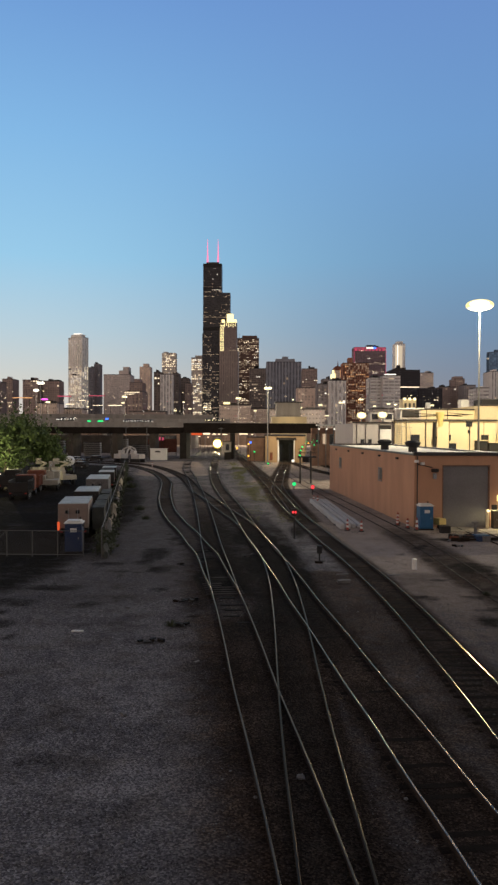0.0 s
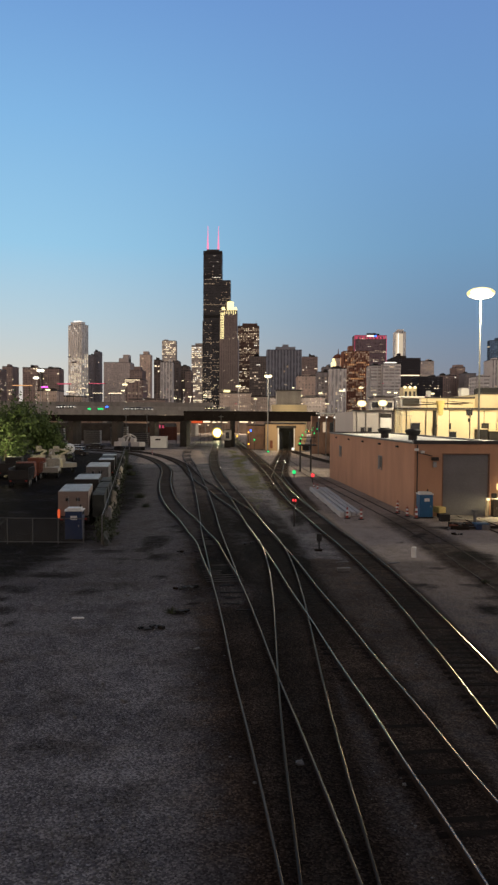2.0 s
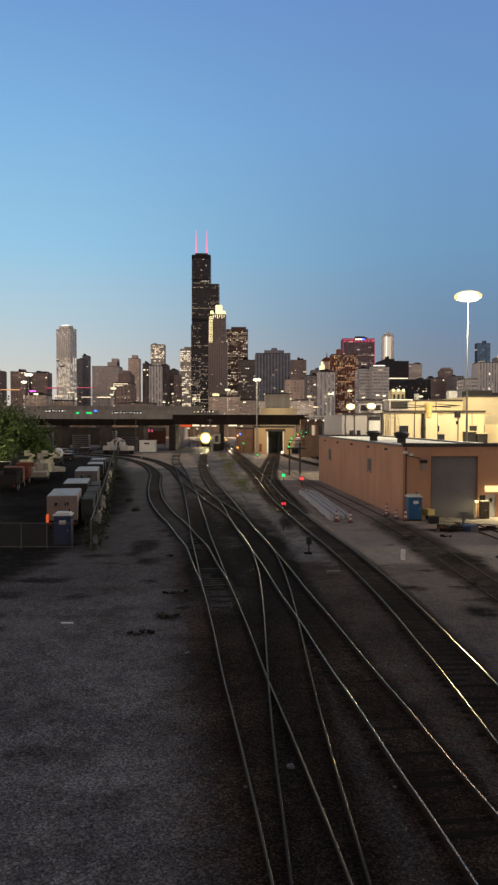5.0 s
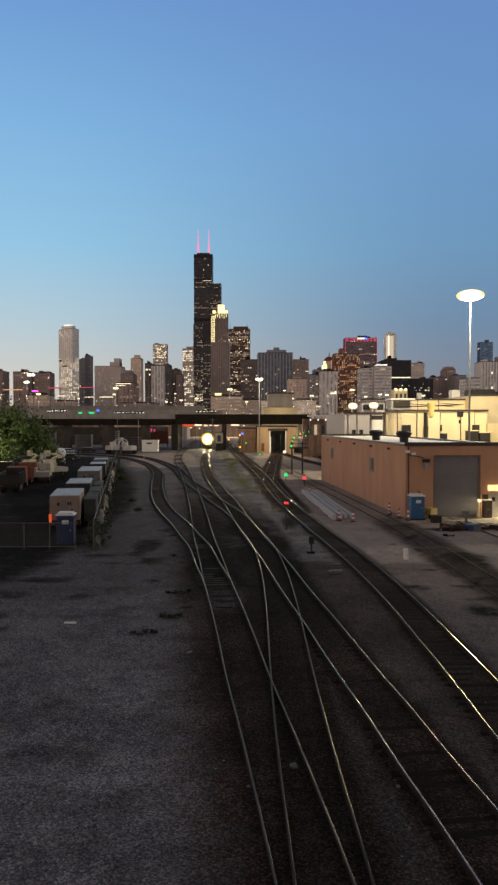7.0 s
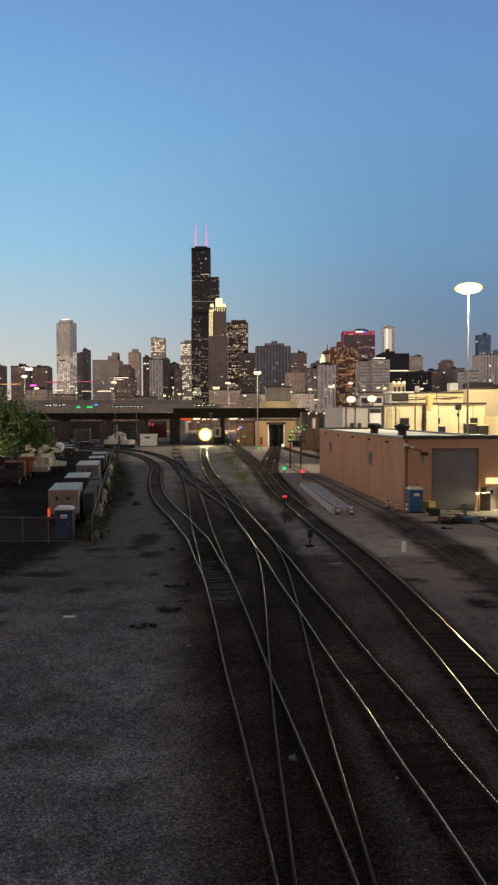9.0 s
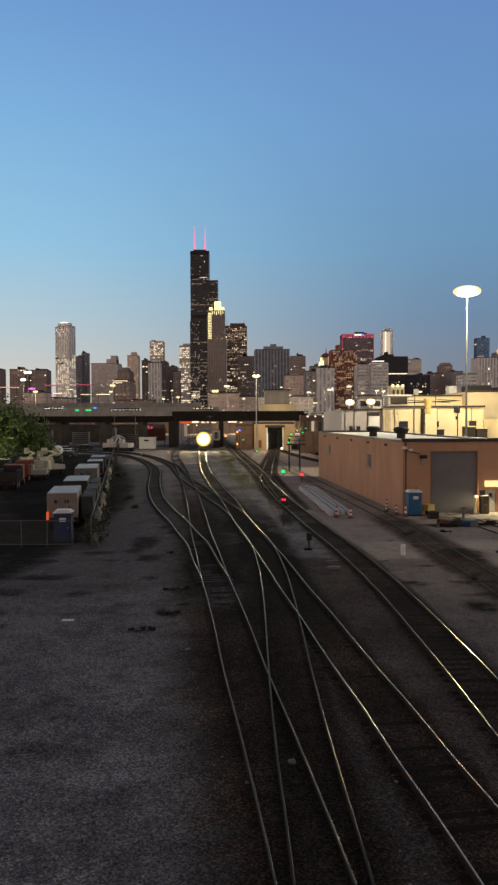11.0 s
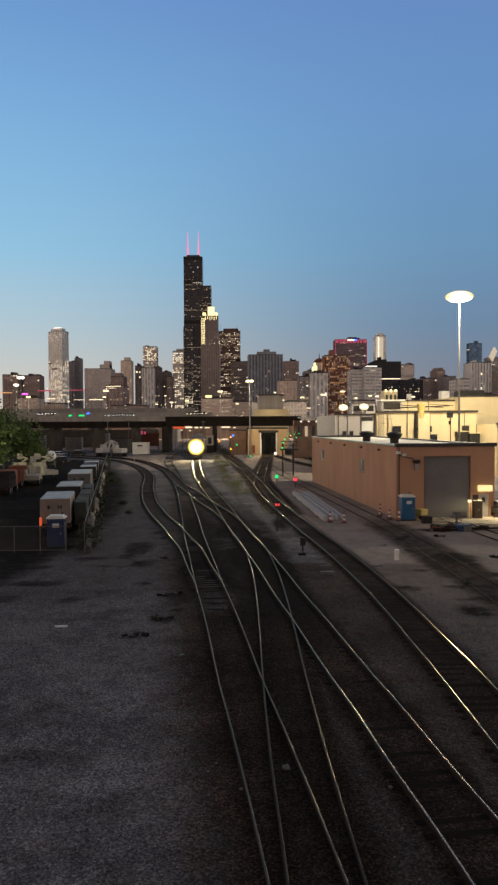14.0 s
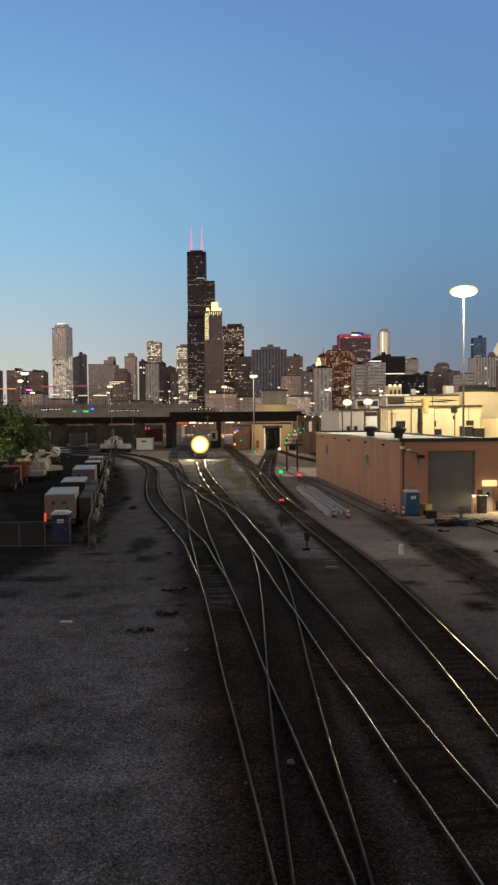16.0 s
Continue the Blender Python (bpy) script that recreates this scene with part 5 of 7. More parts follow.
street_lamp(-34.0, 370, 18.8, 0.40, 0.40, "lit roadside lamp on a tall grey pole")
street_lamp(-26.3, 370, 19.6, 0.40, 0.40, "lit roadside lamp on a tall grey pole")
street_lamp(-43.6, 390, 18.4, 0.30, 0.35, "lit roadside lamp on a tall grey pole")
street_lamp(-1.2, 380, 18.2, 0.35, 0.35, "lit roadside lamp on a tall grey pole")
street_lamp(19.8, 340, 18.7, 0.40, 0.40, "lit roadside lamp on a tall grey pole")
street_lamp(28.9, 340, 20.0, 0.40, 0.40, "lit roadside lamp on a tall grey pole")
street_lamp(38.5, 340, 21.1, 0.50, 0.45, "lit roadside lamp on a tall grey pole")
street_lamp(46.2, 330, 22.2, 0.50, 0.45, "lit roadside lamp on a tall grey pole")
street_lamp(20.2, 420, 25.6, 0.30, 0.30, "lit roadside lamp on a tall grey pole")
street_lamp(66.5, 420, 22.1, 0.40, 0.40, "lit roadside lamp on a tall grey pole")
street_lamp(74.6, 420, 23.4, 0.50, 0.45, "lit roadside lamp on a tall grey pole")
street_lamp(74.7, 400, 22.4, 0.40, 0.40, "lit roadside lamp on a tall grey pole")
street_lamp(70.9, 300, 18.7, 0.30, 0.40, "lit roadside lamp on a tall grey pole")
street_lamp(76.7, 280, 18.9, 0.30, 0.50, "lit roadside lamp on a tall grey pole")
street_lamp(-92.4, 400, 20.5, 0.30, 0.30, "lit roadside lamp on a tall grey pole")
street_lamp(-42.1, 420, 24.0, 0.30, 0.30, "lit roadside lamp on a tall grey pole")
street_lamp(-119.6, 380, 15.9, 0.30, 0.35, "lit roadside lamp on a tall grey pole")
street_lamp(28.5, 300, 14.3, 0.30, 0.25, "lit roadside lamp on a tall grey pole")
street_lamp(-55.9, 170, 8.2, 0.20, 0.28, "lit roadside lamp on a tall grey pole")
street_lamp(-54.2, 170, 8.5, 0.20, 0.28, "lit roadside lamp on a tall grey pole")


# ---- washing shed and signals ----
def wash_shed():
    b = thing("washing_shed", pose(0, 0, 0), "tan concrete train washing shed with an open lit doorway", "shed")
    for x0, x1, z0 in ((2.1, 5.3, -0.3), (9.8, 12.5, -0.3), (5.3, 9.8, 6.2)):
        block("wall", M_TAN, b, x0, x1, 193, 193.4, z0, 6.9, label="tan masonry wall")
    block("wall", M_DARKCONC, b, 2.1, 2.5, 193.4, 211, -0.3, 6.9)
    block("wall", M_DARKCONC, b, 12.1, 12.5, 193.4, 211, -0.3, 6.9)
    block("roof", M_DARKSTEEL, b, 1.9, 12.7, 192.8, 211, 6.9, 7.2)
    # back wall added to block the sky, so the doorway stays dark
    block("wall", M_DARKCONC, b, 2.5, 12.1, 210.6, 211, -0.3, 6.9)
    block("door_post", M_WHITE, b, 5.3, 5.6, 192.8, 193.0, 0, 5.9, label="pale door post")
    block("door_post", M_WHITE, b, 9.5, 9.8, 192.8, 193.0, 0, 5.9, label="pale door post")
    block("door_box", M_DARKSTEEL, b, 5.0, 10.1, 192.6, 193, 5.9, 6.5)
    block("brush", M_BLACK, b, 6.0, 6.7, 198, 198.8, 0, 4.6)
    block("brush", M_BLACK, b, 8.5, 9.2, 198, 198.8, 0, 4.6)
    block("panel", M_RUSTRED, b, 3.3, 4.0, 192.75, 193, 0.6, 2.6)
    # light on the left door jamb, painted as a glowing strip
    block("jamb_glow", G_WHITE, b, 5.62, 5.72, 194, 197, 0.4, 4.2)
    c = thing("storage_building", pose(0, 0, 0), "dusty red-brown brick trackside building", "building")
    block("wall", M_DARKBRICK, c, -2.8, 2.0, 200, 209, -0.3, 6.4)
    block("roof", M_DARKSTEEL, c, -3.0, 2.05, 199.8, 209, 6.4, 6.6)
    h = thing("hall_building", pose(0, 0, 0), "pale yellow lit hall above the bridge", "building")
    block("wall", M_CREAM, h, 5.0, 17.5, 262, 280, -0.3, 13.2)
    block("wall", M_CONC, h, 6.8, 15.5, 264, 278, 13.2, 18.2)
    block("roof", M_COPING, h, 6.4, 15.9, 263.5, 278.5, 18.2, 18.6)
    lamp_row = thing("lamp_row", pose(0, 0, 0), "row of small white wall lamps on a covered walkway", "lamp")
    block("canopy", M_STEEL, lamp_row, 13.6, 25, 169, 172, 9.5, 9.8)
    for i in range(6):
        quick("lamp", G_WHITE, lamp_row, lambda bm: ball(bm, (14.1 + i * 1.75, 168.8, 8.75), 0.2, 2))
        block("post", M_STONE, lamp_row, 13.9 + i * 1.75, 14.1 + i * 1.75, 169.2, 169.4, -0.3, 9.5)
    block("wall", M_DARKBRICK, lamp_row, 12.9, 26, 176, 178, -0.3, 9.0)
    for i in range(7):
        block("window", G_DIMWIN if i in (1, 4) else M_GLASS, lamp_row, 14.0 + i * 1.6, 14.9 + i * 1.6, 175.9, 176, 5.2, 7.6)


wash_shed()


def signal(x, y, h, glow_mat, label, two=False, r=0.16, back=True):
    s = thing("railway_signal", pose(x, y, 0), label, "railway signal", "railway signals")
    quick("post", M_DARKSTEEL, s, lambda bm: rod(bm, (0, 0, -0.2), (0, 0, h), 0.06, seg=8))
    block("head", M_BLACK, s, -0.25 if two else -0.18, 0.25 if two else 0.18, -0.05, 0.2, h - 0.3, h + 0.3, bevel=0.03)
    for dx in ((-0.1, 0.1) if two else (0,)):
        quick("lamp", glow_mat, s, lambda bm: ball(bm, (dx, -0.1, h), r, 2, (1, 0.6, 1.6 if two else 1)))
    return s


signal(2.94, 58.0, 2.1, G_RED, "slim trackside signal showing two red lights", True, 0.065)
signal(5.3, 105.7, 0.8, G_GREEN, "dwarf signal showing green beside the track", False, 0.27)
# dull red trackside plate, drawn here with an added glow
signal(7.35, 97.6, 1.0, G_RED, "low post with a glowing red marker beside the track", False, 0.24)
signal(2.6, 176, 0.5, G_GREEN, "small dwarf signal showing green", False, 0.22)
signal(9.0, 186, 0.7, G_WHITE, "low white marker lamp by the washing shed", False, 0.36)
for dx, dz, g in ((-5.6, 3.6, G_AMBER), (-2.5, 4.7, G_AMBER), (-1.9, 5.1, G_BLUE), (-0.9, 2.6, G_GREEN), (-2.5, 1.5, G_AMBER)):
    signal(dx * 0.99 + 0.1, 205 - 8, dz, g, "trackside lamp post with a small coloured light", False, 0.22 if g is not G_BLUE else 0.28)


def green_lights():
    """A narrow dark gantry over the shed track, strung with green lamps."""
    g = thing("signal_gantry", pose(7.75, 118, 0), "dark steel gantry over a siding with green lamps", "gantry")
    for x in (-0.85, 0.85):
        quick("leg", M_DARKSTEEL, g, lambda bm: (rod(bm, (x, 0, -0.2), (x, 0, 5.2), 0.13, 0.1), rod(bm, (x, 0.9, -0.2), (x, 0.9, 5.2), 0.1), rod(bm, (x, 0, 1.2), (x, 0.9, 3.4), 0.05, seg=6)))
    block("platform", M_DARKSTEEL, g, -1.25, 1.7, -0.3, 1.2, 4.1, 4.35)
    for z in (4.9, 5.5):
        quick("railing", M_DARKSTEEL, g, lambda bm: rod(bm, (-1.2, -0.25, z), (1.65, -0.25, z), 0.05, seg=6))
    block("equipment_box", M_DARKSTEEL, g, -0.5, 0.5, 0.1, 0.8, 3.4, 4.1, bevel=0.05)
    spots = ((-0.98, 4.50, 0.20), (-0.82, 5.30, 0.17), (-0.58, 5.85, 0.19), (-0.1, 6.35, 0.11), (0.42, 6.45, 0.12), (0.95, 6.65, 0.11), (1.3, 6.15, 0.15), (1.75, 6.8, 0.11), (0.15, 6.75, 0.09), (1.15, 7.0, 0.08))
    for k, (x, z, r) in enumerate(spots):
        quick("lamp", G_AMBER if k == 4 else G_GREEN, g, lambda bm: ball(bm, (x, -0.4, z), r * 0.78, 2), "small amber lamp" if k == 4 else "small green lamp")
    quick("cable", M_BLACK, g, lambda bm: [rod(bm, (a[0], -0.36, a[1]), (b[0], -0.36, b[1]), 0.025, seg=6) for a, b in zip(spots[:6], spots[1:7])])
    for a, b in (((-0.85, 0.0, 4.35), (-0.6, -0.36, 6.2)), ((1.3, 0.0, 4.35), (1.35, -0.36, 7.1))):
        quick("lamp_post", M_DARKSTEEL, g, lambda bm: rod(bm, a, b, 0.04, seg=6))


green_lights()


def relay_cabin():
    """A raised trackside cabin at the foot of the bridge pier."""
    c = thing("relay_cabin", pose(-8.5, 209, 0), "pale raised relay cabin with a dark window", "cabin")
    block("base", M_BLACKCONC, c, -0.9, 0.9, 0.1, 1.9, -0.2, 2.2)
    block("body", M_CONC, c, -1.05, 1.05, 0, 2.0, 2.2, 5.0, bevel=0.05)
    block("window", M_GLASS, c, -0.5, 0.5, -0.03, 0.0, 2.6, 4.4, label="dark window")
    block("roof", M_DARKSTEEL, c, -1.15, 1.15, -0.1, 2.1, 5.0, 5.15)
    block("step", M_STEEL, c, -0.6, 0.6, -0.6, 0.0, 2.1, 2.2)


relay_cabin()


def white_shed():
    c = thing("equipment_cabin", pose(-27.5, 204, 0), "small white equipment cabin with a dark sign", "cabin")
    block("body", M_WHITE, c, -2.2, 2.2, 0, 3, -0.1, 3.0, bevel=0.05)
    block("roof", M_WHITE, c, -2.35, 2.35, -0.15, 3.15, 3.0, 3.15)
    block("sign", M_DARKSTEEL, c, -0.9, 0.6, -0.05, -0.01, 2.1, 2.5)


white_shed()


# ---- before the brick shed ----
def portable_toilet(m, body, label):
    t = thing("portable_toilet", m, label, "portable toilet", "portable toilets")
    block("cabin", body, t, -0.58, 0.58, -0.55, 0.58, 0.08, 2.02, bevel=0.04)
    block("skid", M_BLACK, t, -0.6, 0.6, -0.6, 0.6, -0.1, 0.1)
    d = block("door", body, t, -0.42, 0.42, -0.6, -0.55, 0.16, 1.92, bevel=0.015)
    block("sign", M_WHITE, d, -0.2, 0.25, -0.615, -0.6, 1.45, 1.72)
    block("handle", M_STEEL, d, 0.33, 0.38, -0.64, -0.6, 0.95, 1.1)
    for i in range(6):
        block("vent_slot", M_BLACK, t, 0.581, 0.59, -0.35 + i * 0.13, -0.28 + i * 0.13, 1.75, 1.92)
    quick("roof", M_WHITE, t, lambda bm: (bx(bm, -0.64, 0.64, -0.62, 0.64, 2.02, 2.12, bevel=0.04), bx(bm, -0.5, 0.5, -0.48, 0.5, 2.12, 2.24, bevel=0.06)), "translucent white roof")
    quick("vent_pipe", M_BLACK, t, lambda bm: rod(bm, (0.35, 0.35, 2.0), (0.35, 0.35, 2.4), 0.05))
    return t


portable_toilet(pose(14.6, 64.1, 0, 0, 0, 4), M_BLUE, "blue portable toilet with a white roof by the brick shed")


def delineator(x, y, h=0.85):
    """A slim red and white banded channelizer post on a black rubber base."""
    c = thing("traffic_post", pose(x, y, 0), "slim red and white banded traffic post on a rubber base", "traffic post", "traffic posts")
    quick("body", M_CONERED, c, lambda bm: rod(bm, (0, 0, 0), (0, 0, h), 0.12, 0.075, 12))
    quick("base", M_BLACK, c, lambda bm: rod(bm, (0, 0, -0.05), (0, 0, 0.06), 0.27, 0.22, 8))
    for z in (0.28, 0.66):
        quick("band", M_WHITE, c, lambda bm: rod(bm, (0, 0, z * h), (0, 0, (z + 0.2) * h), 0.134 - z * 0.045, 0.125 - z * 0.045, 12))
    quick("handle", M_CONERED, c, lambda bm: rod(bm, (-0.05, 0, h + 0.05), (0.05, 0, h + 0.05), 0.025, seg=8))


for x, y, h in ((12.7, 66.6, 0.75), (13.2, 64.6, 0.8), (13.75, 63.4, 1.0), (13.0, 68.0, 0.95), (8.85, 62.4, 0.85), (7.75, 63.0, 0.9), (6.95, 84.5, 0.95), (6.7, 87.0, 0.8)):
    delineator(x, y, h)


def concrete_ties():
    """Long new concrete beams laid in rows between the tracks."""
    r = random.Random(3)
    for row in range(4):
        for i in range(4):
            y = 66.6 + i * 5.85 + row * 0.5
            x = 7.42 - (y - 64) * 0.042 + 0.58 * row + r.uniform(-0.05, 0.05)
            s = thing("concrete_beam", pose(x, y, 0.0, 0, 0, 2.4 + r.uniform(-0.5, 0.5)), "pale precast concrete beam in a row beside the track", "concrete beam", "stacked concrete beams")
            hgt = (0.42, 0.36, 0.28, 0.24)[row] + 0.08 * r.random()
            block("beam", M_PALECONC, s, -0.18, 0.18, -2.9, 2.9, -0.05, hgt, bevel=0.05)
            block("timber", M_TIE, s, -0.32, 0.32, -0.1, 0.1, -0.06, 0.05)


concrete_ties()


def marker_post():
    p = thing("marker_post", pose(9.76, 45.6, 0), "short pale concrete marker post", "post")
    quick("post", M_WHITE, p, lambda bm: rod(bm, (0, 0, -0.1), (0, 0, 0.62), 0.16, 0.15, 12))
    d = thing("switch_stand", pose(4.05, 47.5, 0), "small dark switch stand between tracks", "switch stand")
    quick("post", M_BLACK, d, lambda bm: rod(bm, (0, 0, -0.1), (0, 0, 0.9), 0.05, seg=8))
    block("lamp_box", M_BLACK, d, -0.17, 0.17, -0.14, 0.14, 0.62, 1.12, bevel=0.03)
    block("base", M_TIE, d, -0.3, 0.2, -0.15, 0.15, -0.05, 0.1)


marker_post()


def crossing_planks():
    """Weathered boards let in between the yard rails."""
    r = random.Random(71)
    for i in range(5):
        y = 32.6 + i * 1.15 + r.uniform(-0.2, 0.2)
        x = -0.7 - (y - 32) * 0.15
        p = thing("crossing_plank", pose(x + r.uniform(-0.1, 0.1), y, 0, 0, 0, r.uniform(2, 10)), "weathered grey board let into the ballast", "board", "crossing boards")
        block("board", M_PLANK, p, -0.62 + r.uniform(0, 0.5), 0.62 + r.uniform(-0.4, 0.3), -0.11, 0.11, -0.05, 0.035 + r.uniform(-0.01, 0.012), bevel=0.012)


crossing_planks()


def small_posts():
    s = thing("marker_stake", pose(-23.7, 166, 0), "small red and white striped marker stake", "stake")
    for i in range(5):
        quick("band", M_WHITE if i % 2 else M_RED, s, lambda bm: rod(bm, (0, 0, -0.1 + i * 0.24), (0, 0, 0.14 + i * 0.24), 0.1, 0.1, 10))
    for x, y, h in ((-30.2, 201, 9.6), (-10.2, 206, 9.2), (-37.0, 207, 9.4)):
        u = thing("utility_pole", pose(x, y, 0), "slim grey utility pole before the bridge", "utility pole", "utility poles")
        quick("pole", M_WIRE, u, lambda bm: rod(bm, (0, 0, -0.3), (0, 0, h), 0.13, 0.08, 8))
        block("crossarm", M_WIRE, u, -0.7, 0.7, -0.06, 0.06, h - 0.5, h - 0.36)
    j = thing("junction_box", pose(4.9, 41.2, 0, 0, 0, 12), "pale low trackside junction box", "junction box")
    block("box", M_STONE, j, -0.35, 0.35, -0.12, 0.12, -0.03, 0.16, bevel=0.02)
    block("lid", M_STONE, j, -0.37, 0.37, -0.14, 0.14, 0.16, 0.19)
    for x, y in ((5.1, 43.6), (8.1, 43.5)):
        w = thing("scrap_board", pose(x, y, 0, 0, 0, 20), "pale scrap board beside the track", "board", "scrap boards")
        block("board", M_STONE, w, -0.4, 0.4, -0.06, 0.06, -0.02, 0.06)


small_posts()


def debris():
    r = random.Random(8)
    p = thing("scrap_pile", pose(17.1, 58.2, 0, 0, 0, 6), "pile of rusty track scrap and timber before the shed", "scrap pile")
    for i in range(26):
        x, y = r.gauss(-0.3, 1.1), r.gauss(0, 0.55)
        block("scrap_piece", r.choice((M_RUSTRED, M_TIE, M_DARKSTEEL, M_RUST, M_RUST, M_STONE)), p, x - r.uniform(0.2, 0.9), x + r.uniform(0.2, 0.9), y - 0.07, y + 0.07, -0.05, r.uniform(0.08, 0.42), bevel=0.02, rz=r.uniform(-60, 60))
    for i in range(5):
        quick("old_rail", M_RUST, p, lambda bm: rod(bm, (-1.6 + i * 0.3, -1.0 + i * 0.22, 0.12), (4.6 + i * 0.4, -0.4 - i * 0.3, 0.12 + i * 0.03), 0.06, seg=6))
    quick("pale_post", M_STONE, p, lambda bm: (rod(bm, (0.05, -0.2, -0.05), (0.05, -0.2, 1.35), 0.13, 0.1, 10), bx(bm, -0.2, 0.3, -0.35, -0.05, 1.3, 1.42)), "pale standing post")
    for x, y, w in ((19.6, 62.2, 1.5), (21.6, 60.8, 1.3), (17.4, 62.9, 0.8),):
        q = thing("concrete_plate", pose(x, y, 0, 0, 0, -8), "pale worn concrete plate lying on the dirt", "concrete plate", "concrete plates")
        block("plate", M_APRON, q, -w, w, -0.45, 0.45, -0.02, 0.06, bevel=0.015)
    t = thing("tarpaulin_crate", pose(17.5, 57.6, 0, 0, 0, 10), "blue plastic crate on the ground", "crate")
    block("body", M_DEEPBLUE, t, -0.5, 0.5, -0.4, 0.4, -0.05, 0.4, bevel=0.08)
    block("lid", M_BLUE, t, -0.53, 0.53, -0.43, 0.43, 0.4, 0.48, bevel=0.03)
    c = thing("dark_crate", pose(15.8, 62.0, 0, 0, 0, 8), "dark steel tool box on the ground", "tool box")
    block("body", M_DARKSTEEL, c, -0.4, 0.4, -0.3, 0.3, -0.05, 0.5, bevel=0.05)
    block("lid", M_DARKSTEEL, c, -0.42, 0.42, -0.32, 0.32, 0.5, 0.56)
    y = thing("yellow_barrow", pose(16.0, 64.6, 0, 0, 0, 20), "yellow wheeled site cart", "cart")
    block("tray", M_YELLOW, y, -0.35, 0.35, -0.5, 0.5, 0.35, 0.9, bevel=0.05)
    quick("wheel", M_BLACK, y, lambda bm: rod(bm, (-0.3, -0.3, 0.22), (0.3, -0.3, 0.22), 0.25, 0.25, 14))
    b = thing("bollard", pose(20.1, 64.4, 0), "pale bollard beside the rolling door", "bollard")
    quick("post", M_CREAM, b, lambda bm: rod(bm, (0, 0, -0.1), (0, 0, 1.7), 0.14, 0.14, 12))
    block("lamp", G_STREET, b, -0.1, 0.2, -0.2, -0.14, 1.5, 1.68)
    for x, y in ((14.5, 84), (16.0, 76)):
        v = thing("roof_ventilator", pose(x, y, 6.37), "dark mushroom ventilator on the flat roof", "ventilator", "roof ventilators")
        quick("neck", M_DARKSTEEL, v, lambda bm: rod(bm, (0, 0, -0.05), (0, 0, 0.6), 0.45, 0.45, 16))
        quick("hood", M_BLACK, v, lambda bm: (rod(bm, (0, 0, 0.5), (0, 0, 0.95), 0.6, 0.85, 20), rod(bm, (0, 0, 0.95), (0, 0, 1.15), 0.85, 0.5, 20)))


debris()


def shed_front():
    """What stands beside the lit personnel door."""
    c = thing("utility_cabinet", pose(21.0, 64.75, 0, 0, 0, 4.5), "brown steel utility cabinet beside the lit door", "cabinet")
    block("body", M_BARK, c, -0.36, 0.36, -0.3, 0.3, -0.02, 1.55, bevel=0.03)
    for x in (-0.17, 0.17):
        d = block("door", M_BARK, c, x - 0.16, x + 0.16, -0.33, -0.3, 0.1, 1.45)
        block("handle", M_STEEL, d, x - 0.02 + (0.1 if x < 0 else -0.1), x + 0.02 + (0.1 if x < 0 else -0.1), -0.36, -0.33, 0.7, 0.9)
    block("lid", M_OLDCREAM, c, -0.4, 0.4, -0.34, 0.34, 1.55, 1.6)


shed_front()


def litter():
    """Small heaps of timber and iron on the gravel beside the yard track."""
    r = random.Random(18)
    for x, y, n, spread in ((-3.3, 36.6, 9, 0.8), (-3.1, 32.2, 5, 0.4), (-4.4, 29.8, 5, 0.7), (-4.6, 46.5, 4, 0.9), (-0.6, 50.0, 4, 0.6), (16.1, 46.3, 7, 0.6), (14.9, 54.6, 5, 0.5)):
        h = thing("litter_heap", pose(x, y, 0), "small heap of dark iron scraps on the gravel", "scrap", "litter heaps")
        for i in range(n):
            u, v = r.gauss(0, spread * 0.5), r.gauss(0, spread * 0.3)
            w = r.uniform(0.05, 0.2)
            block("scrap_piece", r.choice((M_BLACK, M_OIL, M_TIE, M_BLACK)), h, u - w, u + w, v - 0.06, v + 0.06, -0.04, r.uniform(0.04, 0.13), rz=r.uniform(-80, 80))
    for x, y in ((-6.2, 35.2), (-9.0, 25.5), (-4.0, 22.0), (-2.2, 27.0)):
        b = block("pale_chip", M_STONE, None, x - 0.12, x + 0.12, y - 0.05, y + 0.05, -0.02, 0.05, rz=r.uniform(-60, 60))
        tagged(b, "pale concrete chip on the gravel", "chip", "concrete chips")


litter()


# ---- truck lot ----
def wheels(p, spots, r=0.5, w=0.28):
    for x, y in spots:
        wh = quick("wheel", M_BLACK, p, lambda bm: rod(bm, (x - w / 2, y, r), (x + w / 2, y, r), r, r, 18))
        quick("rim", M_STEEL, wh, lambda bm: rod(bm, (x - w / 2 - 0.01, y, r), (x + w / 2 + 0.01, y, r), r * 0.55, r * 0.55, 12))


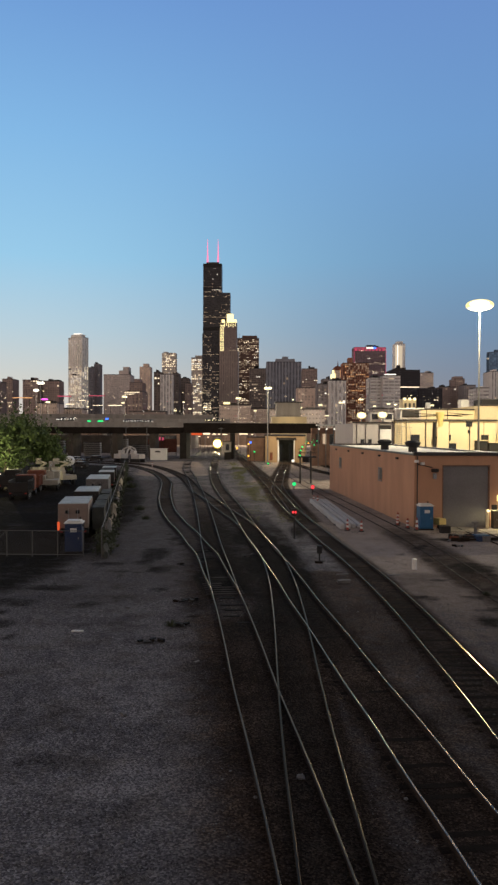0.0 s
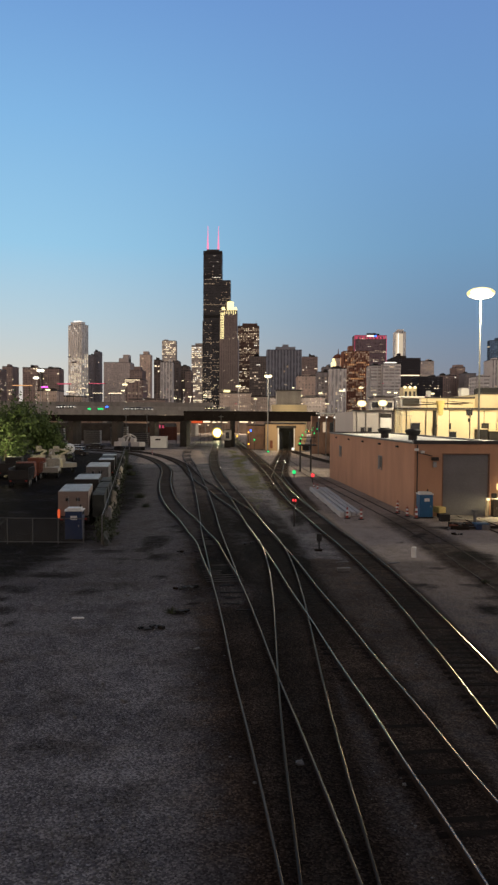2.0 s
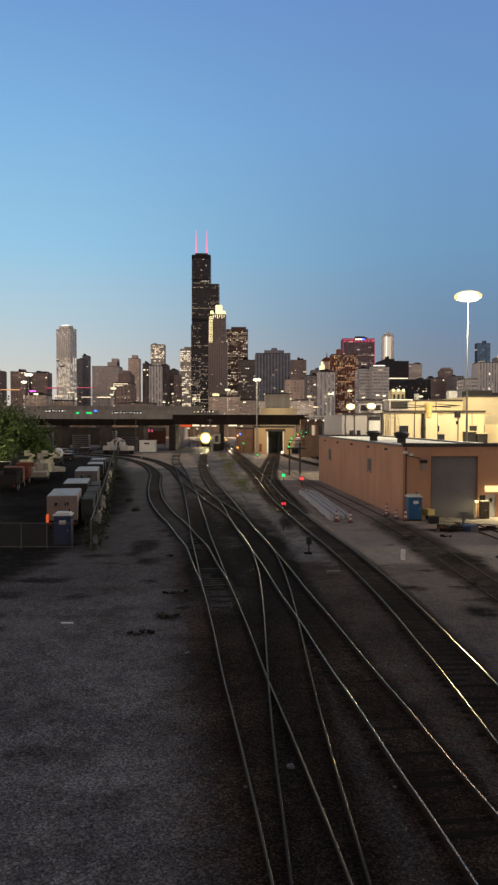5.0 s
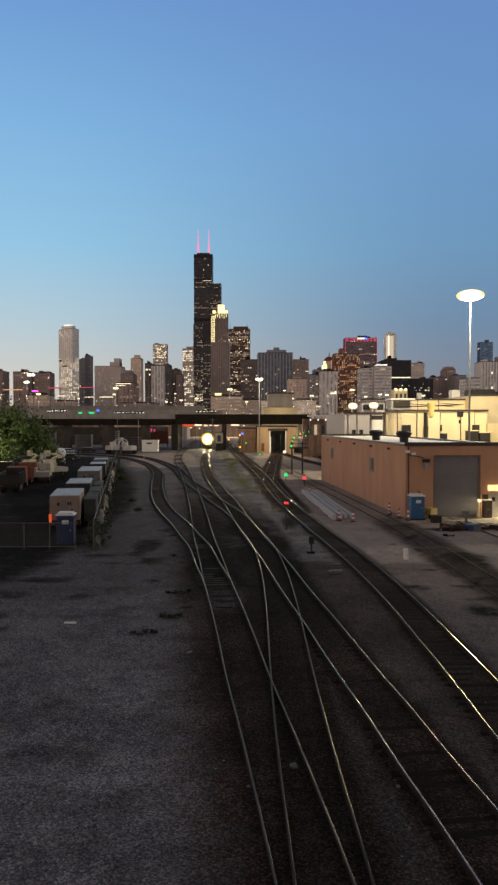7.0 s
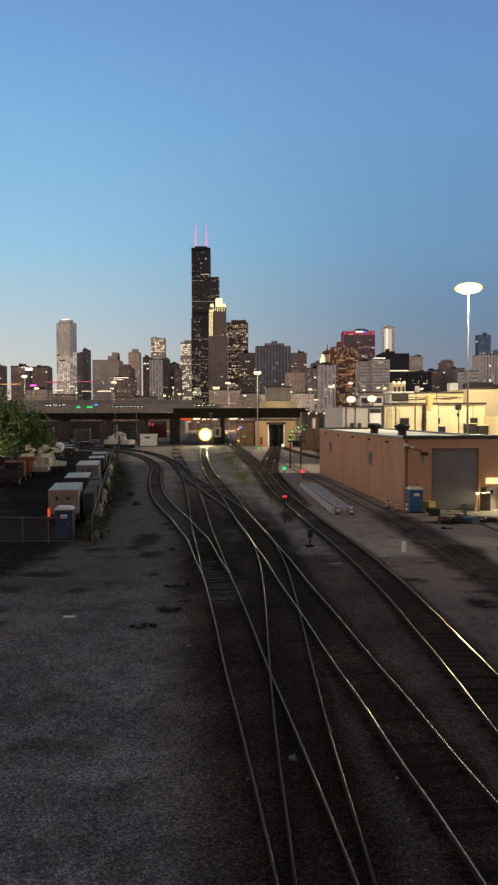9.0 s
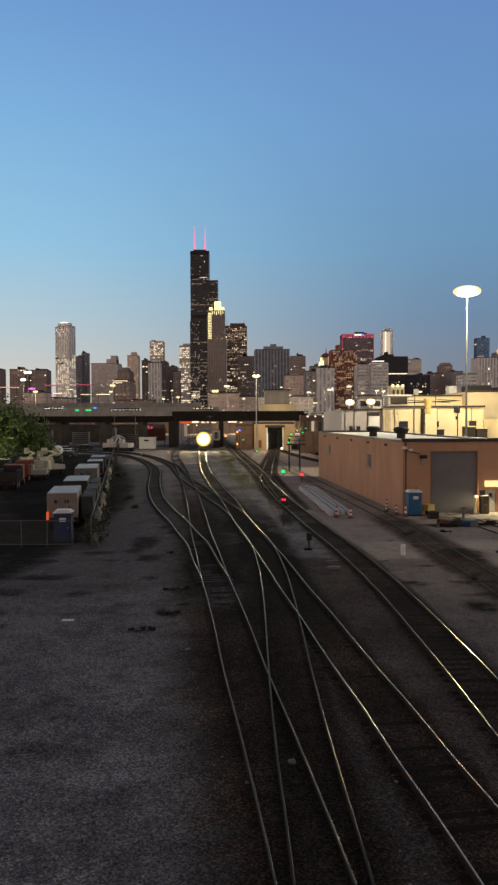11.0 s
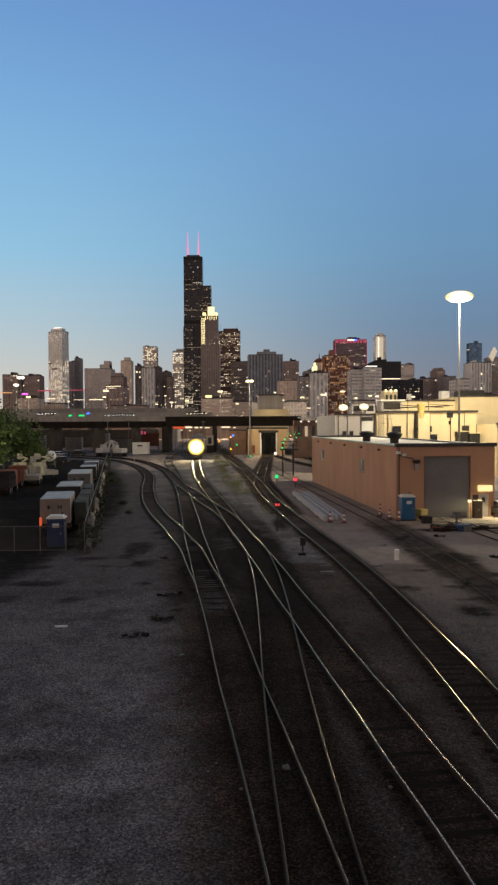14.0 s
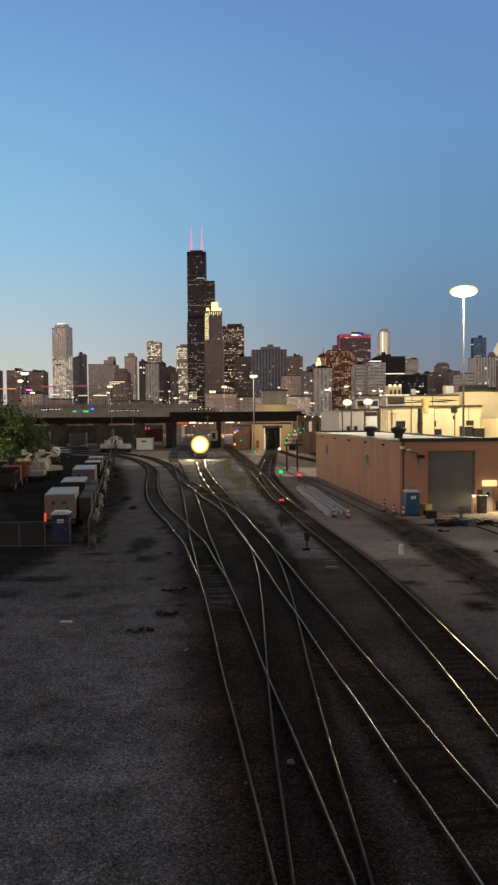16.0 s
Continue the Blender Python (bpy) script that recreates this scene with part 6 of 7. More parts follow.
def box_truck(m, body, label, length=6.5, w=2.4, h=3.3, cab=None):
    t = thing("box_truck", m, label, "truck", "parked trucks")
    block("chassis", M_BLACK, t, -w / 2 + 0.3, w / 2 - 0.3, 0.1, length + 1.9, 0.55, 0.85)
    b = block("cargo_box", body, t, -w / 2, w / 2, 0, length, 0.85, h, bevel=0.05)
    block("rear_door", body, b, -w / 2 + 0.12, w / 2 - 0.12, -0.04, 0.0, 0.98, h - 0.3)
    for x in (-0.35, 0.35):
        block("door_rod", M_STEEL, b, x - 0.02, x + 0.02, -0.08, -0.04, 1.0, h - 0.35)
    block("roof_panel", M_PALEROOF, b, -w / 2 + 0.03, w / 2 - 0.03, 0.03, length - 0.03, h, h + 0.04, label="white roof panel")
    for x in (-0.45, 0.35):
        block("rear_window", M_GLASS, b, x - 0.14, x + 0.14, -0.06, -0.04, h - 0.75, h - 0.5)
    block("bumper", M_DARKSTEEL, t, -w / 2, w / 2, -0.15, 0.05, 0.5, 0.72)
    for x in (-w / 2 + 0.25, w / 2 - 0.25):
        block("tail_light", M_RED, t, x - 0.12, x + 0.12, -0.17, -0.15, 0.56, 0.68)
    c = block("cab", cab or body, t, -w / 2 + 0.12, w / 2 - 0.12, length + 0.1, length + 2.0, 0.7, 2.55, bevel=0.12)
    block("windscreen", M_GLASS, c, -w / 2 + 0.3, w / 2 - 0.3, length + 1.99, length + 2.02, 1.6, 2.35)
    wheels(t, [(s * (w / 2 - 0.18), y) for s in (-1, 1) for y in (1.4, length + 1.1)])
    return t


def flat_car(m, label, w=1.9):
    t = thing("parked_car", m, label, "car", "parked cars")
    block("body", M_DARKSTEEL, t, -w / 2, w / 2, 0, 4.6, 0.3, 0.95, bevel=0.14)
    block("cabin", M_GLASS, t, -w / 2 + 0.15, w / 2 - 0.15, 0.9, 3.4, 0.95, 1.45, bevel=0.16)
    block("roof", M_WHITE, t, -w / 2 + 0.25, w / 2 - 0.25, 1.2, 3.1, 1.45, 1.5)
    wheels(t, [(s * (w / 2 - 0.1), y) for s in (-1, 1) for y in (0.9, 3.7)], 0.33, 0.22)


def dump_truck(m, body, cab, label):
    t = thing("dump_truck", m, label, "truck", "parked trucks")
    block("chassis", M_BLACK, t, -0.9, 0.9, 0.1, 7.6, 0.55, 0.9)
    quick("tipper_bed", body, t, lambda bm: (bx(bm, -1.2, 1.2, 0.0, 5.0, 0.95, 1.15), bx(bm, -1.2, -1.1, 0, 5.0, 1.15, 2.3), bx(bm, 1.1, 1.2, 0, 5.0, 1.15, 2.3), bx(bm, -1.1, 1.1, 4.9, 5.0, 1.15, 2.6), bx(bm, -1.1, 1.1, 0, 0.1, 1.15, 2.1)))
    for i in range(5):
        block("bed_rib", body, t, 1.2, 1.27, 0.4 + i * 1.0, 0.55 + i * 1.0, 1.0, 2.3)
    c = block("cab", cab, t, -1.15, 1.15, 5.3, 7.2, 0.7, 2.7, bevel=0.14)
    block("windscreen", M_GLASS, c, -0.95, 0.95, 7.19, 7.22, 1.75, 2.45)
    block("rear_window", M_GLASS, c, -0.7, 0.7, 5.28, 5.3, 1.9, 2.4)
    block("hood", cab, t, -1.0, 1.0, 7.2, 8.4, 0.7, 1.6, bevel=0.12)
    for x in (-0.9, 0.9):
        block("tail_light", M_RED, t, x - 0.12, x + 0.12, -0.04, 0.0, 0.72, 0.86)
    wheels(t, [(s * 1.0, y) for s in (-1, 1) for y in (1.0, 2.2, 6.9)], 0.5, 0.3)


def boom_truck(m, label):
    t = thing("boom_truck", m, label, "truck", "parked trucks")
    block("flatbed", M_OLDCREAM, t, -1.15, 1.15, 0, 4.2, 0.8, 1.5, bevel=0.05)
    block("tool_locker", M_OLDCREAM, t, -1.15, -0.6, 0.2, 4.0, 1.5, 2.1, bevel=0.04)
    c = block("cab", M_OLDCREAM, t, -1.1, 1.1, 4.4, 6.2, 0.7, 2.5, bevel=0.14)
    block("windscreen", M_GLASS, c, -0.9, 0.9, 6.19, 6.22, 1.6, 2.3)
    block("turret", M_OLDCREAM, t, -0.4, 0.4, 2.6, 3.4, 1.5, 2.6, bevel=0.05)
    a = quick("boom_arm", M_OLDCREAM, t, lambda bm: (rod(bm, (0, 3.0, 2.7), (0, 0.2, 3.3), 0.18, 0.15, 8), rod(bm, (0, 0.2, 3.3), (0, 4.6, 3.5), 0.14, 0.12, 8)))
    block("bucket", M_OLDCREAM, a, -0.4, 0.4, 4.5, 5.2, 3.0, 3.9, bevel=0.06)
    wheels(t, [(s * 0.95, y) for s in (-1, 1) for y in (1.0, 5.4)], 0.46, 0.28)


def tail_glint(m, label):
    # tail reflection of the van, added as a glowing lens on a post
    t = thing("tail_glint", m, label, "warning lamp")
    quick("post", M_DARKSTEEL, t, lambda bm: rod(bm, (0, 0, -0.1), (0, 0, 0.9), 0.05, seg=8))
    block("lens", G_ORANGERED, t, -0.09, 0.09, -0.08, 0.08, 0.75, 1.4, bevel=0.04)


def tank_trailer(m, label):
    t = thing("tank_trailer", m, label, "trailer", "parked trucks")
    quick("tank", M_WHITE, t, lambda bm: (rod(bm, (-0.1, 0, 2.3), (-0.1, 3.4, 2.3), 1.0, 1.0, 24), ball(bm, (-0.1, 0, 2.3), 1.0, 3, (1, 0.3, 1)), ball(bm, (-0.1, 3.4, 2.3), 1.0, 3, (1, 0.3, 1))))
    block("frame", M_DARKSTEEL, t, -0.9, 0.7, -0.2, 4.6, 0.7, 1.35)
    wheels(t, [(-0.9, 0.9), (0.7, 0.9), (-0.9, 2.4), (0.7, 2.4)], 0.45, 0.28)


def excavator(m, label):
    t = thing("excavator", m, label, "digger", "parked diggers")
    for s in (-0.95, 0.95):
        block("crawler_track", M_BLACK, t, s - 0.28, s + 0.28, -1.6, 1.6, -0.05, 0.8, bevel=0.2)
    block("body", M_PALECONC, t, -1.2, 1.2, -1.6, 1.2, 0.95, 2.1, bevel=0.12)
    c = block("cab", M_PALECONC, t, -1.15, -0.1, 0.1, 1.5, 2.1, 3.0, bevel=0.1)
    block("cab_window", M_GLASS, c, -1.0, -0.25, 1.49, 1.52, 2.2, 2.9)
    quick("boom", M_PALECONC, t, lambda bm: (rod(bm, (0.4, 1.2, 1.7), (0.4, 3.0, 4.0), 0.24, 0.2, 8), rod(bm, (0.4, 3.0, 4.0), (0.4, 5.2, 3.2), 0.2, 0.16, 8), rod(bm, (0.4, 5.2, 3.2), (0.4, 5.6, 1.4), 0.16, 0.13, 8)))
    block("bucket", M_DARKSTEEL, t, 0.0, 0.8, 5.1, 6.0, 0.7, 1.5, bevel=0.1)


portable_toilet(pose(-12.75, 51.2, 0, 0, 0, 5), M_DEEPBLUE, "dark blue portable toilet with a white roof behind the gate")
box_truck(pose(-14.3, 57.0, 0, 0, 0, 9.5), M_PINKISH, "faded pinkish step van with a pale roof", 6.2, 2.3, 2.75)
box_truck(pose(-16.3, 70.0, 0, 0, 0, 9.5), M_DARKSTEEL, "dark box van with a pale blue roof", 6.0, 2.3, 2.6)
box_truck(pose(-18.1, 83.0, 0, 0, 0, 9.5), M_STONE, "grey box truck parked along the fence", 8.0, 2.5, 2.9)
box_truck(pose(-21.6, 105.0, 0, 0, 0, 9.5), M_DARKSTEEL, "dark van with a pale roof", 5.0, 2.2, 2.4)
box_truck(pose(-23.6, 117.0, 0, 0, 0, 9.5), M_DARKSTEEL, "dark van with a pale roof", 5.0, 2.2, 2.4)
dump_truck(pose(-28.7, 88.0, 0, 0, 0, 9), M_DARKSTEEL, M_RUSTRED, "dark dump truck with a red cab")
dump_truck(pose(-30.3, 98.0, 0, 0, 0, 9), M_RUSTRED, M_RUSTRED, "rusty red dump truck in the lot")
dump_truck(pose(-34.2, 100.0, 0, 0, 0, 9), M_DARKSTEEL, M_GREENTARP, "dark tipper truck with a green cover")
boom_truck(pose(-28.6, 101.0, 0, 0, 0, 12), "cream boom lift truck with a folded arm")
boom_truck(pose(-32.2, 112.0, 0, 0, 0, 30), "cream boom lift truck with a folded arm")
boom_truck(pose(-28.6, 112.0, 0, 0, 0, 40), "cream boom lift truck with a folded arm")
tank_trailer(pose(-36.0, 140.0, 0, 0, 0, 9), "white water tank trailer in the lot")
tail_glint(pose(-15.3, 56.5, 0), "glowing post standing in for the van's orange-red tail reflection")
excavator(pose(-31.0, 190.0, 0, 0, 0, 60), "pale digger parked before the bridge")
excavator(pose(-35.5, 192.0, 0, 0, 0, -30), "pale digger parked before the bridge")
flat_car(pose(23.75, 62.4, 0, 0, 0, 4), "dark parked car with a pale roof beside the shed")
flat_car(pose(-44, 186, 0, 0, 0, 80), "dark parked car with a pale roof")
flat_car(pose(-49, 190, 0, 0, 0, 95), "dark parked car with a pale roof")
flat_car(pose(-53, 180, 0, 0, 0, 70), "dark parked car with a pale roof")
flat_car(pose(-58, 192, 0, 0, 0, 88), "dark parked car with a pale roof")
flat_car(pose(-41, 196, 0, 0, 0, 85), "dark parked car with a pale roof")
flat_car(pose(-62, 184, 0, 0, 0, 95), "dark parked car with a pale roof")
flat_car(pose(-37.0, 160.0, 0, 0, 0, 80), "dark parked car with a pale roof")
flat_car(pose(-40.0, 172.0, 0, 0, 0, 70), "dark parked car with a pale roof")
flat_car(pose(-46.0, 182.0, 0, 0, 0, 85), "dark parked car with a pale roof")


def covered_trailer(m, length, label):
    """A narrow trailer under a slack tarpaulin."""
    t = thing("covered_trailer", m, label, "trailer", "covered trailers")
    block("frame", M_DARKSTEEL, t, -0.4, 0.4, 0.1, length - 0.1, 0.45, 0.7)
    bm = bmesh.new()
    bx(bm, -0.46, 0.46, 0, length, 0.6, 2.3)
    bmesh.ops.subdivide_edges(bm, edges=bm.edges[:], cuts=7, use_grid_fill=True)
    for v in bm.verts:
        v.co += noise.noise_vector(v.co * 1.1 + m.translation) * 0.13
    part("tarpaulin", bm, M_GREENTARP, t, "slack dark grey-green tarpaulin")
    wheels(t, [(-0.38, length * 0.5), (0.38, length * 0.5)], 0.33, 0.16)


covered_trailer(pose(-12.75, 58.9, 0, 0, 0, 9.4), 5.5, "narrow trailer under a dark grey-green tarpaulin")
covered_trailer(pose(-13.85, 65.6, 0, 0, 0, 9.4), 5.0, "narrow trailer under a dark grey-green tarpaulin")
covered_trailer(pose(-14.95, 72.2, 0, 0, 0, 9.4), 5.0, "narrow trailer under a dark grey-green tarpaulin")


def yard_fence():
    f = thing("chain_fence", pose(0, 0, 0), "sagging chain-link fence with bleached canvas scraps", "fence")
    n = 22
    for i in range(n):
        y = 48.8 + i * 5.4
        x = -10.3 - (y - 48.6) * 0.166
        quick("post", M_WIRE, f, lambda bm: rod(bm, (x, y, -0.2), (x, y, 2.1), 0.04, seg=8))
    quick("top_rail", M_WIRE, f, lambda bm: rod(bm, (-10.3, 48.8, 2.05), (-29.1, 162.2, 2.05), 0.025, seg=6))
    r = random.Random(4)
    for i in range(34):
        y = 49.5 + i * 2.6 + r.uniform(-1, 1)
        x = -10.15 - (y - 48.6) * 0.166
        h = r.uniform(0.9, 2.0)
        s = quick("canvas_scrap", r.choice((M_CANVAS, M_STONE, M_CANVAS, M_GREENTARP, M_BLACK, M_CANVAS)), f, lambda bm: (bmesh.ops.create_icosphere(bm, subdivisions=2, radius=1, matrix=Matrix.Translation((x + 0.1, y, h * 0.48)) @ Matrix.Diagonal((0.2, r.uniform(0.25, 0.9), h * 0.55, 1)))))
        for v in s.data.vertices:
            v.co += noise.noise_vector(v.co * 2.3) * 0.22
    g = thing("chain_gate", pose(0, 0, 0), "low galvanised chain-link gate beside the truck lot", "gate")
    for i in range(7):
        x = -22.0 + i * 1.72
        quick("post", M_WIRE, g, lambda bm: rod(bm, (x, 49.3, -0.2), (x, 49.3, 1.75), 0.035, seg=8))
    for z in (0.12, 1.72):
        quick("rail", M_WIRE, g, lambda bm: rod(bm, (-22.0, 49.3, z), (-11.6, 49.3, z), 0.028, seg=6))
    quick("brace", M_WIRE, g, lambda bm: rod(bm, (-18.56, 49.3, 0.12), (-16.84, 49.3, 1.72), 0.022, seg=6))
    verts, faces = [], []
    for k in range(130):
        for s in (-1, 1):
            x0 = -22.0 + k * 0.08
            x1 = x0 + s * 1.6
            x1 = max(-22.0, min(-11.6, x1))
            z1 = 0.12 + abs(x1 - x0)
            q = len(verts)
            verts += [(x0, 49.3, 0.12), (x0 + 0.006, 49.3, 0.12), (x1 + 0.006, 49.3, z1), (x1, 49.3, z1)]
            faces.append((q, q + 1, q + 2, q + 3))
    tagged(mesh_of("wire_mesh", verts, faces, M_WIRE, g), "fine galvanised wire mesh", kind="stuff")


yard_fence()


def fence_vines():
    """Ragged climbers and weeds that have overgrown the fence."""
    r = random.Random(61)
    verts, faces = [], []
    for i in range(12000):
        y = 50 + 112 * r.random() ** 1.25
        top = 1.1 + 1.1 * noise.noise((y * 0.35, 0, 7)) + 0.5 * noise.noise((y * 1.7, 3, 7))
        if top < 0.35:
            continue
        c = Vector((-10.2 - (y - 48.6) * 0.166 + r.gauss(0, 0.32), y, r.random() * top))
        u = Vector((r.gauss(0, 1), r.gauss(0, 1), r.gauss(0, 1))).normalized() * r.uniform(0.06, 0.15)
        v = u.cross(Vector((r.gauss(0, 1), r.gauss(0, 1), r.gauss(0, 1)))).normalized() * r.uniform(0.05, 0.1)
        k = len(verts)
        verts += [tuple(c - u), tuple(c + v), tuple(c + u), tuple(c - v)]
        faces.append((k, k + 1, k + 2, k + 3))
    tagged(mesh_of("fence_vines", verts, faces, M_VINE), "dusty dark vines overgrowing the chain fence", "vines", kind="stuff")


fence_vines()


def panel_stacks():
    for x, y, n in ((-43.0, 229, 9), (-36.5, 231, 6), (-52, 232, 7), (-63, 230, 8)):
        s = thing("panel_stack", pose(x, y, 0), "stack of pale building panels under the bridge", "panel stack", "panel stacks")
        for i in range(n):
            block("panel", M_CONC, s, -2.6, 2.6, -1.2, 1.2, 0.0 + i * 0.62, 0.48 + i * 0.62)
            block("spacer", M_TIE, s, -2.2, 2.2, -0.9, 0.9, 0.48 + i * 0.62, 0.62 + i * 0.62)


panel_stacks()


def hoarding():
    h = thing("hoarding", pose(-30.5, 236, 0), "dull red painted hoarding under the bridge", "hoarding")
    for i in range(6):
        block("board", M_RUSTRED, h, -4.6 + i * 1.55, -3.08 + i * 1.55, 0, 0.1, 1.2, 5.4)
    for x in (-4.4, 0.0, 4.4):
        block("post", M_DARKSTEEL, h, x - 0.1, x + 0.1, 0.1, 0.3, -0.3, 5.4)


hoarding()


def tree(x, y, h, spread, seed):
    r = random.Random(seed)
    t = thing("tree", pose(x, y, 0), "leafy green tree lit from below by a yard lamp", "tree", "trees")
    bm = bmesh.new()
    rod(bm, (0, 0, -0.3), (0.1, 0, h * 0.45), 0.32, 0.2, 10)
    tips = []
    for i in range(9):
        a, e = r.uniform(0, 6.28), r.uniform(0.3, 1.1)
        q = Vector((math.cos(a) * spread * e * 0.7, math.sin(a) * spread * e * 0.7, h * r.uniform(0.3, 0.85)))
        rod(bm, (0.1, 0, h * r.uniform(0.3, 0.45)), q, 0.12, 0.03, 6)
        tips.append(q)
    part("trunk", bm, M_BARK, t)
    verts, faces = [], []
    for i in range(9000):
        c = r.choice(tips) + Vector((r.gauss(0, spread * 0.28), r.gauss(0, spread * 0.28), r.gauss(0, h * 0.13)))
        c.z = max(h * 0.08 * r.random(), c.z)
        if noise.noise(c * 0.7) < -0.12:
            continue
        u = Vector((r.gauss(0, 1), r.gauss(0, 1), r.gauss(0, 1))).normalized() * r.uniform(0.14, 0.3)
        v = u.cross(Vector((r.gauss(0, 1), r.gauss(0, 1), r.gauss(0, 1)))).normalized() * r.uniform(0.1, 0.2)
        k = len(verts)
        verts += [c - u, c + v, c + u, c - v]
        faces.append((k, k + 1, k + 2, k + 3))
    tagged(mesh_of("crown", [tuple(v) for v in verts], faces, M_LEAF, t), "ragged leafy crown", kind="stuff")


tree(-38.5, 112, 10.4, 4.4, 1)
tree(-34.8, 119, 9.8, 3.4, 2)
tree(-43.5, 116, 10.0, 4.5, 3)


# ---- cars on the far roads ----
def road_car(x, y, z, glow_mat, label, w=0.24):
    c = thing("road_car", pose(x, y, z), label, "car", "cars on the road")
    block("body", M_DARKSTEEL, c, -0.9, 0.9, 0, 4.4, 0.3, 0.95, bevel=0.12)
    block("cabin", M_GLASS, c, -0.78, 0.78, 1.0, 3.4, 0.95, 1.45, bevel=0.15)
    for s in (-0.68, 0.68):
        quick("lamp", glow_mat, c, lambda bm: ball(bm, (s, -0.02, 0.7), w, 2, (1, 0.4, 0.8)))
    wheels(c, [(-0.8, 0.9), (0.8, 0.9), (-0.8, 3.5), (0.8, 3.5)], 0.33, 0.2)


def neon_sign(x0, x1, y, z0, z1, glow_mat, label):
    g = thing("lit_sign", pose((x0 + x1) / 2, y, 0), label, "lit sign", "lit signs")
    w = (x1 - x0) / 2
    slim = 0.03 if z1 < 8 else 0.1
    block("panel", glow_mat, g, -w, w, -0.15, 0.0, z0, z1)
    block("backing", M_DARKSTEEL, g, -w - 0.1, w + 0.1, 0.0, 0.3, z0 - 0.1, z1 + 0.1)
    for s in (-w * 0.7, w * 0.7):
        block("support", M_DARKSTEEL, g, s - slim, s + slim, 0.3, 0.5, -0.3, z1)


road_car(-90.6, 334, 12.1, G_WHITE, "dark car on the expressway with white headlights", 0.19)
road_car(-89.9, 334, 12.1, G_WHITE, "dark car on the expressway with white headlights", 0.29)
road_car(-88.3, 334, 12.3, G_WHITE, "dark car on the expressway with white headlights", 0.27)
road_car(-85.3, 334, 12.2, G_WHITE, "dark car on the expressway with white headlights", 0.20)
road_car(-84.2, 334, 12.3, G_WHITE, "dark car on the expressway with white headlights", 0.29)
road_car(-60.1, 334, 11.3, G_WHITE, "dark car on the expressway with white headlights", 0.23)
road_car(-59.1, 334, 11.5, G_WHITE, "dark car on the expressway with white headlights", 0.16)
road_car(-58.0, 334, 11.5, G_WHITE, "dark car on the expressway with white headlights", 0.20)
road_car(-56.1, 334, 11.4, G_WHITE, "dark car on the expressway with white headlights", 0.22)
road_car(-54.9, 334, 11.6, G_WHITE, "dark car on the expressway with white headlights", 0.16)
road_car(-53.6, 334, 11.6, G_WHITE, "dark car on the expressway with white headlights", 0.22)
road_car(-51.4, 334, 11.4, G_WHITE, "dark car on the expressway with white headlights", 0.18)
road_car(-50.2, 334, 11.4, G_WHITE, "dark car on the expressway with white headlights", 0.25)
road_car(-48.7, 334, 11.4, G_WHITE, "dark car on the expressway with white headlights", 0.26)
road_car(-39.0, 334, 9.8, G_RED, "dark car on the expressway with red tail lights", 0.39)
road_car(-37.9, 334, 9.9, G_RED, "dark car on the expressway with red tail lights", 0.34)
road_car(-64.0, 334, 9.9, G_RED, "dark car on the expressway with red tail lights", 0.30)
road_car(-62.5, 334, 9.9, G_RED, "dark car on the expressway with red tail lights", 0.37)
road_car(-23.7, 345, 12.0, G_STREET, "dark car on the expressway with white headlights", 0.25)
road_car(-21.7, 345, 12.1, G_STREET, "dark car on the expressway with white headlights", 0.25)
road_car(-20.1, 345, 12.1, G_STREET, "dark car on the expressway with white headlights", 0.17)
road_car(-18.9, 345, 12.1, G_STREET, "dark car on the expressway with white headlights", 0.16)
road_car(-16.5, 345, 12.2, G_STREET, "dark car on the expressway with white headlights", 0.25)
neon_sign(-173.4, -159.5, 520, 30.0, 30.5, G_ORANGEWIN, "long orange lit shop sign")
neon_sign(-146.9, -142.7, 500, 28.0, 28.9, G_MAGENTA, "short magenta neon shop sign")
neon_sign(-141.6, -131.7, 520, 31.2, 31.8, G_REDTOP, "long red lit sign")
neon_sign(-77.0, -75.5, 333, 11.7, 12.4, G_GREEN, "green road sign light on the expressway")
neon_sign(-72.4, -69.9, 333, 11.7, 12.4, G_GREEN, "green road sign light on the expressway")
neon_sign(-68.8, -67.6, 333, 12.7, 13.4, G_BLUE, "blue and violet sign light on the expressway")
neon_sign(-97.3, -88.5, 480, 23.6, 24.1, G_WARMWIN, "row of warm lit shop windows")
neon_sign(-125.2, -119.4, 480, 24.3, 24.8, G_WARMWIN, "row of warm lit shop windows")
neon_sign(-20.8, -17.4, 232, 6.7, 7.4, G_ORANGERED, "orange-red lit strip under the bridge")
neon_sign(-17.1, -14.9, 232, 6.9, 7.4, G_WARMWIN, "small warm light under the bridge")
neon_sign(-14.5, -13.8, 240, 6.9, 7.3, G_WARMWIN, "small warm light under the bridge")
neon_sign(-5.9, -3.1, 240, 6.9, 7.3, G_WARMWIN, "small warm light under the bridge")
neon_sign(-14.6, -13.3, 238, 6.8, 7.1, G_WARMWIN, "small warm light under the bridge")
neon_sign(-12.8, -12.0, 238, 6.9, 7.2, G_WARMWIN, "small warm light under the bridge")
neon_sign(-11.3, -9.7, 238, 6.8, 7.1, G_WARMWIN, "small warm light under the bridge")
neon_sign(-8.4, -7.7, 238, 6.9, 7.2, G_WARMWIN, "small warm light under the bridge")
neon_sign(-2.0, -1.3, 238, 6.8, 7.1, G_WARMWIN, "small warm light under the bridge")
neon_sign(-19.1, -18.4, 238, 6.1, 6.4, G_WARMWIN, "small warm light under the bridge")
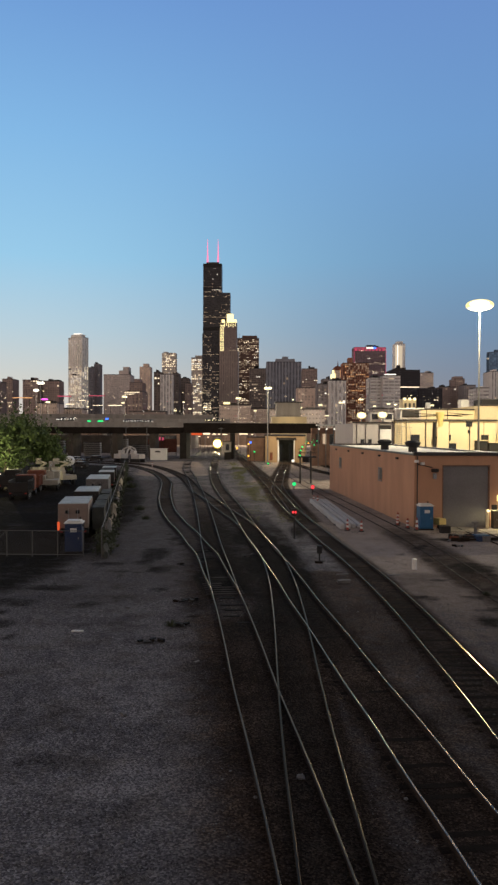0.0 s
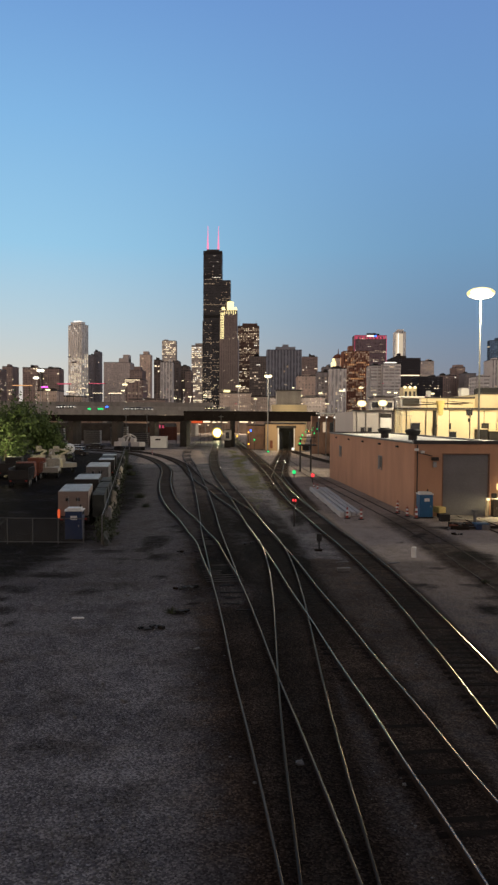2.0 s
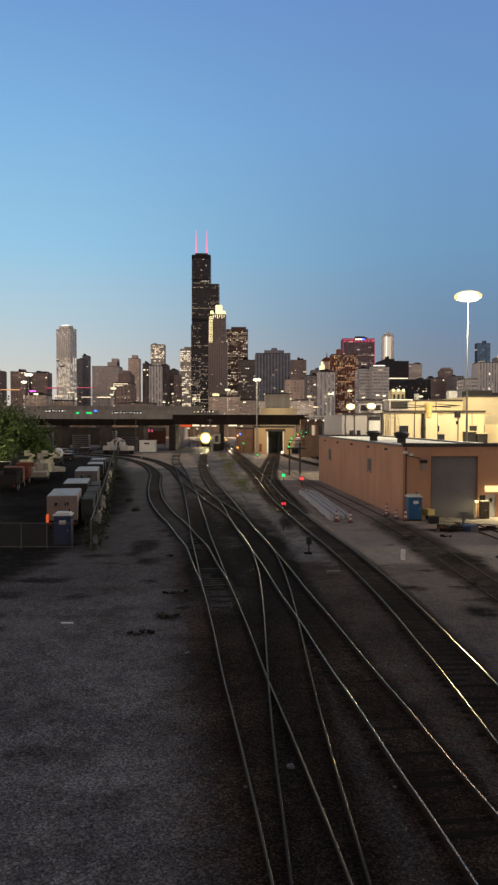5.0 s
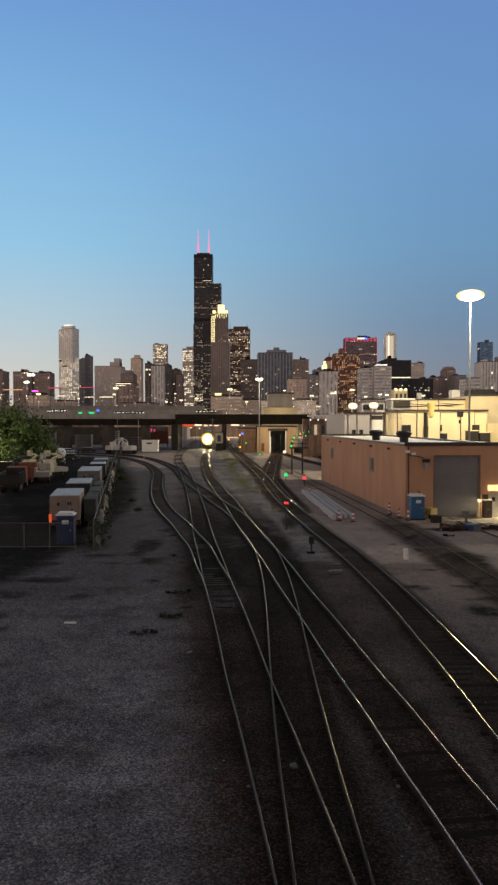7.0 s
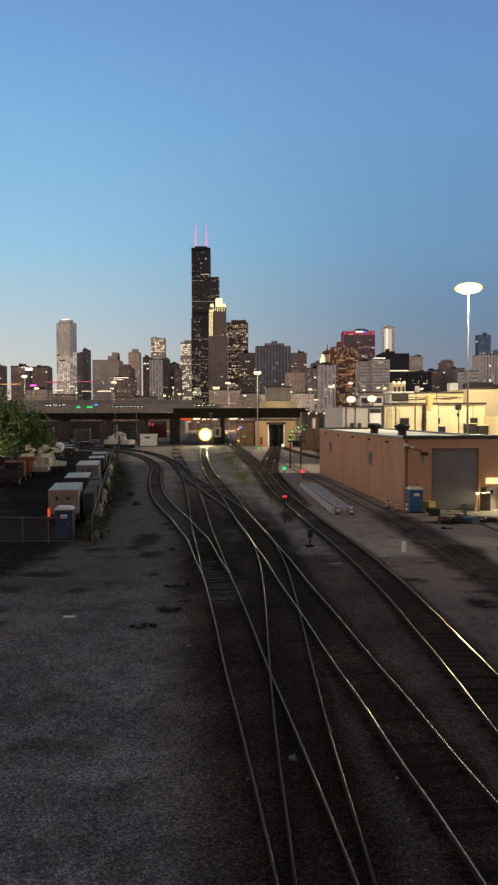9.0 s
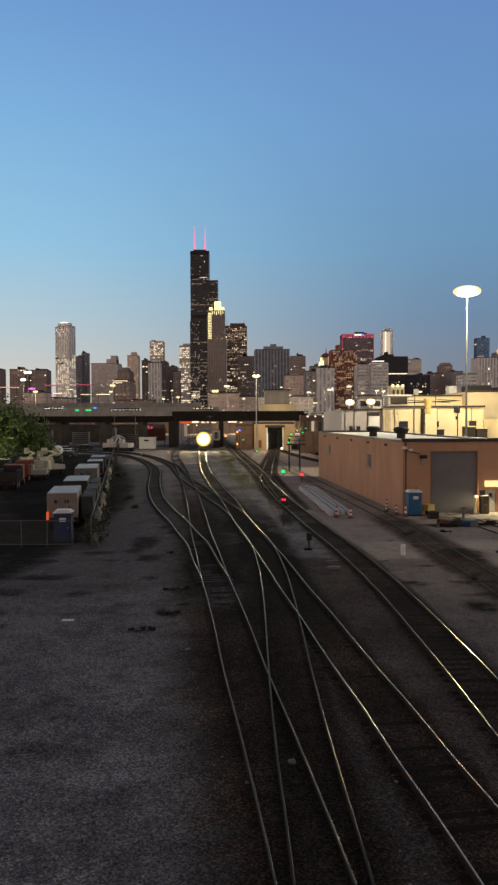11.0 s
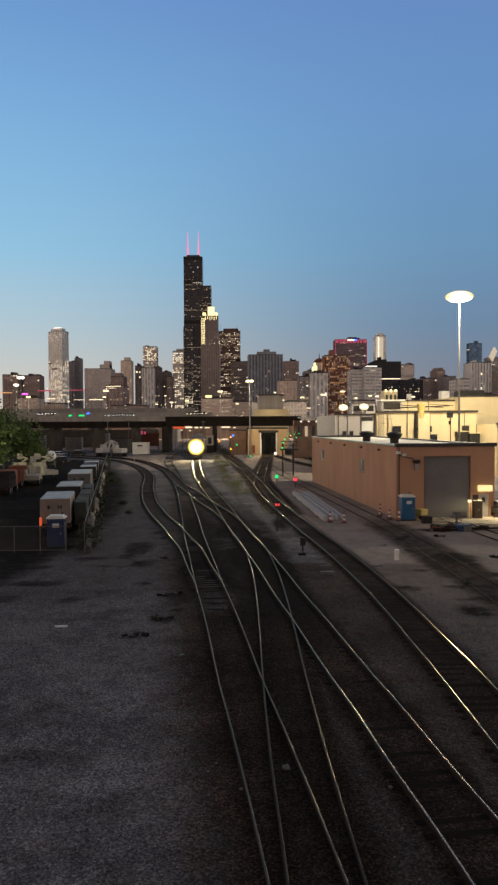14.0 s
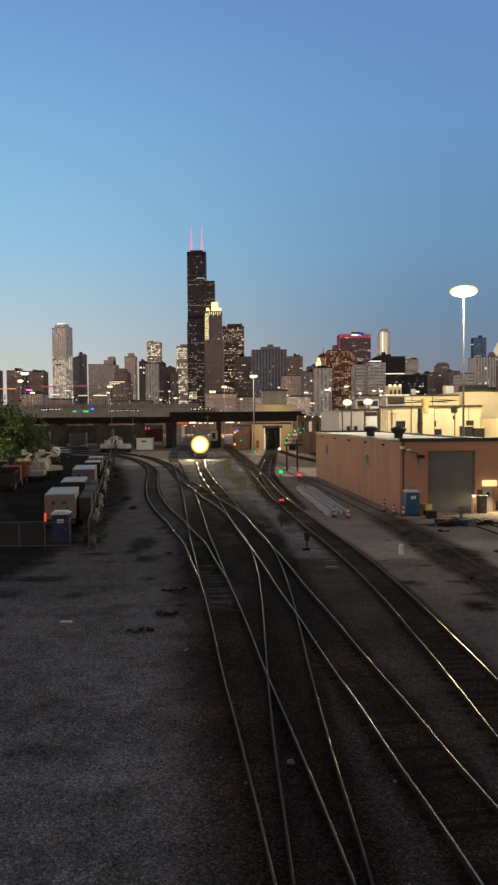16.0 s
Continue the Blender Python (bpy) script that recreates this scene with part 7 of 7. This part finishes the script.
neon_sign(-16.2, -15.7, 238, 5.9, 6.2, G_WARMWIN, "small warm light under the bridge")
neon_sign(-110.0, -99.5, 480, 29.9, 30.3, G_REDTOP, "long red lit sign")
neon_sign(-86.8, -77.0, 480, 32.3, 32.7, G_WARMWIN, "row of warm lit shop windows")
neon_sign(-107.5, -101.0, 480, 23.7, 24.0, G_WARMWIN, "row of warm lit shop windows")
neon_sign(-116.5, -112.0, 480, 26.8, 27.2, G_WARMWIN, "row of warm lit shop windows")
neon_sign(-126.4, -117.2, 700, 41.5, 42.0, G_WARMWIN, "row of warm lit shop windows")
neon_sign(-31.4, -30.8, 234, 5.0, 6.1, G_REDTOP, "red light bar on the hoarding under the bridge")
neon_sign(-30.3, -29.8, 234, 5.0, 5.9, G_REDTOP, "red light bar on the hoarding under the bridge")


# ---- weeds and stones ----
def weeds():
    r = random.Random(21)
    verts, faces = [], []
    for i in range(5200):
        y = 68 + 120 * r.random()
        cx = 1.5 - (y - 70) * 0.061
        x = cx + r.gauss(0, 0.95)
        if noise.noise((x * 0.4, y * 0.09, 4)) < r.uniform(-0.25, 0.3):
            continue
        s = r.uniform(0.06, 0.2) * (1.5 if r.random() < 0.12 else 1.0)
        for k in range(9):
            a = r.uniform(0, 6.28)
            d = Vector((math.cos(a), math.sin(a), 0))
            b = Vector((x, y, 0.0)) + d * r.uniform(0, 0.3)
            tip = b + d * r.uniform(0.03, 0.16) + Vector((0, 0, s * r.uniform(0.5, 1.2)))
            e = Vector((-d.y, d.x, 0)) * 0.016
            q = len(verts)
            verts += [tuple(b - e), tuple(b + e), tuple(tip)]
            faces.append((q, q + 1, q + 2))
    tagged(mesh_of("weeds", verts, faces, M_GRASS), "dry green-brown weeds between the tracks", "weeds", kind="stuff")


weeds()


def weed_tufts():
    r = random.Random(40)
    for x, y, s in ((-3.75, 32.0, 0.3), (-10.6, 70, 0.5), (-12.5, 78, 0.6), (-18.6, 108, 0.9), (-21.5, 122, 1.0), (12.0, 38.5, 0.25), (13.6, 36.5, 0.22)):
        verts, faces = [], []
        for k in range(130):
            a = r.uniform(0, 6.28)
            d = Vector((math.cos(a), math.sin(a), 0))
            b = d * r.uniform(0, s)
            tip = b + d * r.uniform(0.1, 0.6) * s + Vector((0, 0, s * r.uniform(0.3, 1.0)))
            e = Vector((-d.y, d.x, 0)) * 0.05 * s
            q = len(verts)
            verts += [tuple(b - e), tuple(b + e), tuple(tip)]
            faces.append((q, q + 1, q + 2))
        t = mesh_of("weed_tuft", verts, faces, M_VINE)
        t.matrix_basis = pose(x, y, 0)
        tagged(t, "low dark green weed tuft on the gravel", "weeds", "weed tufts")


weed_tufts()


def stones():
    r = random.Random(31)
    rock = []
    for k in range(4):
        bm = bmesh.new()
        bmesh.ops.create_icosphere(bm, subdivisions=1, radius=1)
        for v in bm.verts:
            v.co *= 1 + 0.45 * noise.noise(v.co * 1.4 + Vector((k * 9, 0, 0)))
        rock.append(([tuple(v.co) for v in bm.verts], [tuple(v.index for v in f.verts) for f in bm.faces]))
        bm.free()
    verts, faces = [], []
    for i in range(9000):
        y = 11 + 26 * r.random() ** 1.6
        x = r.uniform(-0.36 * y - 0.5, 0.36 * y + 0.5)
        s = r.uniform(0.012, 0.032) * (1.5 if r.random() < 0.05 else 1)
        if -0.107 * (y - 13) + 0.2 < x < 6.0 - 0.08 * (y - 13) and r.random() < 0.5:
            continue
        vs, fs = rock[i % 4]
        k = len(verts)
        a = r.uniform(0, 6.28)
        ca, sa = math.cos(a), math.sin(a)
        verts += [(x + s * (vx * ca - vy * sa), y + s * (vx * sa + vy * ca), 0.0 + s * vz * 0.7) for vx, vy, vz in vs]
        faces += [tuple(k + q for q in f) for f in fs]
    tagged(mesh_of("gravel_stones", verts, faces, M_STONE), "loose grey gravel stones", "gravel", kind="stuff")
    for x, y, s in ((1.12, 18.0, 0.13), (0.0, 17.0, 0.06), (3.5, 17.0, 0.06), (-1.8, 15.5, 0.06), (5.6, 25.5, 0.07)):
        vs, fs = rock[0]
        st = mesh_of("stone", [(vx * s, vy * s, vz * s * 0.7) for vx, vy, vz in vs], fs, M_STONE)
        st.matrix_basis = pose(x, y, 0.03)
        tagged(st, "pale stone lying between the rails", "stone", "stones")
    pl = block("plank", M_WHITE, None, -7.85, -7.35, 31.0, 31.1, -0.02, 0.04)
    tagged(pl, "pale scrap board lying on the gravel", "board")


stones()


# ---- sleepers under the nearest tracks ----
def ties():
    for key, near in (("A", 46), ("B", 46), ("C", 50), ("D", 56), ("L", 0), ("N", 0), ("X", 0), ("E", 0), ("G", 0), ("K", 0), ("J", 0)):
        tr, line, level = tracks[key]
        ps = curve_points(line, 0.53)
        ts = tangents(ps)
        rows = {M_TIE: ([], []), M_PALETIE: ([], [])}
        r = random.Random(ord(key))
        for p, t in zip(ps, ts):
            if p.y < 8 or p.y > 190:
                continue
            a = math.atan2(t.y, t.x) - math.pi / 2 + r.uniform(-0.02, 0.02)
            z = (-0.004 if key in "AB" else 0.024 - 0.008 * min(1, max(0, (p.y - 26) / 26))) + r.uniform(-0.008, 0.006)
            if p.y < near:
                ob = new("tie", TIE)
                ob.parent = tr
                ob.matrix_basis = Matrix.Translation((p.x, p.y, z)) @ Matrix.Rotation(a, 4, "Z")
            else:
                ca, sa = math.cos(a), math.sin(a)
                # ties past 88 m and on the two curving sidings take a paler wood
                verts, faces = rows[M_PALETIE if p.y > 88 and key not in "EGKJ" or key in "LN" else M_TIE]
                k = len(verts)
                verts += [(p.x + ca * u - sa * v, p.y + sa * u + ca * v, z + w) for w in (0, -0.1) for u, v in ((-0.99, -0.11), (0.99, -0.11), (0.99, 0.11), (-0.99, 0.11))]
                faces += [(k, k + 1, k + 2, k + 3), (k, k + 4, k + 5, k + 1), (k + 1, k + 5, k + 6, k + 2), (k + 2, k + 6, k + 7, k + 3), (k + 3, k + 7, k + 4, k)]
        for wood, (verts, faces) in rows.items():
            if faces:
                tagged(mesh_of("sleeper_bed", verts, faces, wood, tr), "dark creosoted wooden ties" if wood is M_TIE else "paler wooden ties", kind="stuff")


# ---- the train ----
def locomotive():
    t = thing("locomotive", pose(-15.4, 284, 0.19), "passenger locomotive with a blazing yellow headlight", "locomotive")
    block("body", M_COACH, t, -1.5, 1.5, 2.2, 17.0, 1.2, 4.5, bevel=0.15)
    quick("nose", M_DARKSTEEL, t, lambda bm: (bx(bm, -1.45, 1.45, 0.0, 2.2, 1.1, 3.3, bevel=0.2), bx(bm, -1.42, 1.42, 0.9, 2.25, 3.3, 4.45, bevel=0.15)))
    for s in (-1, 1):
        block("windscreen", M_GLASS, t, min(s * 0.1, s * 1.25), max(s * 0.1, s * 1.25), 0.86, 0.9, 3.4, 4.15)
        quick("ditch_light", G_STREET, t, lambda bm: ball(bm, (s * 0.95, -0.1, 1.45), 0.16, 2, (1, 0.6, 1)))
    block("plough", M_DARKSTEEL, t, -1.4, 1.4, -0.35, 0.1, 0.15, 1.0, bevel=0.08)
    block("underframe", M_BLACK, t, -1.3, 1.3, 0.1, 17.0, 0.5, 1.15)
    # disc wider than the cab: the headlight's bloom, added as a glowing shape
    lens = quick("headlight", G_HALO, t, lambda bm: ball(bm, (0, -0.1, 2.85), 1.95, 4, (1, 0.2, 1)), "yellow glare disc over the headlight")
    quick("bulb", G_HEAD, lens, lambda bm: ball(bm, (0, -0.42, 2.85), 1.12, 4, (1, 0.2, 1)))
    for y in (1.8, 4.2, 13.0, 15.4):
        for s in (-0.75, 0.75):
            quick("wheel", M_DARKSTEEL, t, lambda bm: rod(bm, (s - 0.07, y, 0.5), (s + 0.07, y, 0.5), 0.5, 0.5, 20))
    return t


def coach(label):
    t = thing("passenger_coach", pose(-16, 302, 0.19), label, "railway coach", "train coaches")
    block("body", M_COACH, t, -1.5, 1.5, 0, 25.0, 1.0, 4.7, bevel=0.15)
    for i in range(10):
        for s in (-1, 1):
            block("window", M_GLASS, t, min(s * 1.5, s * 1.52), max(s * 1.5, s * 1.52), 1.5 + i * 2.3, 3.2 + i * 2.3, 2.4, 3.4)
    block("underframe", M_BLACK, t, -1.2, 1.2, 0.3, 24.7, 0.5, 1.0)
    for y in (2.4, 4.8, 20.2, 22.6):
        for s in (-0.75, 0.75):
            quick("wheel", M_DARKSTEEL, t, lambda bm: rod(bm, (s - 0.07, y, 0.45), (s + 0.07, y, 0.45), 0.45, 0.45, 18))
    return t


loco = locomotive()
coaches = [coach("dusty dark passenger coach behind the locomotive") for i in range(2)]
ties()


def motions():
    """The train rolls towards the yard along the main line."""
    ps = curve_points(LINE_C, 0.25)
    ahead = [(0.0, 284.0), (4.0, 248.0), (9.0, 203.0), (11.5, 186.0), (13.5, 172.5), (16.0, 155.5)]

    def on_line(y):
        i = min(range(len(ps)), key=lambda j: abs(ps[j].y - y))
        return ps[i]

    times = [k * 1.0 for k in range(17)]
    for ob, back in ((loco, 0.0), (coaches[0], 18.0), (coaches[1], 44.0)):
        rows = []
        for t in times:
            y = float(np.interp(t, [a for a, b in ahead], [b for a, b in ahead])) + back
            p, q = on_line(y), on_line(y + 16)
            turn = math.degrees(math.atan2(q.y - p.y, q.x - p.x)) - 90
            rows.append((t, pose(p.x, p.y, 0.19, 0, 0, turn)))
        walk(ob, rows)


motions()
